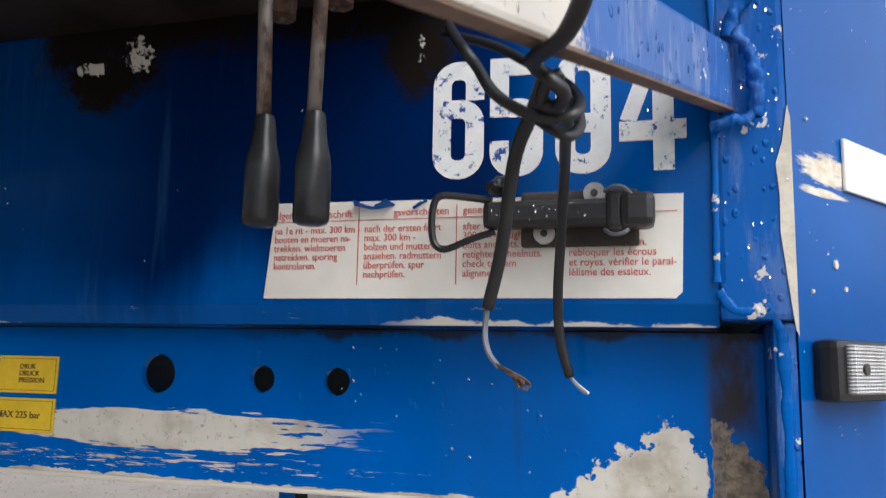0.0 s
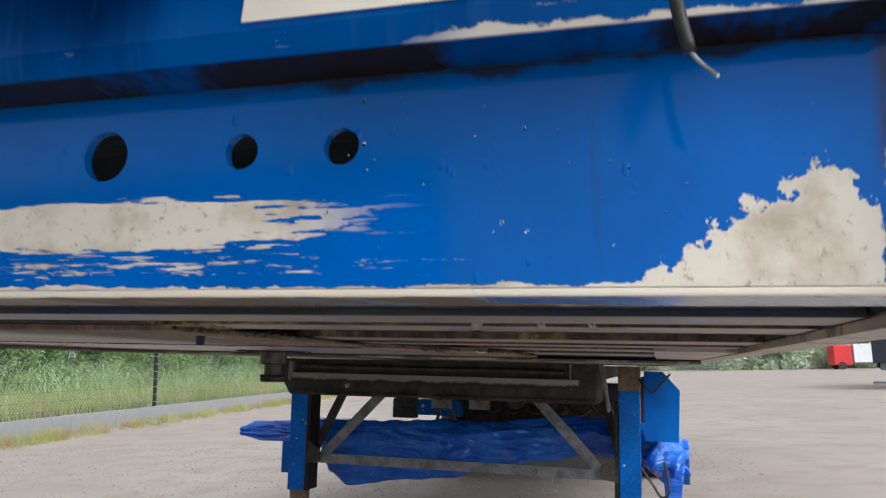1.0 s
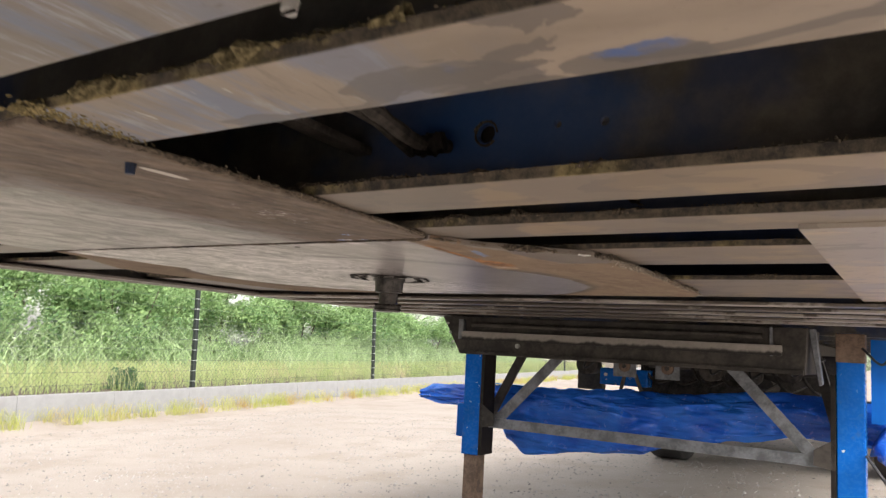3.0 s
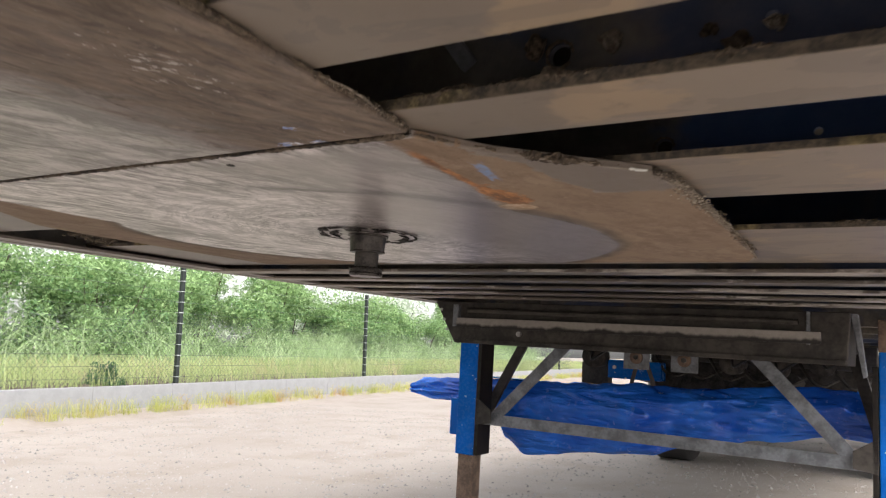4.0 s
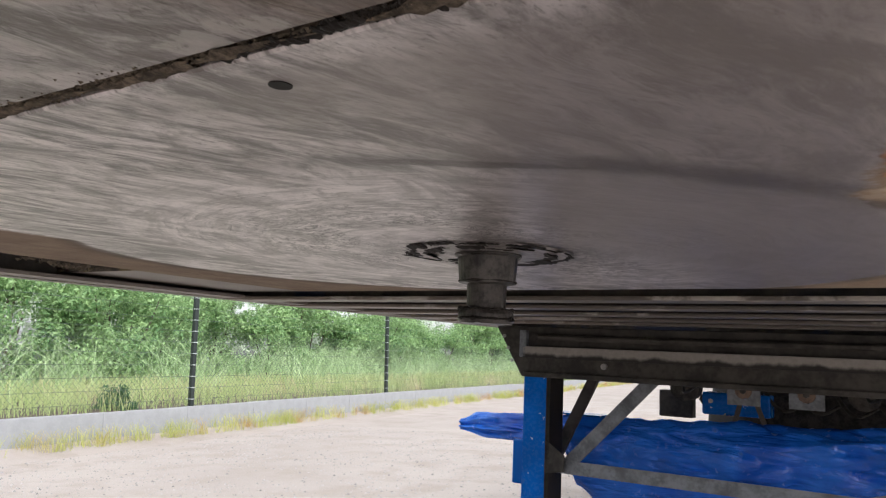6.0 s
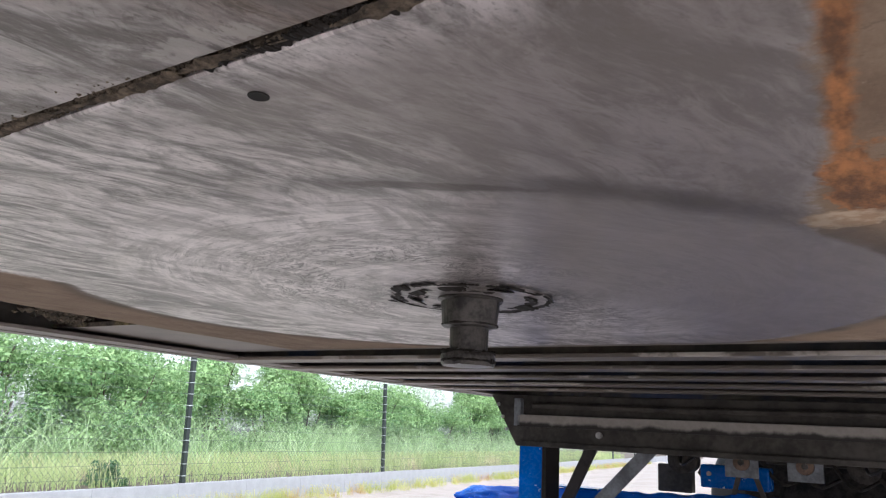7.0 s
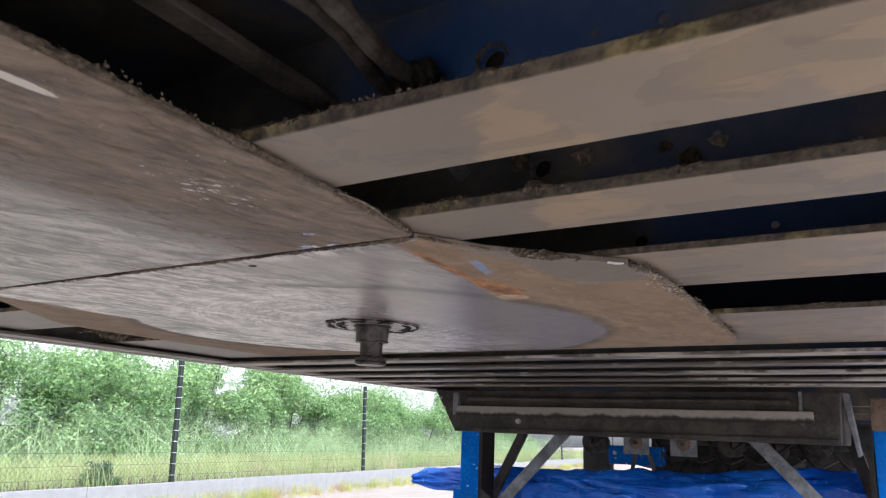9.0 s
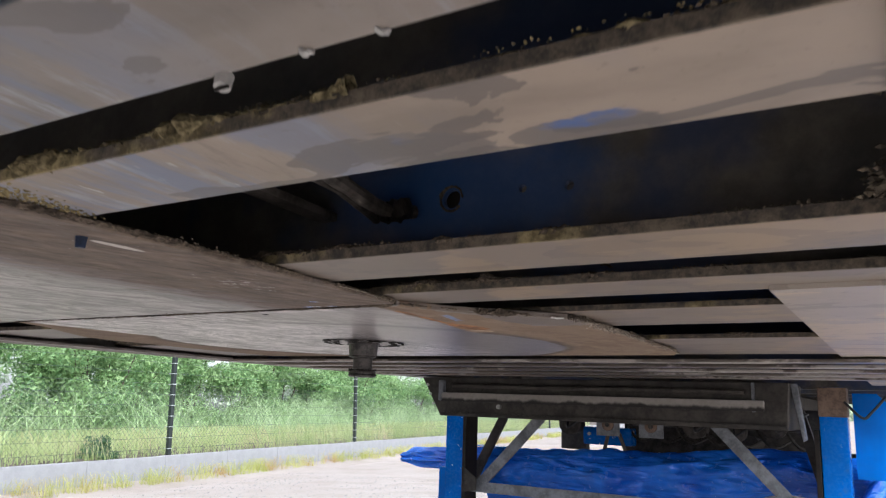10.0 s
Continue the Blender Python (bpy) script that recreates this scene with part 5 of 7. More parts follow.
for k in range(14):
    a0 = 2 * math.pi * k / 14 + random.uniform(-0.1, 0.1)
    r = random.uniform(0.098, 0.108)
    part("grease_smear", lump([(r * math.cos(a0 + 0.12 * j), r * math.sin(a0 + 0.12 * j), 1.1434) for j in range(4)], random.uniform(0.003, 0.006), k + 40, 7, 0.8, flat=0.2), "soot", pin)
for r, a0, a1, thick in ((0.101, -40, 130, 0.0085), (0.099, 150, 300, 0.0075), (0.083, 10, 95, 0.0065), (0.080, 170, 260, 0.0070), (0.060, 200, 330, 0.0050), (0.124, 120, 190, 0.0030), (0.140, 95, 150, 0.0022)):
    crust("grease_smear", [(r * math.cos(radians(a0 + (a1 - a0) * k / 8)), r * math.sin(radians(a0 + (a1 - a0) * k / 8)), 1.1440 if r < 0.11 else 1.1460) for k in range(9)], thick, r * 90, "soot", pin, 0.16, 1.0)
for z, r in ((1.108, 0.0372), (1.072, 0.0345), (1.060, 0.0364)):
    crust("grease_smear", [(r * math.cos(radians(24 * k)), r * math.sin(radians(24 * k)), z) for k in range(16)], 0.0019, z * 50, "soot", pin, 1.4, 1.0)
part("drain_hole", rod((0.215, 1.090, 1.1455), (0.215, 1.090, 1.15), 0.0062, n=20), "soot", trailer, "dark drain hole")
part("blue_bolt", rod((0.528, 0.505, 1.1365), (0.528, 0.505, 1.149), 0.0050, 0.0062, 8), "bolt", trailer)

# things inside the front bay
bm = bmesh.new()
hose = [Vector((0.71 + 0.0045 * k, 0.615, 1.2285 + 0.0015 * math.sin(k * 0.12))) for k in range(92)]
rings = []
for k, q in enumerate(hose):
    rad = (0.0115, 0.0120, 0.0115, 0.0090, 0.0090)[k % 5]
    rings.append([bm.verts.new(q + Vector((0.35 * rad * math.sin(2 * math.pi * j / 12), rad * math.cos(2 * math.pi * j / 12), rad * math.sin(2 * math.pi * j / 12)))) for j in range(12)])
for p, q in zip(rings, rings[1:]):
    for j in range(12):
        bm.faces.new((p[j], p[(j + 1) % 12], q[(j + 1) % 12], q[j]))
part("ribbed_hose", bm, "hose", trailer, "muddy ribbed hose along the front bay")
for x, z, r in ((0.763, 1.247, 0.012), (0.854, 1.245, 0.008), (0.921, 1.240, 0.008)):
    part("web_bolt", lump([(x, 0.290, z), (x, 0.282, z - 0.001), (x, 0.274, z - 0.003)], r, x * 20, 10, 0.5), "soot", trailer)
stud = part("slotted_stud", rod((0.945, 0.306, 1.1495), (0.944, 0.308, 1.157), 0.0045, 0.005, 14), "zinc", trailer, "pale slotted stud under the beam")
part("slot", beam((0.940, 0.3055, 1.1490), (0.950, 0.3055, 1.1490), 0.0016, 0.0016), "soot", stud)
for x in (1.003, 1.047):
    part("burr", lump([(x - 0.003, 0.302, 1.156), (x, 0.303, 1.154), (x + 0.003, 0.306, 1.156)], 0.0015, x * 30, 7, 0.8), "zinc", trailer)
part("bay_brace", beam((0.545, 0.52, 1.262), (0.552, 0.858, 1.245), 0.030, 0.012, (0, 0, 1), 0.002), "pipe", trailer, "dusty flat brace")
part("bay_pipe", tube([(0.69, 0.60, 1.245), (0.695, 0.68, 1.243), (0.685, 0.80, 1.232), (0.70, 0.852, 1.238)], 0.010, 10, 5, wobble=0.35), "pipe", trailer, "dusty air pipe")
part("bay_pipe", tube([(0.655, 0.60, 1.25), (0.665, 0.72, 1.248), (0.640, 0.852, 1.236)], 0.008, 10, 5, wobble=0.35), "pipe", trailer)
part("pipe_clamp", lump([(0.665, 0.815, 1.232), (0.685, 0.825, 1.235), (0.710, 0.83, 1.240)], 0.014, 3, 10, 0.8), "soot", trailer)
part("mud_clod", lump([(0.66, 0.62, 1.24), (0.72, 0.61, 1.235), (0.76, 0.61, 1.23)], 0.010, 6, 10, 1.0), "soot", trailer)
for x, z, r, tone in ((0.750, 1.235, 0.009, "pale_cake"), (0.874, 1.210, 0.011, "cake"), (0.905, 1.231, 0.006, "pale_cake"), (0.845, 1.232, 0.004, "cake"), (0.664, 1.240, 0.011, "cake")):
    part("mud_clod", lump([(x - 0.008, 1.1015, z - 0.003), (x, 1.099, z + 0.002), (x + 0.008, 1.1015, z)], r, x * 31, 10, 1.1), tone, trailer)
part("bay_strut", beam((0.518, 1.097, 1.322), (0.583, 1.097, 1.236), 0.020, 0.010, (0, 1, 0), 0.002), "grey", trailer, "dull grey flat strut")
for x, y in ((0.70, 0.90), (0.76, 0.895), (1.02, 0.895)):
    part("mud_clod", lump([(x - 0.03, y, 1.175), (x, y - 0.01, 1.19), (x + 0.03, y, 1.18)], 0.010, x * 9, 9, 0.9), "soot", trailer)

# rear of the frame: main beams, cross members, suspension
for s in (-1, 1):
    part("main_beam", box(s * 0.46 - 0.07, s * 0.46 + 0.07, 3.94, 12.0, 0.985, 1.13, 0.004), "black", trailer, "black main frame beam")
for y in (5.2, 6.2, 7.2, 8.2, 9.2, 10.2, 11.2):
    part("rear_cross_member", box(-1.2, 1.2, y, y + 0.08, 1.15, 1.30), "web", trailer)
for x in (-0.195, 0.045):
    hanger = part("hanger_plate", holed([(x - 0.065, 0.845), (x + 0.065, 0.845), (x + 0.065, 0.985), (x - 0.065, 0.985)], [(x, 0.905, 0.034)], 4.20, 4.212), "grey", trailer, "grey drilled hanger plate")
    part("bush", rod((x, 4.195, 0.905), (x, 4.26, 0.905), 0.033, n=16), "rusty", hanger)
    part("bush_bolt", rod((x, 4.185, 0.905), (x, 4.2, 0.905), 0.013, n=6), "grease", hanger)
part("valve_box", box(-0.415, -0.125, 4.40, 4.50, 0.785, 0.884, 0.010), "blue_worn", trailer, "blue valve box behind the hanger plate")
part("valve_port", rod((-0.375, 4.39, 0.845), (-0.375, 4.41, 0.845), 0.010, n=12), "zinc", trailer)
for x, lean in ((-0.225, -0.030), (-0.165, 0.030)):
    part("hanger_foot", beam((x, 4.30, 0.86), (x + lean, 4.32, 0.765), 0.020, 0.010, (0, 1, 0), 0.002), "black", trailer)
for x, z in ((-0.48, 0.90), (0.24, 0.91), (0.44, 0.90), (0.64, 0.93)):
    part("brake_chamber", rod((x, 4.34, z), (x, 4.48, z - 0.01), 0.062, 0.05, 18), "pipe", trailer, "dusty brake chamber", True)
    part("air_line", tube([(x, 4.34, z + 0.02), (x + 0.03, 4.25, z - 0.02), (x + 0.10, 4.27, z + 0.03), (x + 0.16, 4.36, z + 0.07)], 0.007, 7, 5), "rubber", trailer)
part("suspension_member", box(-0.16, 0.86, 4.52, 4.60, 0.90, 1.02, 0.008), "black", trailer)
part("bogie_plate", prism([(-0.34, 0.66), (0.86, 0.66), (0.92, 0.80), (0.92, 0.99), (-0.34, 0.99)], 4.95, 5.02, "y"), "hose", trailer, "dark dirty bogie cross plate")
part("bogie_plate", box(-0.78, -0.60, 4.95, 5.02, 0.72, 0.86, 0.01), "black", trailer)
for k in range(7):
    x = -0.2 + 0.14 * k
    part("brake_hose", tube([(x, 4.5, 1.0), (x + 0.05, 4.42, 0.90), (x + 0.12, 4.44, 0.82), (x + 0.2, 4.6, 0.86)], 0.008, 7, 5), "hose", trailer)
part("suspension_member", box(-0.62, -0.42, 4.40, 4.55, 0.93, 1.05, 0.008), "rusty", trailer)
part("leaf_spring", tube([(-0.46, 4.7, 0.84), (-0.46, 5.6, 0.76), (-0.46, 6.6, 0.84)], 0.045, 8, 8, 0.7), "black", trailer)
part("leaf_spring", tube([(0.46, 4.7, 0.84), (0.46, 5.6, 0.76), (0.46, 6.6, 0.84)], 0.045, 8, 8, 0.7), "black", trailer)
for y in (8.2, 9.5, 10.8):
    axle = part("axle", rod((-1.0, y, 0.415), (1.0, y, 0.495), 0.07, n=16), "black", trailer)
    for s in (-1, 1):
        bm = bmesh.new()
        last = None
        prof = [(0.30, 0.0), (0.48, 0.01), (0.505, 0.05), (0.505, 0.33), (0.48, 0.37), (0.30, 0.38)]
        for r, d in prof:
            ring = [bm.verts.new((s * (0.83 + d), y + r * math.cos(2 * math.pi * k / 32), 0.455 + s * 0.04 + r * math.sin(2 * math.pi * k / 32))) for k in range(32)]
            if last:
                for k in range(32):
                    bm.faces.new((last[k], last[(k + 1) % 32], ring[(k + 1) % 32], ring[k]))
            last = ring
        bmesh.ops.recalc_face_normals(bm, faces=bm.faces[:])
        wheel = part("wheel", bm, "tyre", trailer, smooth=True)
        part("rim", rod((s * 0.88, y, 0.455 + s * 0.04), (s * 1.14, y, 0.455 + s * 0.04), 0.301, n=32), "grey", wheel)

# landing gear
gear = part("landing_gear_beam", prism([(-1.085, 1.13), (-1.06, 1.09), (-0.962, 0.925), (0.79, 0.925), (0.80, 1.13)], 3.67, 4.13, "y", bevel=0.003), "black", trailer, "black folded landing gear crossbeam")
part("front_angle", box(-0.945, 0.70, 3.640, 3.668, 1.003, 1.05, 0.004), "dust", gear, "dusty pale angle along the crossbeam")
part("end_plate", box(-0.96, -0.93, 3.64, 3.668, 1.005, 1.115, 0.003), "grey", gear)
part("upper_pipe", tube([(-0.88, 3.655, 1.088), (-0.3, 3.655, 1.085), (0.3, 3.655, 1.088), (0.62, 3.655, 1.085)], 0.012, 8, 6), "black", gear)
part("lower_lip", box(-0.955, 0.785, 3.655, 3.669, 0.927, 0.945, 0.002), "black", gear)
part("end_strap", box(0.650, 0.662, 3.648, 3.668, 1.0, 1.128, 0.002), "grey", gear)
for z in (0.99, 1.04, 1.09):
    part("flange_bolt", rod((-1.005 + (z - 0.99) * -0.4, 3.660, z), (-1.005 + (z - 0.99) * -0.4, 3.671, z), 0.007, n=8), "zinc", gear)
part("rivet", rod((-0.60, 3.655, 0.982), (-0.60, 3.672, 0.982), 0.012, n=12), "zinc", gear)
for s, mid, inner, foot, top in ((-1, -1.058, -0.997, -0.905, -0.514), (1, 0.940, 0.879, 0.786, 0.395)):
    leg = part("landing_leg", box(mid - 0.058, mid + 0.058, 4.0, 4.125, 0.33, 0.93 if s < 0 else 1.125, 0.006), "blue_worn", trailer, "chipped blue landing leg with rusty inner tube")
    sole = -0.106 if s < 0 else -0.031
    part("inner_tube", box(mid - 0.045, mid + 0.045, 4.015, 4.11, sole + 0.045, 0.335, 0.004), "rusty", leg)
    part("foot", box(mid - 0.11, mid + 0.11, 3.93, 4.19, sole - 0.003, sole + 0.05, 0.01), "rusty", leg)
    # dark strip added for the shaded inner side of the leg
    part("shade_strip", box(min(inner, inner - s * 0.022), max(inner, inner - s * 0.022), 3.99, 4.13, 0.335, 0.93, 0.002), "soot", leg)
    part("gusset", prism([(inner, 0.495), (foot, 0.51), (foot, 0.58), (inner, 0.64)], 3.99, 4.0, "y"), "black", leg)
    part("brace", beam((foot, 4.04, 0.54), (top, 4.06, 0.95), 0.060, 0.010, (0, 1, 0), 0.002), "grey", trailer, "grey diagonal brace of the landing gear")
    part("rear_strut", beam((mid - s * 0.03, 4.16, 0.53), (mid - s * 0.21, 4.42, 1.10), 0.05, 0.03, (0, 1, 0.2)), "black", trailer)
part("cross_tie", prism([(4.03, 0.498), (4.074, 0.498), (4.074, 0.505), (4.037, 0.505), (4.037, 0.555), (4.03, 0.555)], -0.99, 0.875, "x"), "grey", trailer, "grey angle tie between the landing legs")
part("gearbox", box(-1.195, -1.116, 4.06, 4.20, 0.42, 0.62, 0.008), "blue", trailer, "faded blue landing gear box")
part("mud_plate", box(-1.12, -0.86, 4.30, 4.42, 0.735, 0.742), "blue", trailer)
part("leg_bracket", prism([(0.795, 1.13), (0.822, 1.13), (0.852, 0.89), (0.838, 0.88)], 3.74, 3.80, "y", bevel=0.003), "grey", trailer, "grey steel leg bracket")
part("rust_collar", box(0.880, 1.000, 3.994, 4.131, 0.99, 1.124, 0.004), "rusty", trailer, "rusted head of the landing leg")
part("wing_plate", prism([(1.02, 0.72), (1.20, 0.72), (1.21, 1.0), (1.12, 1.10), (1.02, 1.10)], 4.05, 4.09, "y"), "blue", trailer, "blue bracket plate behind the landing leg")
part("cable_loom", tube([(0.99, 3.99, 1.06), (1.06, 3.97, 0.99), (1.10, 3.99, 1.02), (1.16, 4.0, 1.09)], 0.006, 6), "rubber", trailer)
part("cable_loom", tube([(1.0, 3.99, 0.58), (1.06, 3.96, 0.50), (1.10, 3.97, 0.44), (1.14, 3.95, 0.47), (1.12, 4.0, 0.62)], 0.007, 6), "rubber", trailer)


# ---- the front panel's fittings ----
FACE = Matrix(((1, 0, 0, 0), (0, 0, -1, 0), (0, 1, 0, 0), (0, 0, 0, 1)))


def on_face(x, y, z):
    return Matrix.Translation((x, y, z)) @ FACE


sticker = part("instruction_label", prism([(0.8985, 1.291), (1.178, 1.2905), (1.182, 1.2945), (1.184, 1.356), (0.905, 1.359)], -0.0362, -0.0352, "y"), "label", trailer, "cream instruction label with red print, partly scuffed off")
COLUMNS = [
    (0.905, "algemeen voorschrift", "na 1e rit - max. 300 km -\nbouten en moeren na-\ntrekken. wielmoeren\nnatrekken. sporing\nkontroleren."),
    (0.973, "           gsvorschriften", "nach der ersten fahrt\nmax. 300 km -\nbolzen und muttern\nanziehen. radmuttern\nüberprüfen. spur\nnachprüfen."),
    (1.043, "general", "after first trip -\n300 km - retighten\nbolts and nuts.\nretighten wheelnuts.\ncheck tandem\nalignment."),
    (1.113, "", "\n\nécrous de fixation.\nrebloquer les écrous\net royes. vérifier le paral-\nlélisme des essieux."),
]
for x, head, body in COLUMNS:
    if head:
        lettering("heading", head, 0.0072, on_face(x, -0.0364, 1.3475), "red", sticker, 0.00003, 0.96)
    lettering("text", body, 0.0070, on_face(x, -0.0364, 1.3365), "red", sticker, 0.00003, 0.92, 1.0, 0.90)
part("rule", box(0.903, 1.180, -0.0366, -0.0361, 1.3448, 1.3453), "red", sticker)
for x in (0.9685, 1.0385):
    part("rule", box(x, x + 0.0006, -0.0366, -0.0361, 1.300, 1.354), "red", sticker)
part("scuff", lump([(0.965, -0.0365, 1.356), (0.98, -0.0366, 1.353), (0.995, -0.0365, 1.355)], 0.007, 12, 9, 1.0, flat=0.08), "blue", sticker, "blue patch where the label is scuffed off")
part("scuff", lump([(1.008, -0.0364, 1.352), (1.014, -0.0365, 1.355), (1.018, -0.0364, 1.357)], 0.003, 13, 8, 1.0, flat=0.1), "blue", sticker)


def strip_of_paint(points, w, bm, y):
    """A painted stroke of width w along a bent line on the panel, with square ends."""
    p = [Vector((a, 0, b)) for a, b in points]
    left, right = [], []
    for i, q in enumerate(p):
        d0 = (q - p[i - 1]).normalized() if i else (p[1] - p[0]).normalized()
        d1 = (p[i + 1] - q).normalized() if i < len(p) - 1 else d0
        side = Vector((-d0.z, 0, d0.x)) + Vector((-d1.z, 0, d1.x))
        side *= w / max(0.5, side.length_squared / 2) / 2
        left.append(bm.verts.new((q.x + side.x, y, q.z + side.z)))
        right.append(bm.verts.new((q.x - side.x, y, q.z - side.z)))
    for i in range(len(p) - 1):
        bm.faces.new((left[i], right[i], right[i + 1], left[i + 1]))


def bend(cx, cz, r, a0, a1, n=7):
    return [(cx + r * math.cos(radians(a0 + (a1 - a0) * k / n)), cz + r * math.sin(radians(a0 + (a1 - a0) * k / n))) for k in range(n + 1)]


DW, DH, DS = 0.036, 0.083, 0.0130
LO, HI, RC = DS / 2, DW - DS / 2, 0.0105
SIX = bend(HI - RC, DH - DS / 2 - RC, RC, 0, 90) + bend(LO + RC, DH - DS / 2 - RC, RC, 90, 180) + bend(LO + RC, DS / 2 + RC, RC, 180, 270) + bend(HI - RC, DS / 2 + RC, RC, 270, 360) + bend(HI - RC, 0.049 - RC, RC, 0, 90) + [(DS, 0.049)]
SIX = [(HI, DH * 0.66)] + SIX
FIGURES = {
    "six": [SIX],
    "five": [[(DW, DH - DS / 2), (LO, DH - DS / 2), (LO, DH * 0.50)], [(DS, DH * 0.57)] + bend(HI - RC, DH * 0.57 - RC, RC, 90, 0) + bend(HI - RC, DS / 2 + RC, RC, 0, -90) + bend(LO + RC, DS / 2 + RC, RC, 270, 180) + [(LO, DH * 0.30)]],
    "nine": [[(DW - a, DH - b) for a, b in SIX]],
    "four": [[(0.0275, 0.0), (0.0275, DH)], [(0.0, 0.0265), (0.0275 - DS / 2, 0.0265)], [(0.0275 + DS / 2, 0.0265), (0.0415, 0.0265)], [(0.0055, 0.033), (0.0155, 0.060), (0.0195, DH)]],
}
number = new("fleet_number")
number.parent = trailer
tagged(number, "worn white painted number on the blue panel")
for name, left in (("six", 1.0205), ("five", 1.0605), ("nine", 1.1045), ("four", 1.1455)):
    bm = bmesh.new()
    for k, line in enumerate(FIGURES[name]):
        strip_of_paint([(left + a, 1.3715 + b) for a, b in line], DS if (name, k) != ("four", 3) else 0.0105, bm, -0.0354 - 0.00003 * k)
    part("figure", bm, "number", number)


for z0, z1, words, size in ((1.217, 1.247, "DRUK\nDRUCK\nPRESSION", 0.0058), (1.186, 1.213, "MAX 225 bar", 0.0078)):
    lab = part("pressure_label", box(0.640, 0.6985, -0.0012, -0.0003, z0, z1), "yellow", trailer, "yellow pressure label with dark print")
    bm = bmesh.new()
    for f0, f1, g0, g1 in ((0.642, 0.6965, z0 + 0.0020, z0 + 0.0024), (0.642, 0.6965, z1 - 0.0024, z1 - 0.0020), (0.6961, 0.6965, z0 + 0.0025, z1 - 0.0025)):
        box(f0, f1, -0.0014, -0.0011, g0, g1, bm=bm)
    part("border", bm, "ink", lab)
    lettering("text", words, size, on_face(0.661 if "\n" in words else 0.642, -0.0014, z1 - (0.0105 if "\n" in words else 0.016)), "ink", lab, 0.0001, 1.0, 1.0, 0.95)

# rubber latch with a wire bail
latch = new("rubber_latch")
latch.parent = trailer
tagged(latch, "black rubber hold-down latch with wire bail, wet")
part("backplate", box(1.083, 1.157, -0.043, -0.0364, 1.323, 1.359, 0.002), "black", latch)
strap = part("strap", box(1.061, 1.150, -0.060, -0.044, 1.3335, 1.3505, 0.004), "rubber", latch)
part("strap_hook", box(1.146, 1.1665, -0.066, -0.046, 1.331, 1.3525, 0.005), "rubber", latch)
part("collar", box(1.138, 1.148, -0.063, -0.043, 1.330, 1.354, 0.003), "rubber", latch)
part("bail", tube([(1.066, -0.052, 1.352), (1.05, -0.053, 1.3545), (1.033, -0.054, 1.356), (1.0275, -0.054, 1.350), (1.0265, -0.054, 1.335), (1.029, -0.054, 1.324), (1.037, -0.054, 1.321), (1.052, -0.053, 1.327), (1.068, -0.052, 1.332)], 0.0024, 8, 5), "rubber", latch)
for pts in ([(1.137, -0.060, 1.3535), (1.143, -0.065, 1.3555), (1.149, -0.066, 1.3540), (1.153, -0.064, 1.3505)], [(1.137, -0.060, 1.3300), (1.141, -0.065, 1.3265), (1.147, -0.066, 1.3265), (1.151, -0.064, 1.3290)]):
    part("wire_clip", tube(pts, 0.0013, 6, 4), "grey", latch)
for x, z in ((1.130, 1.356), (1.0985, 1.331)):
    bolt = part("bolt", rod((x, -0.0435, z), (x, -0.0465, z), 0.0068, n=20), "zinc", latch)
    part("bolt_core", rod((x, -0.0464, z), (x, -0.0475, z), 0.0024, n=10), "grease", bolt)
part("spring_end", lump([(1.066, -0.055, 1.356), (1.072, -0.058, 1.362), (1.082, -0.057, 1.357)], 0.005, 4, 8, 0.6), "rubber", latch)

# valve block with two levers; unseen bulk guessed, sized to shade the panel
block = part("valve_cabinet", prism([(-0.50, 1.525), (-0.50, 1.95), (-0.0355, 1.95), (-0.0355, 1.505), (-0.13, 1.500)], 0.10, 1.03, "x", bevel=0.004), "soot", trailer, "black greasy valve cabinet on the front panel")
for x, z in ((0.975, 1.478), (1.012, 1.482), (0.935, 1.474)):
    part("bolt", rod((x, -0.10, z - 0.006), (x, -0.10, z + 0.03), 0.010, 0.012, 8), "rod", block)
for x, lean in ((0.9585, -0.007), (0.9885, 0.002)):
    lever = new("lever")
    lever.parent = trailer
    tagged(lever, "hydraulic lever with rusty rod and black plastic grip")
    part("lever_rod", rod((x - 0.001, -0.155, 1.378), (x + lean, -0.155, 1.53), 0.0041, n=12), "rod", lever, smooth=True)
    bm = bmesh.new()
    last = None
    for z, r in ((1.382, 0.0050), (1.380, 0.0058), (1.374, 0.0064), (1.366, 0.0072), (1.358, 0.0092), (1.352, 0.0099), (1.338, 0.0100), (1.324, 0.0101), (1.3215, 0.0094), (1.3200, 0.006)):
        ring = [bm.verts.new((x + r * math.cos(2 * math.pi * k / 20) * (1 + 0.05 * math.cos(0.6 * math.pi * k)), -0.155 + r * math.sin(2 * math.pi * k / 20) * (1 + 0.05 * math.cos(0.6 * math.pi * k)), z)) for k in range(20)]
        if last:
            for k in range(20):
                bm.faces.new((last[k], last[(k + 1) % 20], ring[(k + 1) % 20], ring[k]))
        last = ring
    bm.faces.new(last)
    bmesh.ops.recalc_face_normals(bm, faces=bm.faces[:])
    part("grip", bm, "grip", lever, smooth=True)

# the square bar that comes forward from the corner post
part("bumper_bar", beam((1.2136, -0.0267, 1.4300), (1.0726, -0.3817, 1.3650), 0.012, 0.042, (0, 0, 1), 0.003), "bar", trailer, "wet blue square bar, its free end worn to primer")
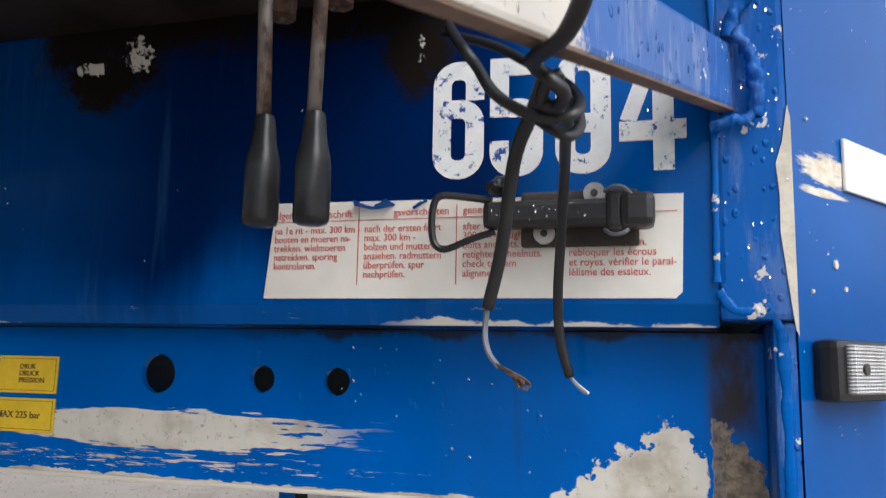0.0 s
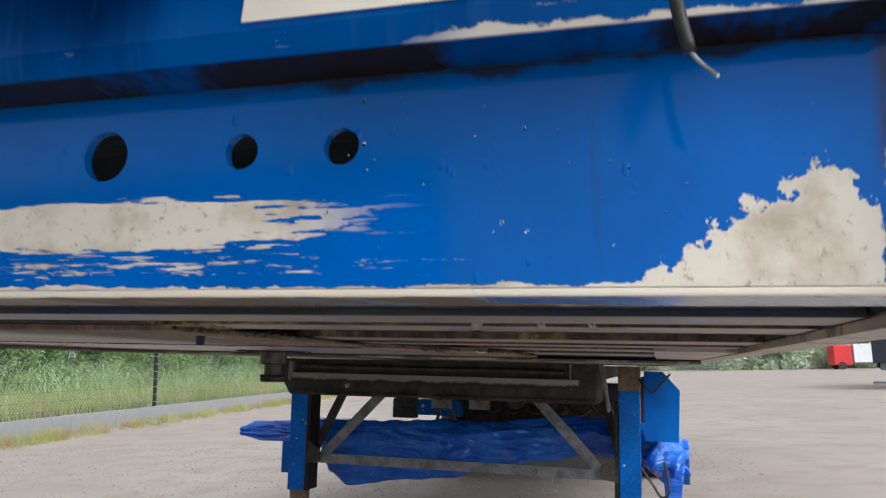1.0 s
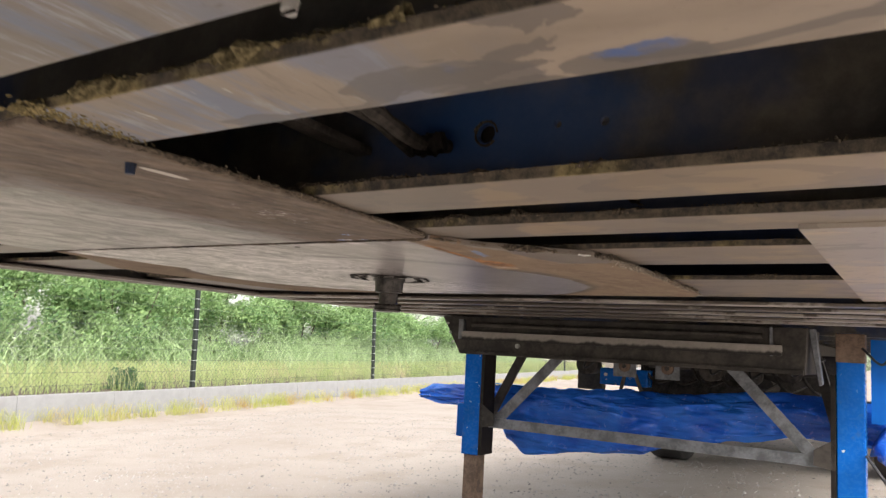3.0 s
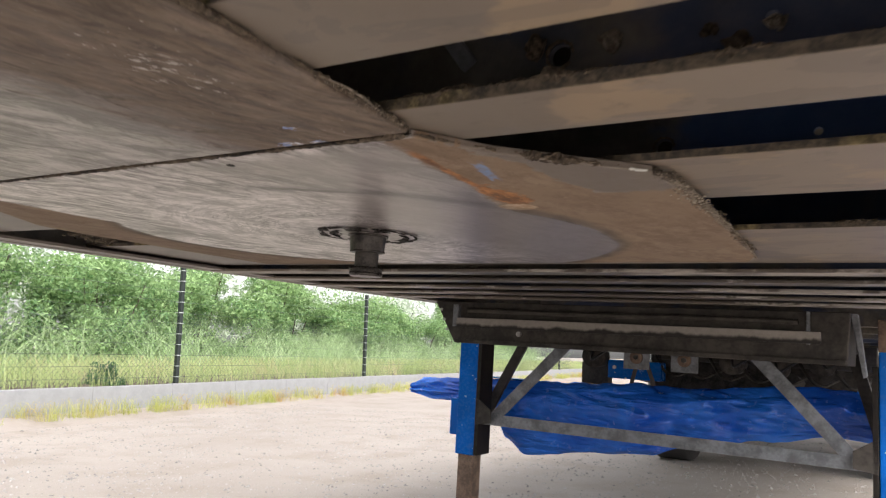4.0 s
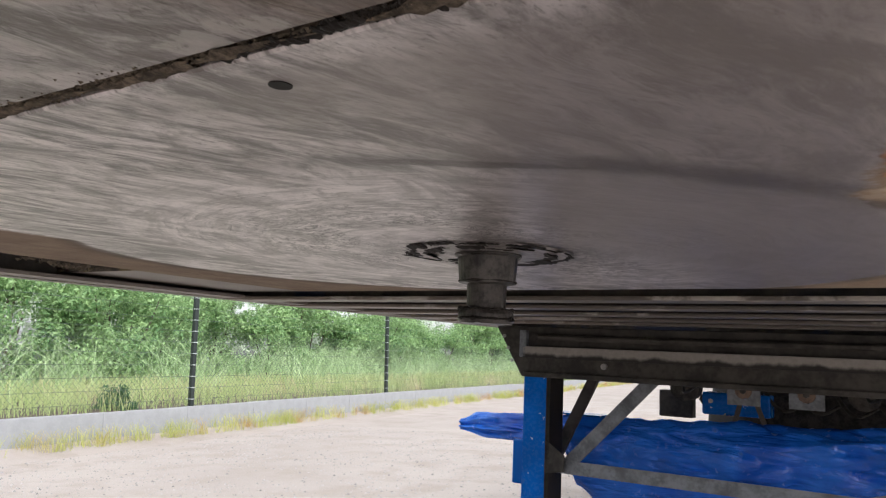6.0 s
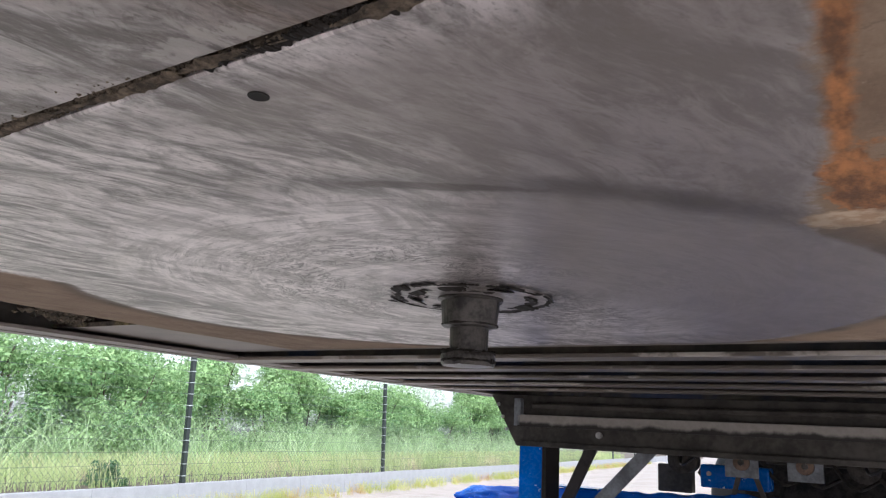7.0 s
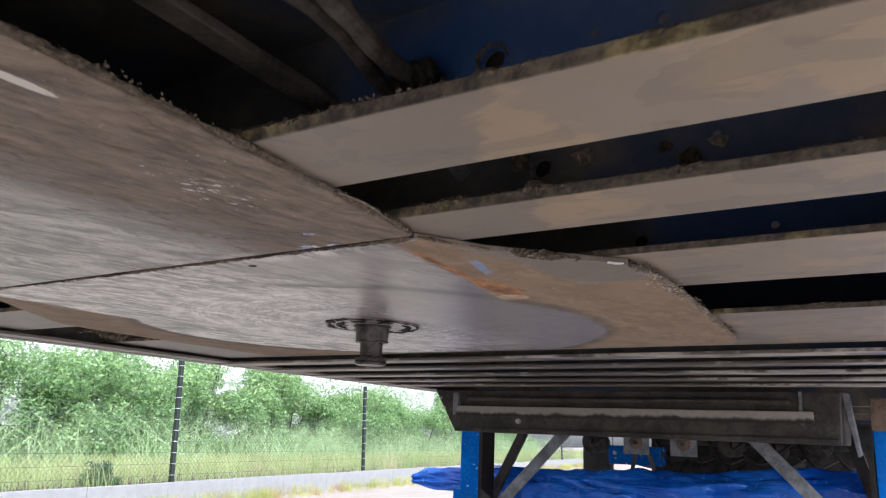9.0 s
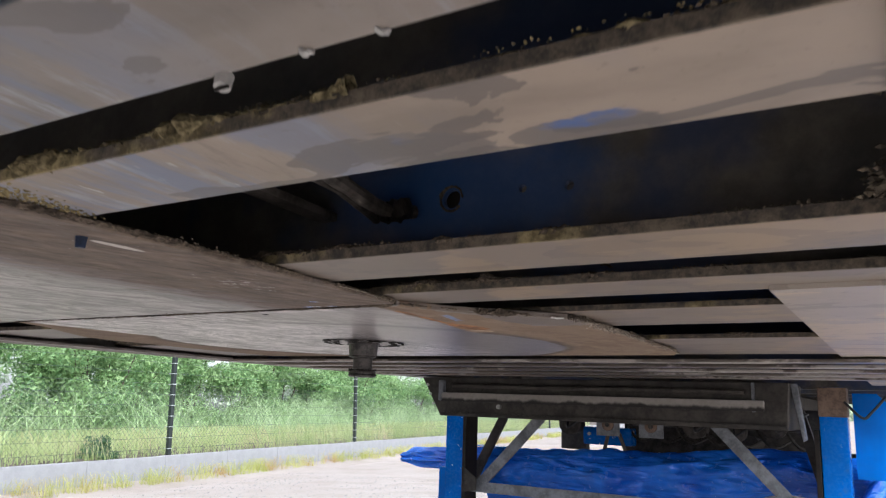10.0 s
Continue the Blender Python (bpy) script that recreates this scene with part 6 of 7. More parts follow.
part("bar_underside", beam((1.2126, -0.032, 1.4082), (1.0726, -0.3817, 1.3432), 0.009, 0.0016, (0, 0, 1)), "rusty", trailer, "rusty brown underside of the bar")

# marker lamp and reflector on the corner panel
ang = math.degrees(math.atan2(0.128, 0.096))
LAMP = Matrix.Translation((1.2655, -0.008, 1.2485)) @ Euler((0, 0, radians(ang))).to_matrix().to_4x4()
lamp = new("marker_lamp")
lamp.parent = trailer
lamp.matrix_local = LAMP
tagged(lamp, "clear marker lamp in a black housing")
part("housing", box(-0.018, 0.075, -0.016, 0.0, -0.0185, 0.0185, 0.005), "rubber", lamp)
part("lens", box(-0.009, 0.07, -0.021, -0.0155, -0.014, 0.0155, 0.002), "lens", lamp)
part("screw", rod((0.004, -0.0225, 0.001), (0.004, -0.020, 0.001), 0.0035, n=12), "grease", lamp)
refl = part("reflector", box(0.022, 0.12, -0.003, -0.0005, -0.018, 0.018, 0.001), "white", trailer, "white reflector strip")
refl.matrix_local = Matrix.Translation((1.2735, 0.003, 1.3835)) @ Euler((0, 0, radians(ang))).to_matrix().to_4x4()
part("bare_edge", prism([(1.2452, 1.408), (1.2415, 1.385), (1.2375, 1.372), (1.239, 1.352), (1.2385, 1.33), (1.2415, 1.30), (1.2445, 1.272), (1.2462, 1.268), (1.2468, 1.40)], -0.0378, -0.0370, "y"), "primer", trailer, "bare cream primer along the corner edge")
for u, z, w, h in ((0.052, 1.315, 0.006, 0.007), (0.064, 1.30, 0.004, 0.004), (0.022, 1.405, 0.004, 0.002), (0.020, 1.296, 0.003, 0.003)):
    bm = bmesh.new()
    n = 14
    vs = [bm.verts.new(((u + w * (0.85 + 0.3 * noise.noise(Vector((k * 1.7, z * 50, 0)))) * math.cos(2 * math.pi * k / n) * 0.5), -0.0012, h * (0.8 + 0.5 * noise.noise(Vector((k * 2.3, 4, z * 50)))) * math.sin(2 * math.pi * k / n) * 0.5)) for k in range(n)]
    f = bm.faces.new(vs)
    up = bmesh.ops.extrude_face_region(bm, geom=[f])
    for v in up["geom"]:
        if isinstance(v, bmesh.types.BMVert):
            v.co.y = 0.0004
    bmesh.ops.recalc_face_normals(bm, faces=bm.faces[:])
    chip = part("bare_spot", bm, "primer", trailer)
    chip.matrix_local = Matrix.Translation((1.246, -0.034, z)) @ Euler((0, 0, radians(ang))).to_matrix().to_4x4()

# ---- cut cables hanging from the bar ----
cable = thing("cut_cable", "cut black cables knotted round the bar, frayed copper end", "cable", at=STAND)
part("sheath", tube([(1.150, -0.29, 1.40), (1.144, -0.285, 1.373), (1.135, -0.27, 1.362), (1.121, -0.25, 1.362), (1.123, -0.235, 1.361), (1.116, -0.21, 1.358), (1.106, -0.19, 1.348), (1.101, -0.18, 1.336), (1.097, -0.175, 1.313), (1.093, -0.17, 1.295), (1.087, -0.165, 1.275)], (0.0036, 0.0031), 10, 6, 0.75), "rubber", cable, smooth=True)
part("core", tube([(1.087, -0.165, 1.277), (1.086, -0.165, 1.263), (1.089, -0.17, 1.254), (1.0945, -0.175, 1.248)], 0.0014, 6), "grey", cable)
for k in range(16):
    part("strand", tube([(1.0935, -0.175, 1.2492), (1.099 + 0.0007 * k, -0.178 + random.uniform(-.003, .003), 1.2455 - 0.0003 * k), (1.106 + random.uniform(-.003, .002), -0.18 + random.uniform(-.003, .003), 1.240 + random.uniform(-.003, .003))], 0.0006, 4, 3), "rod", cable, "frayed copper strand")
part("sheath", tube([(1.128, -0.23, 1.359), (1.13, -0.2, 1.36), (1.125, -0.17, 1.357), (1.12, -0.13, 1.344), (1.115, -0.1, 1.319), (1.111, -0.08, 1.29), (1.111, -0.07, 1.264), (1.116, -0.065, 1.242)], (0.0029, 0.0029), 10, 6, 0.85), "rubber", cable, smooth=True)
for k in range(3):
    part("core", tube([(1.1155, -0.065, 1.243), (1.119 + .0005 * k, -0.065 + .001 * k, 1.238), (1.125 + .0008 * k, -0.065 + .002 * k, 1.2325)], 0.0008, 5, 3), ("grey", "rod", "white")[k], cable)
part("loop", tube([(1.056, -0.13, 1.437), (1.08, -0.2, 1.394), (1.09, -0.21, 1.379), (1.1, -0.22, 1.362), (1.112, -0.22, 1.353), (1.124, -0.22, 1.349), (1.133, -0.22, 1.35), (1.135, -0.21, 1.358), (1.131, -0.2, 1.368), (1.124, -0.2, 1.374), (1.11, -0.19, 1.386), (1.089, -0.17, 1.405), (1.055, -0.135, 1.430)], 0.0027, 10, 6, 0.85), "rubber", cable, smooth=True)
part("loop", tube([(1.114, -0.2, 1.357), (1.123, -0.21, 1.348), (1.13, -0.21, 1.344), (1.134, -0.2, 1.351), (1.133, -0.195, 1.36)], 0.0027, 10, 6, 0.85), "rubber", cable, smooth=True)
part("knot", tube([(1.12, -0.235, 1.365), (1.126, -0.24, 1.358), (1.131, -0.235, 1.354), (1.127, -0.225, 1.352), (1.121, -0.225, 1.355), (1.124, -0.235, 1.358), (1.13, -0.235, 1.362)], 0.0031, 10, 6, 0.9), "rubber", cable, smooth=True)

# rain drops standing on the bar, the post, the latch and the channel
def drops(origin, u, v, count, size, seed, parent, us=(0, 1), vs=(0, 1)):
    dice = random.Random(seed)
    u, v = Vector(u), Vector(v)
    out = u.cross(v).normalized()
    uu, vv = u.normalized(), v.normalized()
    verts, faces = [], []
    for _ in range(count):
        c = Vector(origin) + u * dice.uniform(*us) + v * dice.uniform(*vs)
        r = size * (0.45 + 1.2 * dice.random() ** 2)
        tall = dice.uniform(1.0, 1.7)
        n = len(verts)
        for h, q in ((-0.15, 1.0), (0.30, 0.85), (0.55, 0.45)):
            for k in range(8):
                a = 2 * math.pi * k / 8
                verts.append(tuple(c + (uu * math.cos(a) + vv * math.sin(a) * tall) * r * q + out * h * r))
        verts.append(tuple(c + out * 0.62 * r))
        for ring in range(2):
            for k in range(8):
                a, b = n + ring * 8 + k, n + ring * 8 + (k + 1) % 8
                faces.append((a, b, b + 8, a + 8))
        faces += [(n + 16 + k, n + 16 + (k + 1) % 8, n + 24) for k in range(8)]
        faces.append(tuple(n + k for k in range(7, -1, -1)))
    ob = scatter("rain_film", verts, faces, "water", parent)
    for p in ob.data.polygons:
        p.use_smooth = True
    return tagged(ob, kind="stuff")


BAR_A, BAR_B = Vector((1.222, -0.030, 1.4275)), Vector((1.081, -0.385, 1.3625))
ALONG_BAR = BAR_B - BAR_A
SIDE_BAR = ALONG_BAR.normalized().cross(Vector((0, 0, 1))).normalized()
UP_BAR = SIDE_BAR.cross(ALONG_BAR.normalized())
drops(BAR_A + SIDE_BAR * 0.0151 - UP_BAR * 0.0155, -ALONG_BAR * -1.0, UP_BAR * 0.037, 260, 0.0014, 5, trailer, (0.04, 0.56))
drops((1.205, -0.0372, 1.30), (0.039, 0, 0), (0, 0, 0.25), 46, 0.0010, 6, trailer)
drops((1.064, -0.0602, 1.336), (0.084, 0, 0), (0, 0, 0.012), 30, 0.0005, 7, trailer)
drops((0.93, -0.0002, 1.175), (0.25, 0, 0), (0, 0, 0.085), 40, 0.0010, 8, trailer)
drops((0.66, -0.0352, 1.30), (0.23, 0, 0), (0, 0, 0.16), 14, 0.0005, 9, trailer)
drops((0.90, -0.0352, 1.365), (0.29, 0, 0), (0, 0, 0.10), 16, 0.0007, 11, trailer)
drops((1.248, -0.0322, 1.20), (0.07, 0.0933, 0), (0, 0, 0.30), 22, 0.0007, 12, trailer)

# ---- rolled tarpaulin behind the landing legs ----
def ease(table, x):
    for (a, u), (b, v) in zip(table, table[1:]):
        if x <= b:
            t = (x - a) / (b - a)
            t = t * t * (3 - 2 * t)
            return u + (v - u) * t
    return table[-1][1]


TOP = [(-1.66, 0.655), (-1.5, 0.70), (-1.1, 0.725), (0.0, 0.755), (0.7, 0.80), (1.1, 0.79), (1.26, 0.70)]
LOW = [(-1.66, 0.60), (-1.45, 0.578), (-1.06, 0.575), (-0.98, 0.40), (-0.86, 0.325), (-0.45, 0.385), (-0.15, 0.41), (0.02, 0.47), (0.4, 0.545), (0.7, 0.60), (1.0, 0.58), (1.12, 0.46), (1.26, 0.46)]
tarpaulin = thing("tarpaulin", "rolled wet blue tarpaulin slung behind the landing legs", "tarpaulin", at=STAND)
bm = bmesh.new()
last, NS, NR = None, 260, 64
for i in range(NS + 1):
    x = -1.66 + 2.92 * i / NS
    hi, lo = ease(TOP, x), ease(LOW, x)
    ring = []
    for k in range(NR):
        a = 2 * math.pi * k / NR
        u, w = math.cos(a), math.sin(a)
        half = (hi - lo) / 2
        roll = 0.125 if x > -1.4 else 0.05 + 0.3 * (x + 1.66)
        depth = roll * (0.35 + 0.65 * max(0.0, min(1.0, (w * half + (hi + lo) / 2 - lo) / 0.22))) if hi - lo > 0.2 else min(roll, half * 1.2)
        p = Vector((x, 4.35 + u * depth, (hi + lo) / 2 + w * half))
        f = 0.016 * noise.noise(Vector((x * 3.0, a * 1.6, p.z * 9))) + 0.010 * noise.noise(Vector((x * 9 + p.z * 14, a * 2.5, 3.0)))
        f -= 0.024 * abs(noise.noise(Vector((x * 2.4 - p.z * 17, a * 1.2, 7.0))))
        f += 0.015 * (0.5 - abs(noise.noise(Vector((x * 4.5 + p.z * 24, a * 3.0, 1.0))))) + 0.003 * noise.noise(Vector((x * 16, a * 7, 5.0)))
        ring.append(bm.verts.new(p + Vector((0.4 * f, u * f * 2.6, w * f * (1.3 if w > 0 else 0.35)))))
    if last:
        for k in range(NR):
            bm.faces.new((last[k], last[(k + 1) % NR], ring[(k + 1) % NR], ring[k]))
    else:
        bm.faces.new(ring[::-1])
    last = ring
bm.faces.new(last)
bmesh.ops.recalc_face_normals(bm, faces=bm.faces[:])
part("roll", bm, "tarp", tarpaulin, smooth=True)
part("end_flap", prism([(1.13, 0.34), (1.2, 0.33), (1.235, 0.62), (1.1, 0.66)], 4.16, 4.19, "y", bevel=0.008), "tarp", tarpaulin)
part("end_roll", lump([(1.04, 4.2, 0.66), (1.14, 4.2, 0.60), (1.2, 4.2, 0.56)], 0.085, 77, 18, 0.7), "tarp", tarpaulin, smooth=True)

# ---- the yard ----
bm = bmesh.new()
bmesh.ops.create_grid(bm, x_segments=8, y_segments=8, size=1500)
tagged(part("ground", bm, "ground", None, "pale wet gravel yard"), category="ground", kind="structure")

rng = np.random.default_rng(4)


def stones(count, xr, yr, lo, hi):
    verts, faces = [], []
    for _ in range(count):
        cx, cy = rng.uniform(*xr), rng.uniform(*yr)
        if noise.noise(Vector((cx * 0.9, cy * 0.9, 2.0))) + 0.5 * noise.noise(Vector((cx * 3.1, cy * 3.1, 5.0))) < rng.uniform(-0.9, 0.5):
            continue
        r = lo * (hi / lo) ** (rng.random() ** 2.2)
        n = len(verts)
        for k in range(5):
            a = 2 * math.pi * k / 5 + rng.uniform(-0.4, 0.4)
            q = r * rng.uniform(0.7, 1.2)
            verts.append((cx + q * math.cos(a), cy + q * math.sin(a), -0.002))
        verts.append((cx + rng.uniform(-.3, .3) * r, cy + rng.uniform(-.3, .3) * r, r * rng.uniform(0.4, 0.9)))
        faces += [(n + k, n + (k + 1) % 5, n + 5) for k in range(5)]
    return verts, faces


tagged(scatter("gravel", *stones(46000, (-9.0, 2.2), (2.5, 11.0), 0.004, 0.020), "stone"), "loose pale stones on the yard", "gravel", kind="stuff")

# an added plain dark wall, out of sight, for dark reflections in the front paint
wall = part("added_dark_wall", box(-16.0, -1.5, -9.3, -9.0, 0.0, 4.2, 0.02), "navy", None, "added dark wall, unseen, that darkens the front paint's reflections")
tagged(wall, category="wall", kind="structure")

# ---- kerb wall and fence ----
P0, STEP = Vector((-8.70, 8.27, 0)), Vector((-0.95, 5.97, 0))
ALONG = STEP.normalized()
OUT = Vector((-ALONG.y, ALONG.x, 0))
TURN_F = math.degrees(math.atan2(ALONG.y, ALONG.x))
KERB = 0.43
kerb = thing("kerb_wall", "low grey concrete kerb wall of single blocks", "kerb", kind="structure")
blockmesh = None
for k in range(-8, 40):
    c = P0 + ALONG * (1.5 * k + 0.6)
    if blockmesh is None:
        ob = part("kerb_block", box(-0.748, 0.748, -0.06, 0.06, 0, KERB, 0.008), "concrete", kerb)
        blockmesh = ob.data
    else:
        ob = new("kerb_block", blockmesh)
        ob.parent = kerb
    ob.matrix_local = pose(c.x - OUT.x * 0.03, c.y - OUT.y * 0.03, rng.uniform(-0.008, 0.006), 0, 0, TURN_F + rng.uniform(-0.3, 0.3))

fence = thing("fence", "dark chain-link fence with line wires on slim posts", "fence")
CLIP = None
for k in range(-2, 11):
    if k in (2, 3):
        continue
    c = P0 + STEP * k
    post = part("post", box(c.x - 0.032, c.x + 0.032, c.y - 0.032, c.y + 0.032, KERB - 0.1, KERB + 1.86, 0.006), "post", fence)
    for j in range(11):
        z = KERB + 0.10 + 0.165 * j
        if CLIP is None:
            clip = part("wire_clip", beam((-0.075, 0, 0), (0.040, 0, 0), 0.072, 0.009), "clip", post)
            CLIP = clip.data
        else:
            clip = new("wire_clip", CLIP)
            clip.parent = post
        clip.location = (c.x, c.y, z)
verts, faces = [], []


def wire(a, b, r, verts, faces):
    d = (b - a).normalized()
    s = OUT * r
    u = d.cross(OUT) * r
    n = len(verts)
    for q in (a, b):
        verts.extend([tuple(q + s), tuple(q - s * 0.5 + u * 0.87), tuple(q - s * 0.5 - u * 0.87)])
    faces.extend([(n, n + 1, n + 4, n + 3), (n + 1, n + 2, n + 5, n + 4), (n + 2, n, n + 3, n + 5)])


Z0, Z1 = KERB + 0.03, KERB + 1.05
L = 36.0
start = P0 - ALONG * 11.0
for i in range(int((L + 1.0) / 0.085)):
    for s in (-1, 1):
        u0 = i * 0.085 + (0 if s > 0 else (Z1 - Z0))
        a = start + ALONG * (u0 - s * 0.0)
        b = a + ALONG * (s * (Z1 - Z0))
        wire(Vector((a.x, a.y, Z0)), Vector((b.x, b.y, Z1)), 0.0017, verts, faces)
scatter("chain_link", verts, faces, "wire", fence)
for j in range(11):
    z = KERB + 0.10 + 0.165 * j
    verts, faces = [], []
    wire(Vector((start.x, start.y, z)), Vector((start.x, start.y, z)) + ALONG * 70, 0.0026, verts, faces)
    scatter("line_wire", verts, faces, "wire", fence)


# ---- planting ----
def blades(name, label, count, place, height, width, material, lean=0.5):
    """Many bent blades of grass as one object."""
    verts, faces = [], []
    for _ in range(count):
        c, h = place(), rng.uniform(*height)
        a, b = rng.uniform(0, 2 * math.pi), rng.uniform(0, 2 * math.pi)
        w = rng.uniform(*width)
        sx, sy = math.cos(a) * w, math.sin(a) * w
        l = lean * h * rng.random()
        lx, ly = math.cos(b) * l, math.sin(b) * l
        n = len(verts)
        for t, q in ((0, 1.0), (0.5, 0.8), (0.85, 0.45)):
            verts.append((c[0] + lx * t * t - sx * q, c[1] + ly * t * t - sy * q, c[2] + h * t))
            verts.append((c[0] + lx * t * t + sx * q, c[1] + ly * t * t + sy * q, c[2] + h * t))
        verts.append((c[0] + lx, c[1] + ly, c[2] + h * (1 - 0.25 * lean * rng.random())))
        faces += [(n, n + 1, n + 3, n + 2), (n + 2, n + 3, n + 5, n + 4), (n + 4, n + 5, n + 6)]
    return tagged(scatter(name, verts, faces, material), label, "grass", kind="stuff")


def strip(a0, a1, o0, o1, z=0.0, power=1.0):
    def place():
        q = P0 + ALONG * rng.uniform(a0, a1) + OUT * (o0 + (o1 - o0) * rng.random() ** power)
        return (q.x, q.y, z)
    return place


berm = part("soil_berm", prism([(-0.06, 0.11), (-0.16, 0.085), (-0.38, 0.03), (-0.75, -0.02), (-0.06, -0.02)], 0, 60, "x"), "ground", None, "low bank of soil along the kerb's foot")
berm.matrix_world = Matrix.Translation(P0 - ALONG * 14) @ Matrix(((ALONG.x, OUT.x, 0, 0), (ALONG.y, OUT.y, 0, 0), (0, 0, 1, 0), (0, 0, 0, 1)))
tagged(berm, "low bank of soil along the kerb's foot", "ground", kind="structure")
TUFTS = [P0 + ALONG * rng.uniform(-9, 40) - OUT * rng.uniform(0.10, 0.34) for _ in range(620)]


def at_tuft():
    q = TUFTS[rng.integers(len(TUFTS))]
    return (q.x + rng.normal(0, 0.04), q.y + rng.normal(0, 0.07), 0.045)


bank = part("verge", prism([(0.06, 0.02), (0.06, 0.40), (1.2, 0.45), (5.5, 0.55), (60, 0.55), (60, 0.02)], 0, 90, "x"), "bark", None)
bank.matrix_world = Matrix.Translation(P0 - ALONG * 14) @ Matrix(((ALONG.x, OUT.x, 0, 0), (ALONG.y, OUT.y, 0, 0), (0, 0, 1, 0), (0, 0, 0, 1)))
tagged(bank, "earth bank behind the kerb wall", "ground", kind="structure")
blades("kerb_grass", "yellowing grass tufts at the kerb's foot", 17000, at_tuft, (0.04, 0.30), (0.0016, 0.0036), "tuft", 1.1)
blades("meadow_grass", "tall green meadow grass behind the fence", 42000, strip(-12, 34, 0.12, 4.6, 0.40), (0.15, 0.5), (0.003, 0.007), "grass", 0.7)
REEDS = [P0 + ALONG * rng.uniform(-12, 34) + OUT * rng.uniform(2.2, 5.3) for _ in range(90)]


def at_reed():
    q = REEDS[rng.integers(len(REEDS))]
    return (q.x + rng.normal(0, 0.28), q.y + rng.normal(0, 0.28), 0.42)


blades("reed_grass", "tall bending reed grass before the hedge", 4600, at_reed, (0.4, 1.30), (0.005, 0.013), "reed", 1.7)


def leaf_cloud(centres, count, size, verts, faces, jitter=0.55):
    """Leaves strewn over and in the given clumps (x, y, z, radius)."""
    w = np.array([c[3] ** 2 for c in centres])
    pick = rng.choice(len(centres), count, p=w / w.sum())
    for i in pick:
        cx, cy, cz, r = centres[i]
        d = rng.normal(size=3)
        d /= np.linalg.norm(d)
        q = np.array((cx, cy, cz)) + d * r * (1 - jitter * rng.random() ** 2) * np.array((1, 1, 0.9))
        nrm = d + rng.normal(size=3) * 0.7 + np.array((0, 0, 0.3))
        nrm /= np.linalg.norm(nrm)
        t = np.cross(nrm, rng.normal(size=3))
        t /= np.linalg.norm(t)
        b = np.cross(nrm, t)
        s = size * rng.uniform(0.6, 1.3)
        n = len(verts)
        verts.extend([tuple(q - t * s), tuple(q + b * s * 0.42 + nrm * s * 0.1), tuple(q + t * s), tuple(q - b * s * 0.42 + nrm * s * 0.1)])
        faces.append((n, n + 1, n + 2, n + 3))


def shrub(at, height, spread, leaves, size, material, name, label, category, group):
    """A bush or tree: a forked trunk and a crown of leaf clumps with gaps."""
    base = Vector(at)
    top = thing(name, label, category, group, at=Matrix.Translation(base))
    bm = bmesh.new()
    clumps = []
    point = rng.uniform(0.4, 1.25)
    for k in range(5):
        a = 2 * math.pi * (k + rng.random()) / 5
        tip = Vector((math.cos(a) * spread * rng.uniform(0.25, 0.7), math.sin(a) * spread * rng.uniform(0.25, 0.7), height * rng.uniform(0.55, 0.9)))
        mid = tip * 0.5 + Vector((rng.normal() * 0.08, rng.normal() * 0.08, 0.1 * height))
        tube([(0.05 * math.cos(a), 0.05 * math.sin(a), -0.05), tuple(mid), tuple(tip)], (0.010 * height, 0.004 * height), 6, 4, bm=bm)
        clumps.append((*tip, spread * rng.uniform(0.30, 0.5)))
    for k in range(30):
        a = rng.uniform(0, 2 * math.pi)
        r = spread * rng.random() ** 0.6
        z = height * (0.03 + 0.83 * rng.random() ** 1.25)
        r *= 1.0 - point * max(0, z / height - 0.3)
        clumps.append((r * math.cos(a), r * math.sin(a), z, spread * rng.uniform(0.16, 0.36)))
    part("trunk", bm, "bark", top)
    verts, faces = [], []
    leaf_cloud(clumps, leaves, size, verts, faces)
    scatter("crown", verts, faces, material, top)
    return top


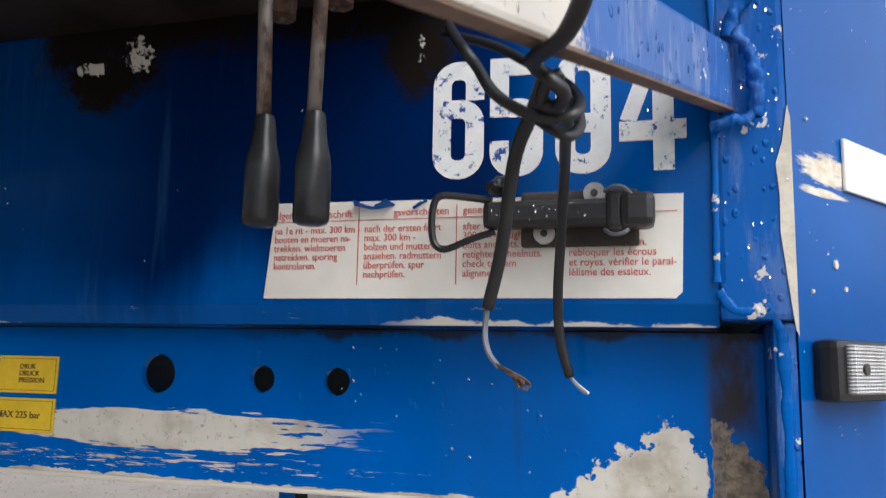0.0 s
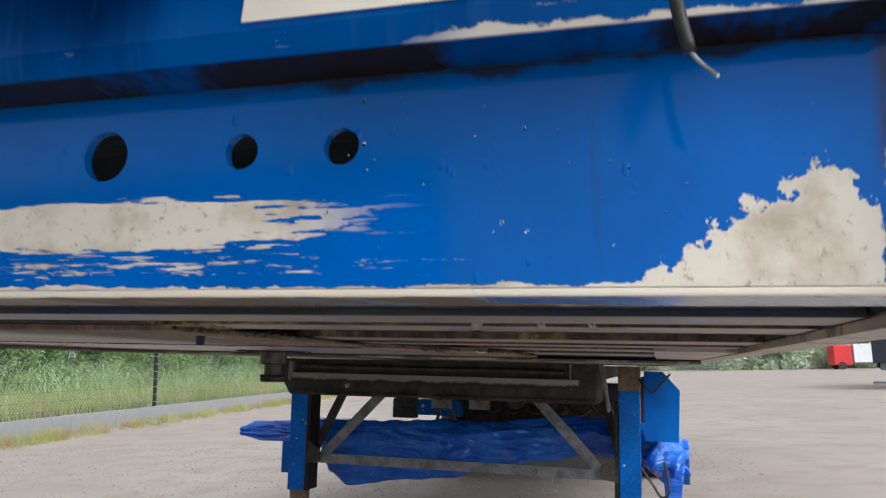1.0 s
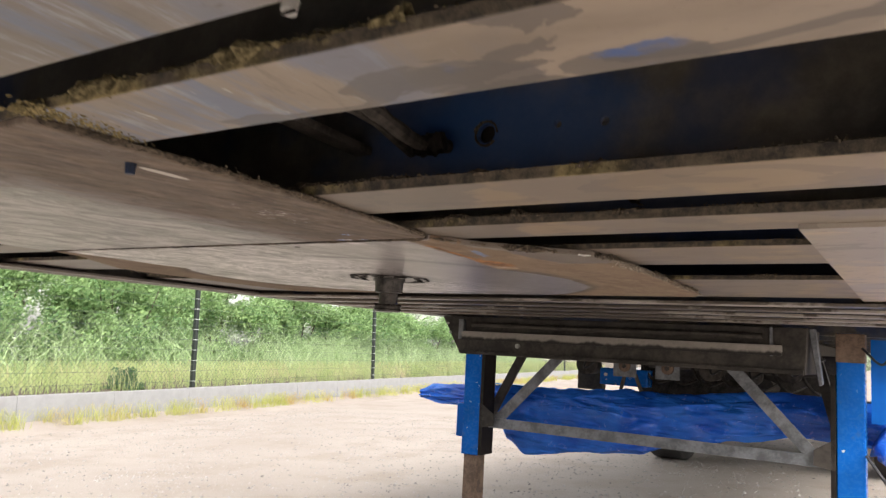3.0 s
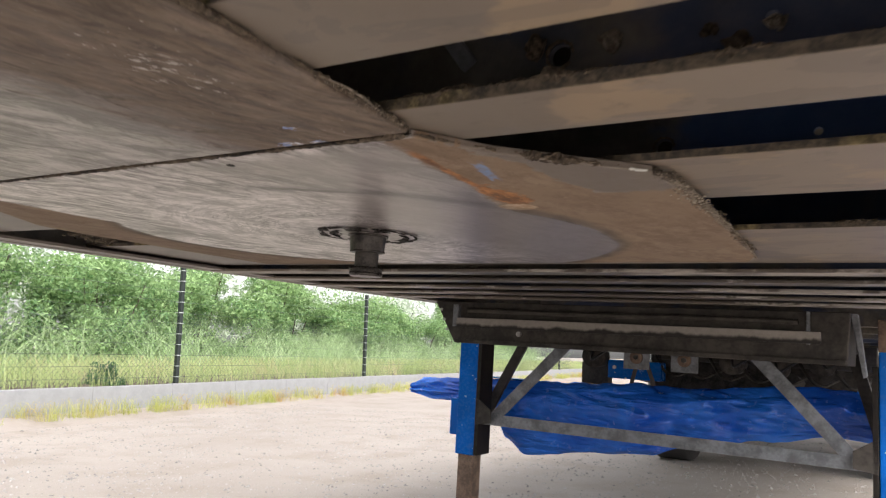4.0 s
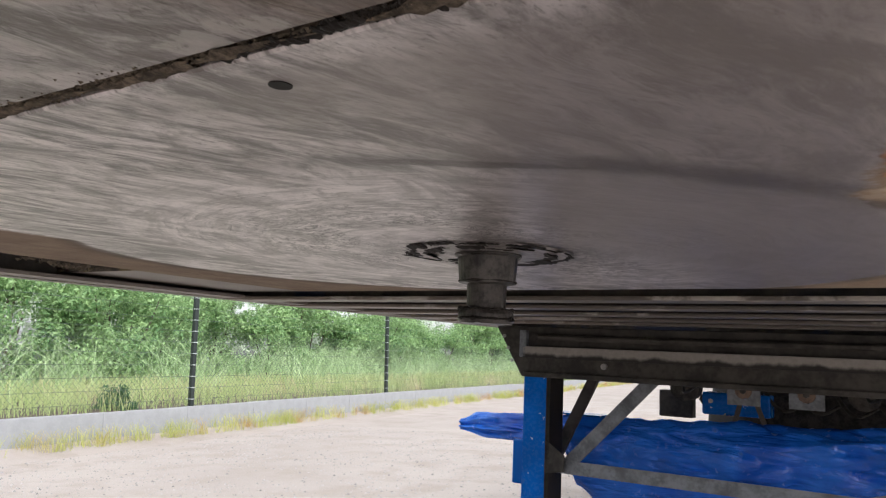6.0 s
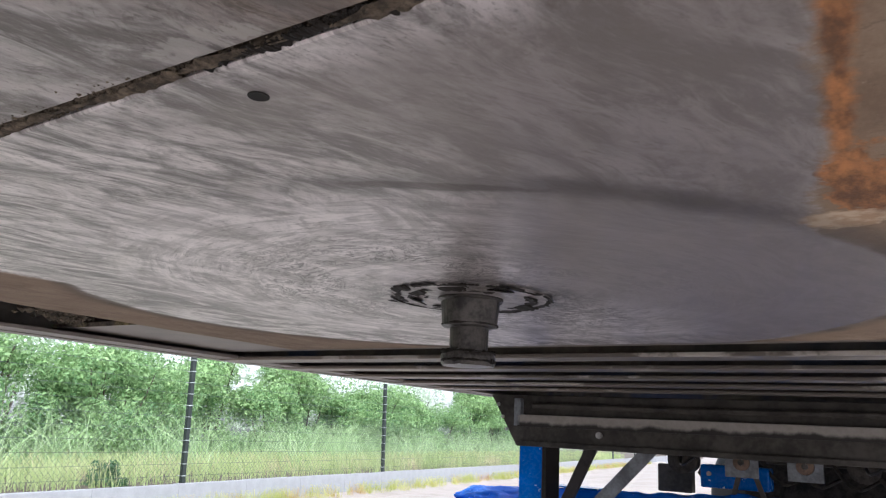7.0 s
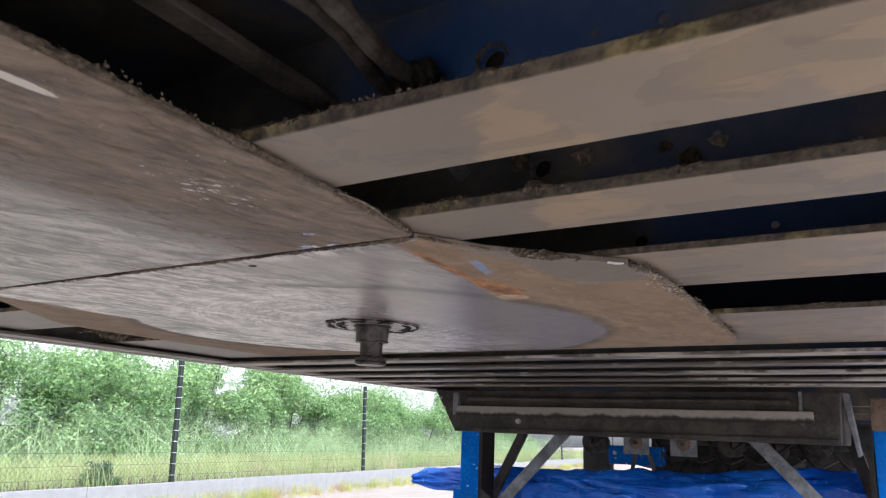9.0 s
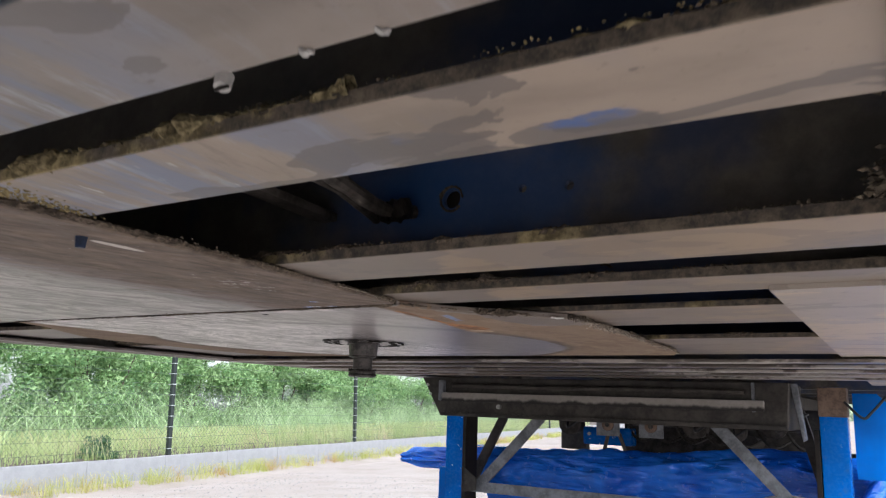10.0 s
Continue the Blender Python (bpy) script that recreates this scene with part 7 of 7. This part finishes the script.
for k in range(36):
    q = P0 + ALONG * (-13 + 1.45 * k + rng.uniform(-0.4, 0.4)) + OUT * (6.6 + rng.uniform(-0.8, 0.9))
    shrub((q.x, q.y, 0.5), rng.uniform(1.9, 3.7), rng.uniform(1.15, 1.7), 10500, 0.058, "leaf", "shrub", "dense green shrub in the hedge behind the fence", "shrub", "hedge shrubs")
for k in range(14):
    q = P0 + ALONG * (-16 + 5.0 * k + rng.uniform(-1, 1)) + OUT * (16 + rng.uniform(-2, 3))
    shrub((q.x, q.y, 0.5), rng.uniform(3.8, 5.4), rng.uniform(2.0, 2.8), 1600, 0.17, "leaf_far", "tree", "distant tree behind the hedge, its leaves paled for haze", "tree", "trees behind the hedge")
for k in range(34):
    a = radians(-4 + 1.7 * k)
    d = 128 + rng.uniform(-6, 16)
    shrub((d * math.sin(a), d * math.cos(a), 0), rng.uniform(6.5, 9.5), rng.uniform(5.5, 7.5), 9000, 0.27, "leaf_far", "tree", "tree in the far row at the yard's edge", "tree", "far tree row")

q = P0 + ALONG * -0.95 + OUT * 0.45
shrub((q.x, q.y, 0.40), 0.30, 0.26, 1500, 0.026, "leaf_dark", "bush", "small dark green bush in the grass behind the kerb", "bush", "")

# ---- parked vehicles at the far side of the yard ----
lorry = thing("lorry", "red lorry with a pale body parked across the yard", "lorry", at=pose(24.3, 111, 0, 0, 0, 10))
part("cab", box(-1.2, 1.2, -1.1, 1.1, 0.6, 3.2, 0.12), "red_lorry", lorry)
part("body", box(1.3, 8.5, -1.25, 1.25, 0.9, 3.3, 0.04), "pale_lorry", lorry)
for x in (-0.2, 5.6, 6.9):
    for s in (-1, 1):
        part("wheel", rod((x, s * 0.85, 0.5), (x, s * 1.15, 0.5), 0.5, n=20), "tyre", lorry)
box_trailer = thing("box_trailer", "dark navy box trailer parked on the yard", "trailer", at=pose(10.5, 33.5, 0, 0, 0, -35))
part("body", box(-1.2, 1.25, 0, 9.0, 1.05, 3.35, 0.03), "navy", box_trailer)
part("chassis", box(-1.0, 1.0, 0.2, 9.0, 0.75, 1.05), "grey", box_trailer)
for s in (-1, 1):
    part("support_leg", box(s * 0.8 - 0.06, s * 0.8 + 0.06, 1.6, 1.75, 0.0, 0.8), "grey", box_trailer)
    part("marker", box(s * 1.0 - 0.09, s * 1.0 + 0.09, -0.03, 0.0, 2.1, 2.25), "amber", box_trailer)
part("tow_frame", box(-0.9, 0.9, -0.9, -0.8, 0.25, 0.33), "grey", box_trailer)
for y in (6.6, 7.9):
    for s in (-1, 1):
        part("wheel", rod((s * 0.9, y, 0.48), (s * 1.2, y, 0.48), 0.48, n=20), "tyre", box_trailer)
